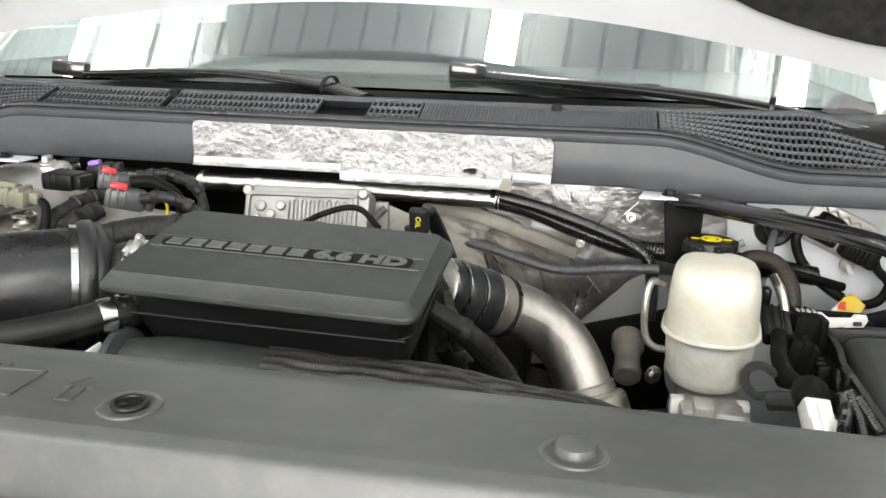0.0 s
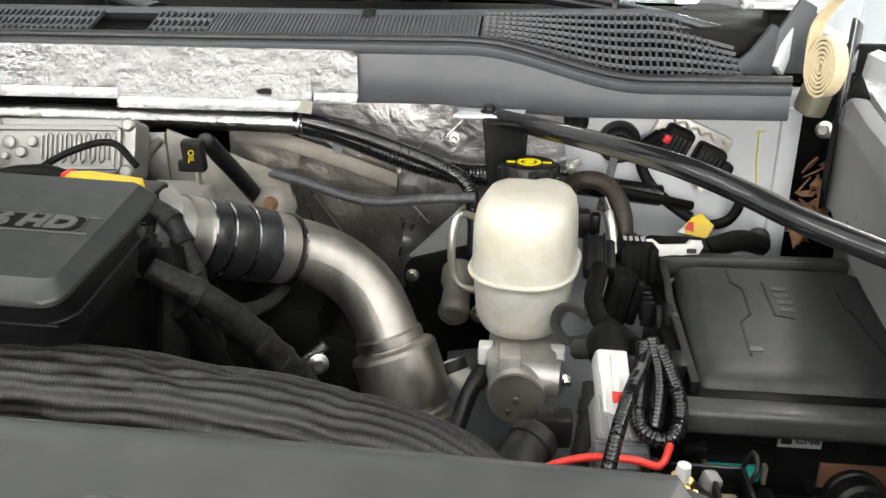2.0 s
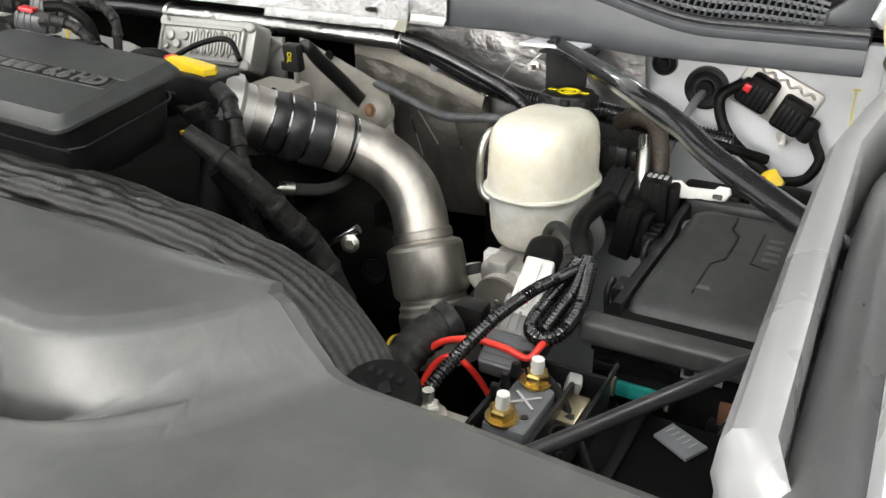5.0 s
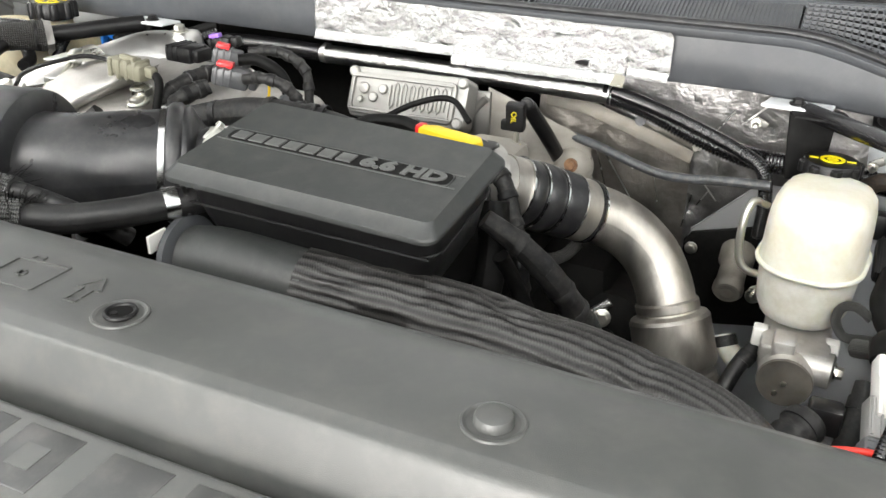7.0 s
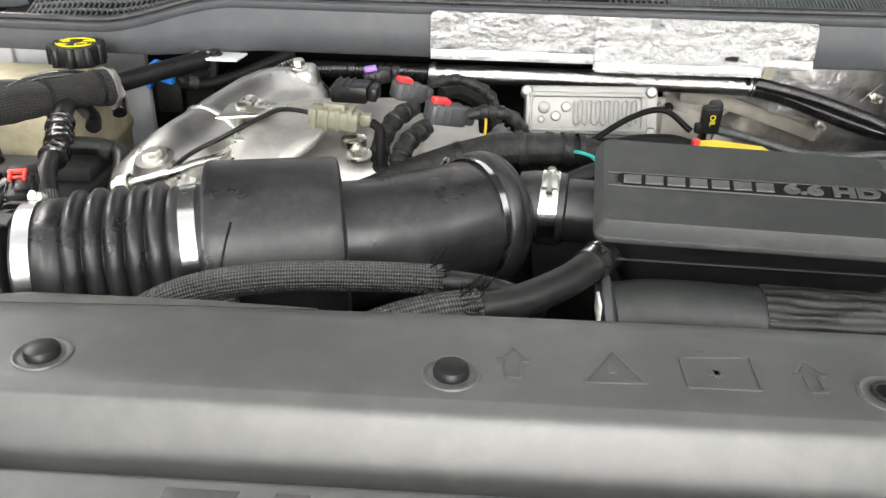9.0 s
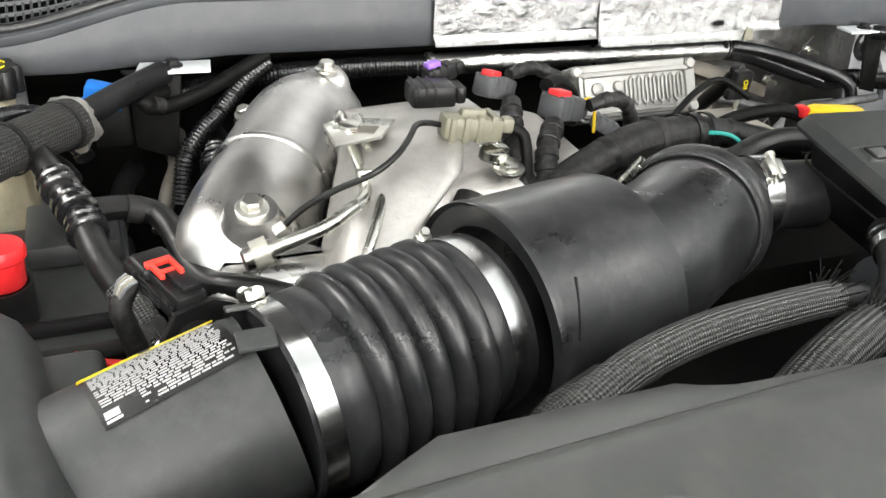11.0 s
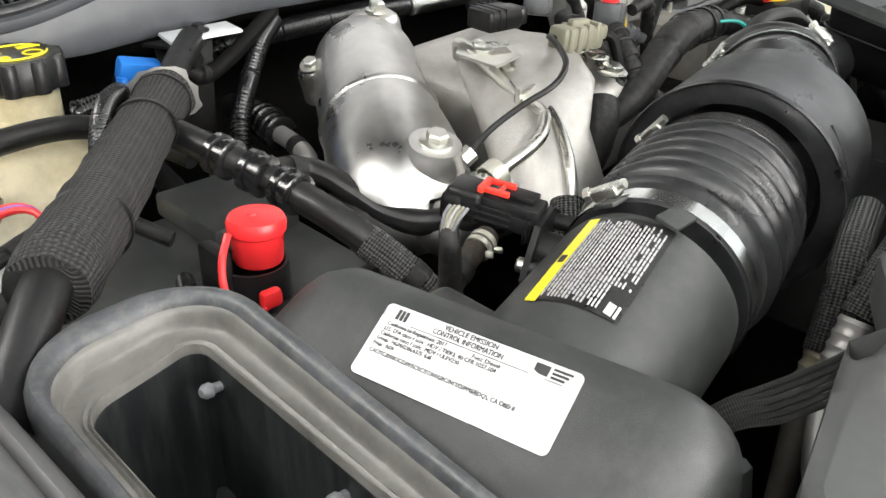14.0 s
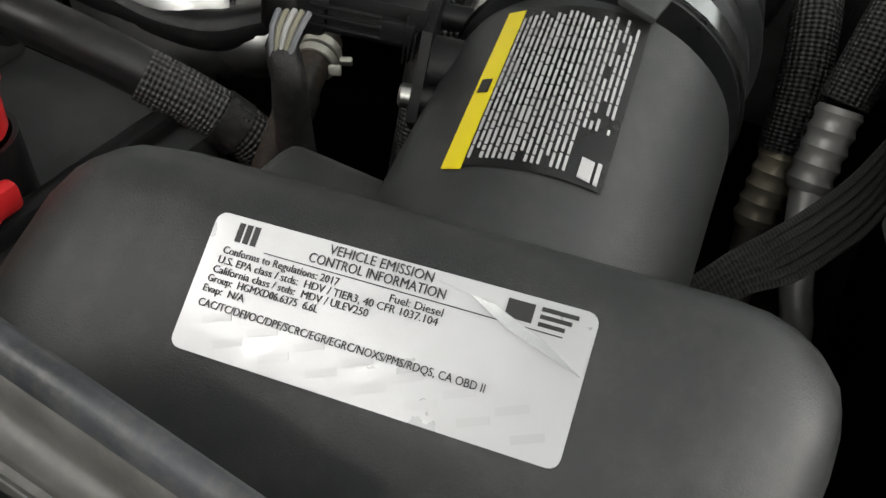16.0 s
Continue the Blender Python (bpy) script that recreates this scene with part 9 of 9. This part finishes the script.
part("white_lever", prism([(-0.032, -0.010), (0.028, -0.006), (0.033, 0.002), (0.031, 0.009), (0.020, 0.0095), (0.016, 0.005), (-0.012, 0.004), (-0.020, 0.010), (-0.032, 0.008)], 0.010, pose(0.656, 0.643, 1.122, 70, 0, 4), 0.002), white_plastic, wh, "white lever")
part("lever_slot", block(0.640, 0.664, 0.6315, 0.6345, 1.117, 1.121, 0.001, 1, (-20, 0, 4)), print_black, wh)
part("lever_slot", block(0.672, 0.682, 0.6325, 0.6355, 1.121, 1.126, 0.001, 1, (-20, 0, 4)), print_black, wh)
loom([(0.70, 0.68, 1.108), (0.74, 0.70, 1.112), (0.77, 0.72, 1.10)], 0.012, "black ribbed cable behind the fuse box", dull_black)
loom([(0.545, 0.70, 1.165), (0.565, 0.695, 1.178), (0.59, 0.685, 1.175), (0.605, 0.665, 1.155), (0.61, 0.65, 1.12)], 0.0100, "rusty-stained black hose behind the brake tank", stained_rubber)
loom([(0.585, 0.665, 1.165), (0.592, 0.645, 1.15), (0.598, 0.625, 1.12)], 0.006, "plated pipe behind the brake tank", zinc, 12, 0)
loom([(0.52, 0.735, 1.160), (0.58, 0.74, 1.155), (0.64, 0.76, 1.140), (0.70, 0.79, 1.12)], 0.006, "black cable along the firewall", dull_black, 12, 0)
rw = thing("red_battery_cable", "red battery cables looping to the fuse block", "cable", (0.57, 0.3, 1.08))
part("cable", tube([(0.497, 0.290, 1.005), (0.500, 0.300, 1.035), (0.510, 0.306, 1.060), (0.532, 0.305, 1.083), (0.563, 0.304, 1.094), (0.590, 0.302, 1.095), (0.609, 0.303, 1.091), (0.616, 0.312, 1.100), (0.618, 0.325, 1.098)], 0.0029, 12), orange_red, rw)
part("cable", tube([(0.512, 0.288, 1.005), (0.515, 0.295, 1.035), (0.524, 0.300, 1.058), (0.538, 0.301, 1.072), (0.552, 0.303, 1.070), (0.563, 0.312, 1.050), (0.572, 0.318, 1.030)], 0.0029, 12), orange_red, rw)
part("blue_sleeve", tube([(0.553, 0.178, 1.075), (0.558, 0.190, 1.085)], 0.004, 8), blue_plastic, rw)
nh = thing("radiator_hose", "ribbed black hose with a rubber end band", "hose", (0.5450, 0.2330, 1.0380))
part("hose", tube([(0.4850, 0.2530, 1.0130), (0.4930, 0.2780, 1.0460), (0.5050, 0.3090, 1.0720), (0.5230, 0.3410, 1.0840)], [0.0175, 0.0175, 0.017, 0.0165], 24, ridge=(0.012, 0.0012)), cloth_tape, nh)
part("end_band", lathe([(-0.004, 0.0172), (-0.004, 0.0186), (0.004, 0.0186), (0.004, 0.0172)], (0.5190, 0.3340, 1.0820), (0.5, 0.8, 0.3), 26, False), hose_rubber, nh, "black rubber band")
part("end_fitting", block(0.521, 0.549, 0.341, 0.363, 1.072, 1.098, 0.004), black_plastic, nh)
hose([(0.62, 0.30, 1.085), (0.645, 0.285, 1.075), (0.675, 0.25, 1.062), (0.71, 0.20, 1.058), (0.76, 0.13, 1.056)], 0.0045, "black ribbed wire over the battery", dull_black, (), 10, "loose wires")
hose([(0.455, 0.56, 0.99), (0.44, 0.555, 1.01), (0.435, 0.56, 1.02)], 0.012, "milky hose end under the accumulator", tank_lower)
hose([(0.44, 0.50, 0.96), (0.455, 0.53, 1.0), (0.47, 0.55, 1.02)], 0.009, "black hose below the brake cylinder")
hose([(0.56, 0.40, 1.0), (0.57, 0.43, 1.03), (0.575, 0.46, 1.06)], 0.013, "black taped loom below the white plug", cloth_tape)

# wiper arms
wiper([(0.035, 0.835, 1.334), (-0.03, 0.87, 1.346), (-0.11, 0.905, 1.352), (-0.25, 0.925, 1.358), (-0.46, 0.925, 1.350)], (-0.485, 0.925, 1.356), "gloss black wiper arm resting on the cowl")
wiper([(0.735, 0.875, 1.310), (0.60, 0.895, 1.338), (0.44, 0.91, 1.356), (0.24, 0.922, 1.366), (0.19, 0.925, 1.370)], (0.168, 0.925, 1.374), "gloss black wiper arm resting on the cowl")
solo("rubber_wiper_strip", tube([(0.45, 0.945, 1.358), (0.2, 0.935, 1.358), (-0.126, 0.925, 1.358)], 0.006, 10, 0.03), dull_black, "black wiper blade on the screen foot", "wiper blade")
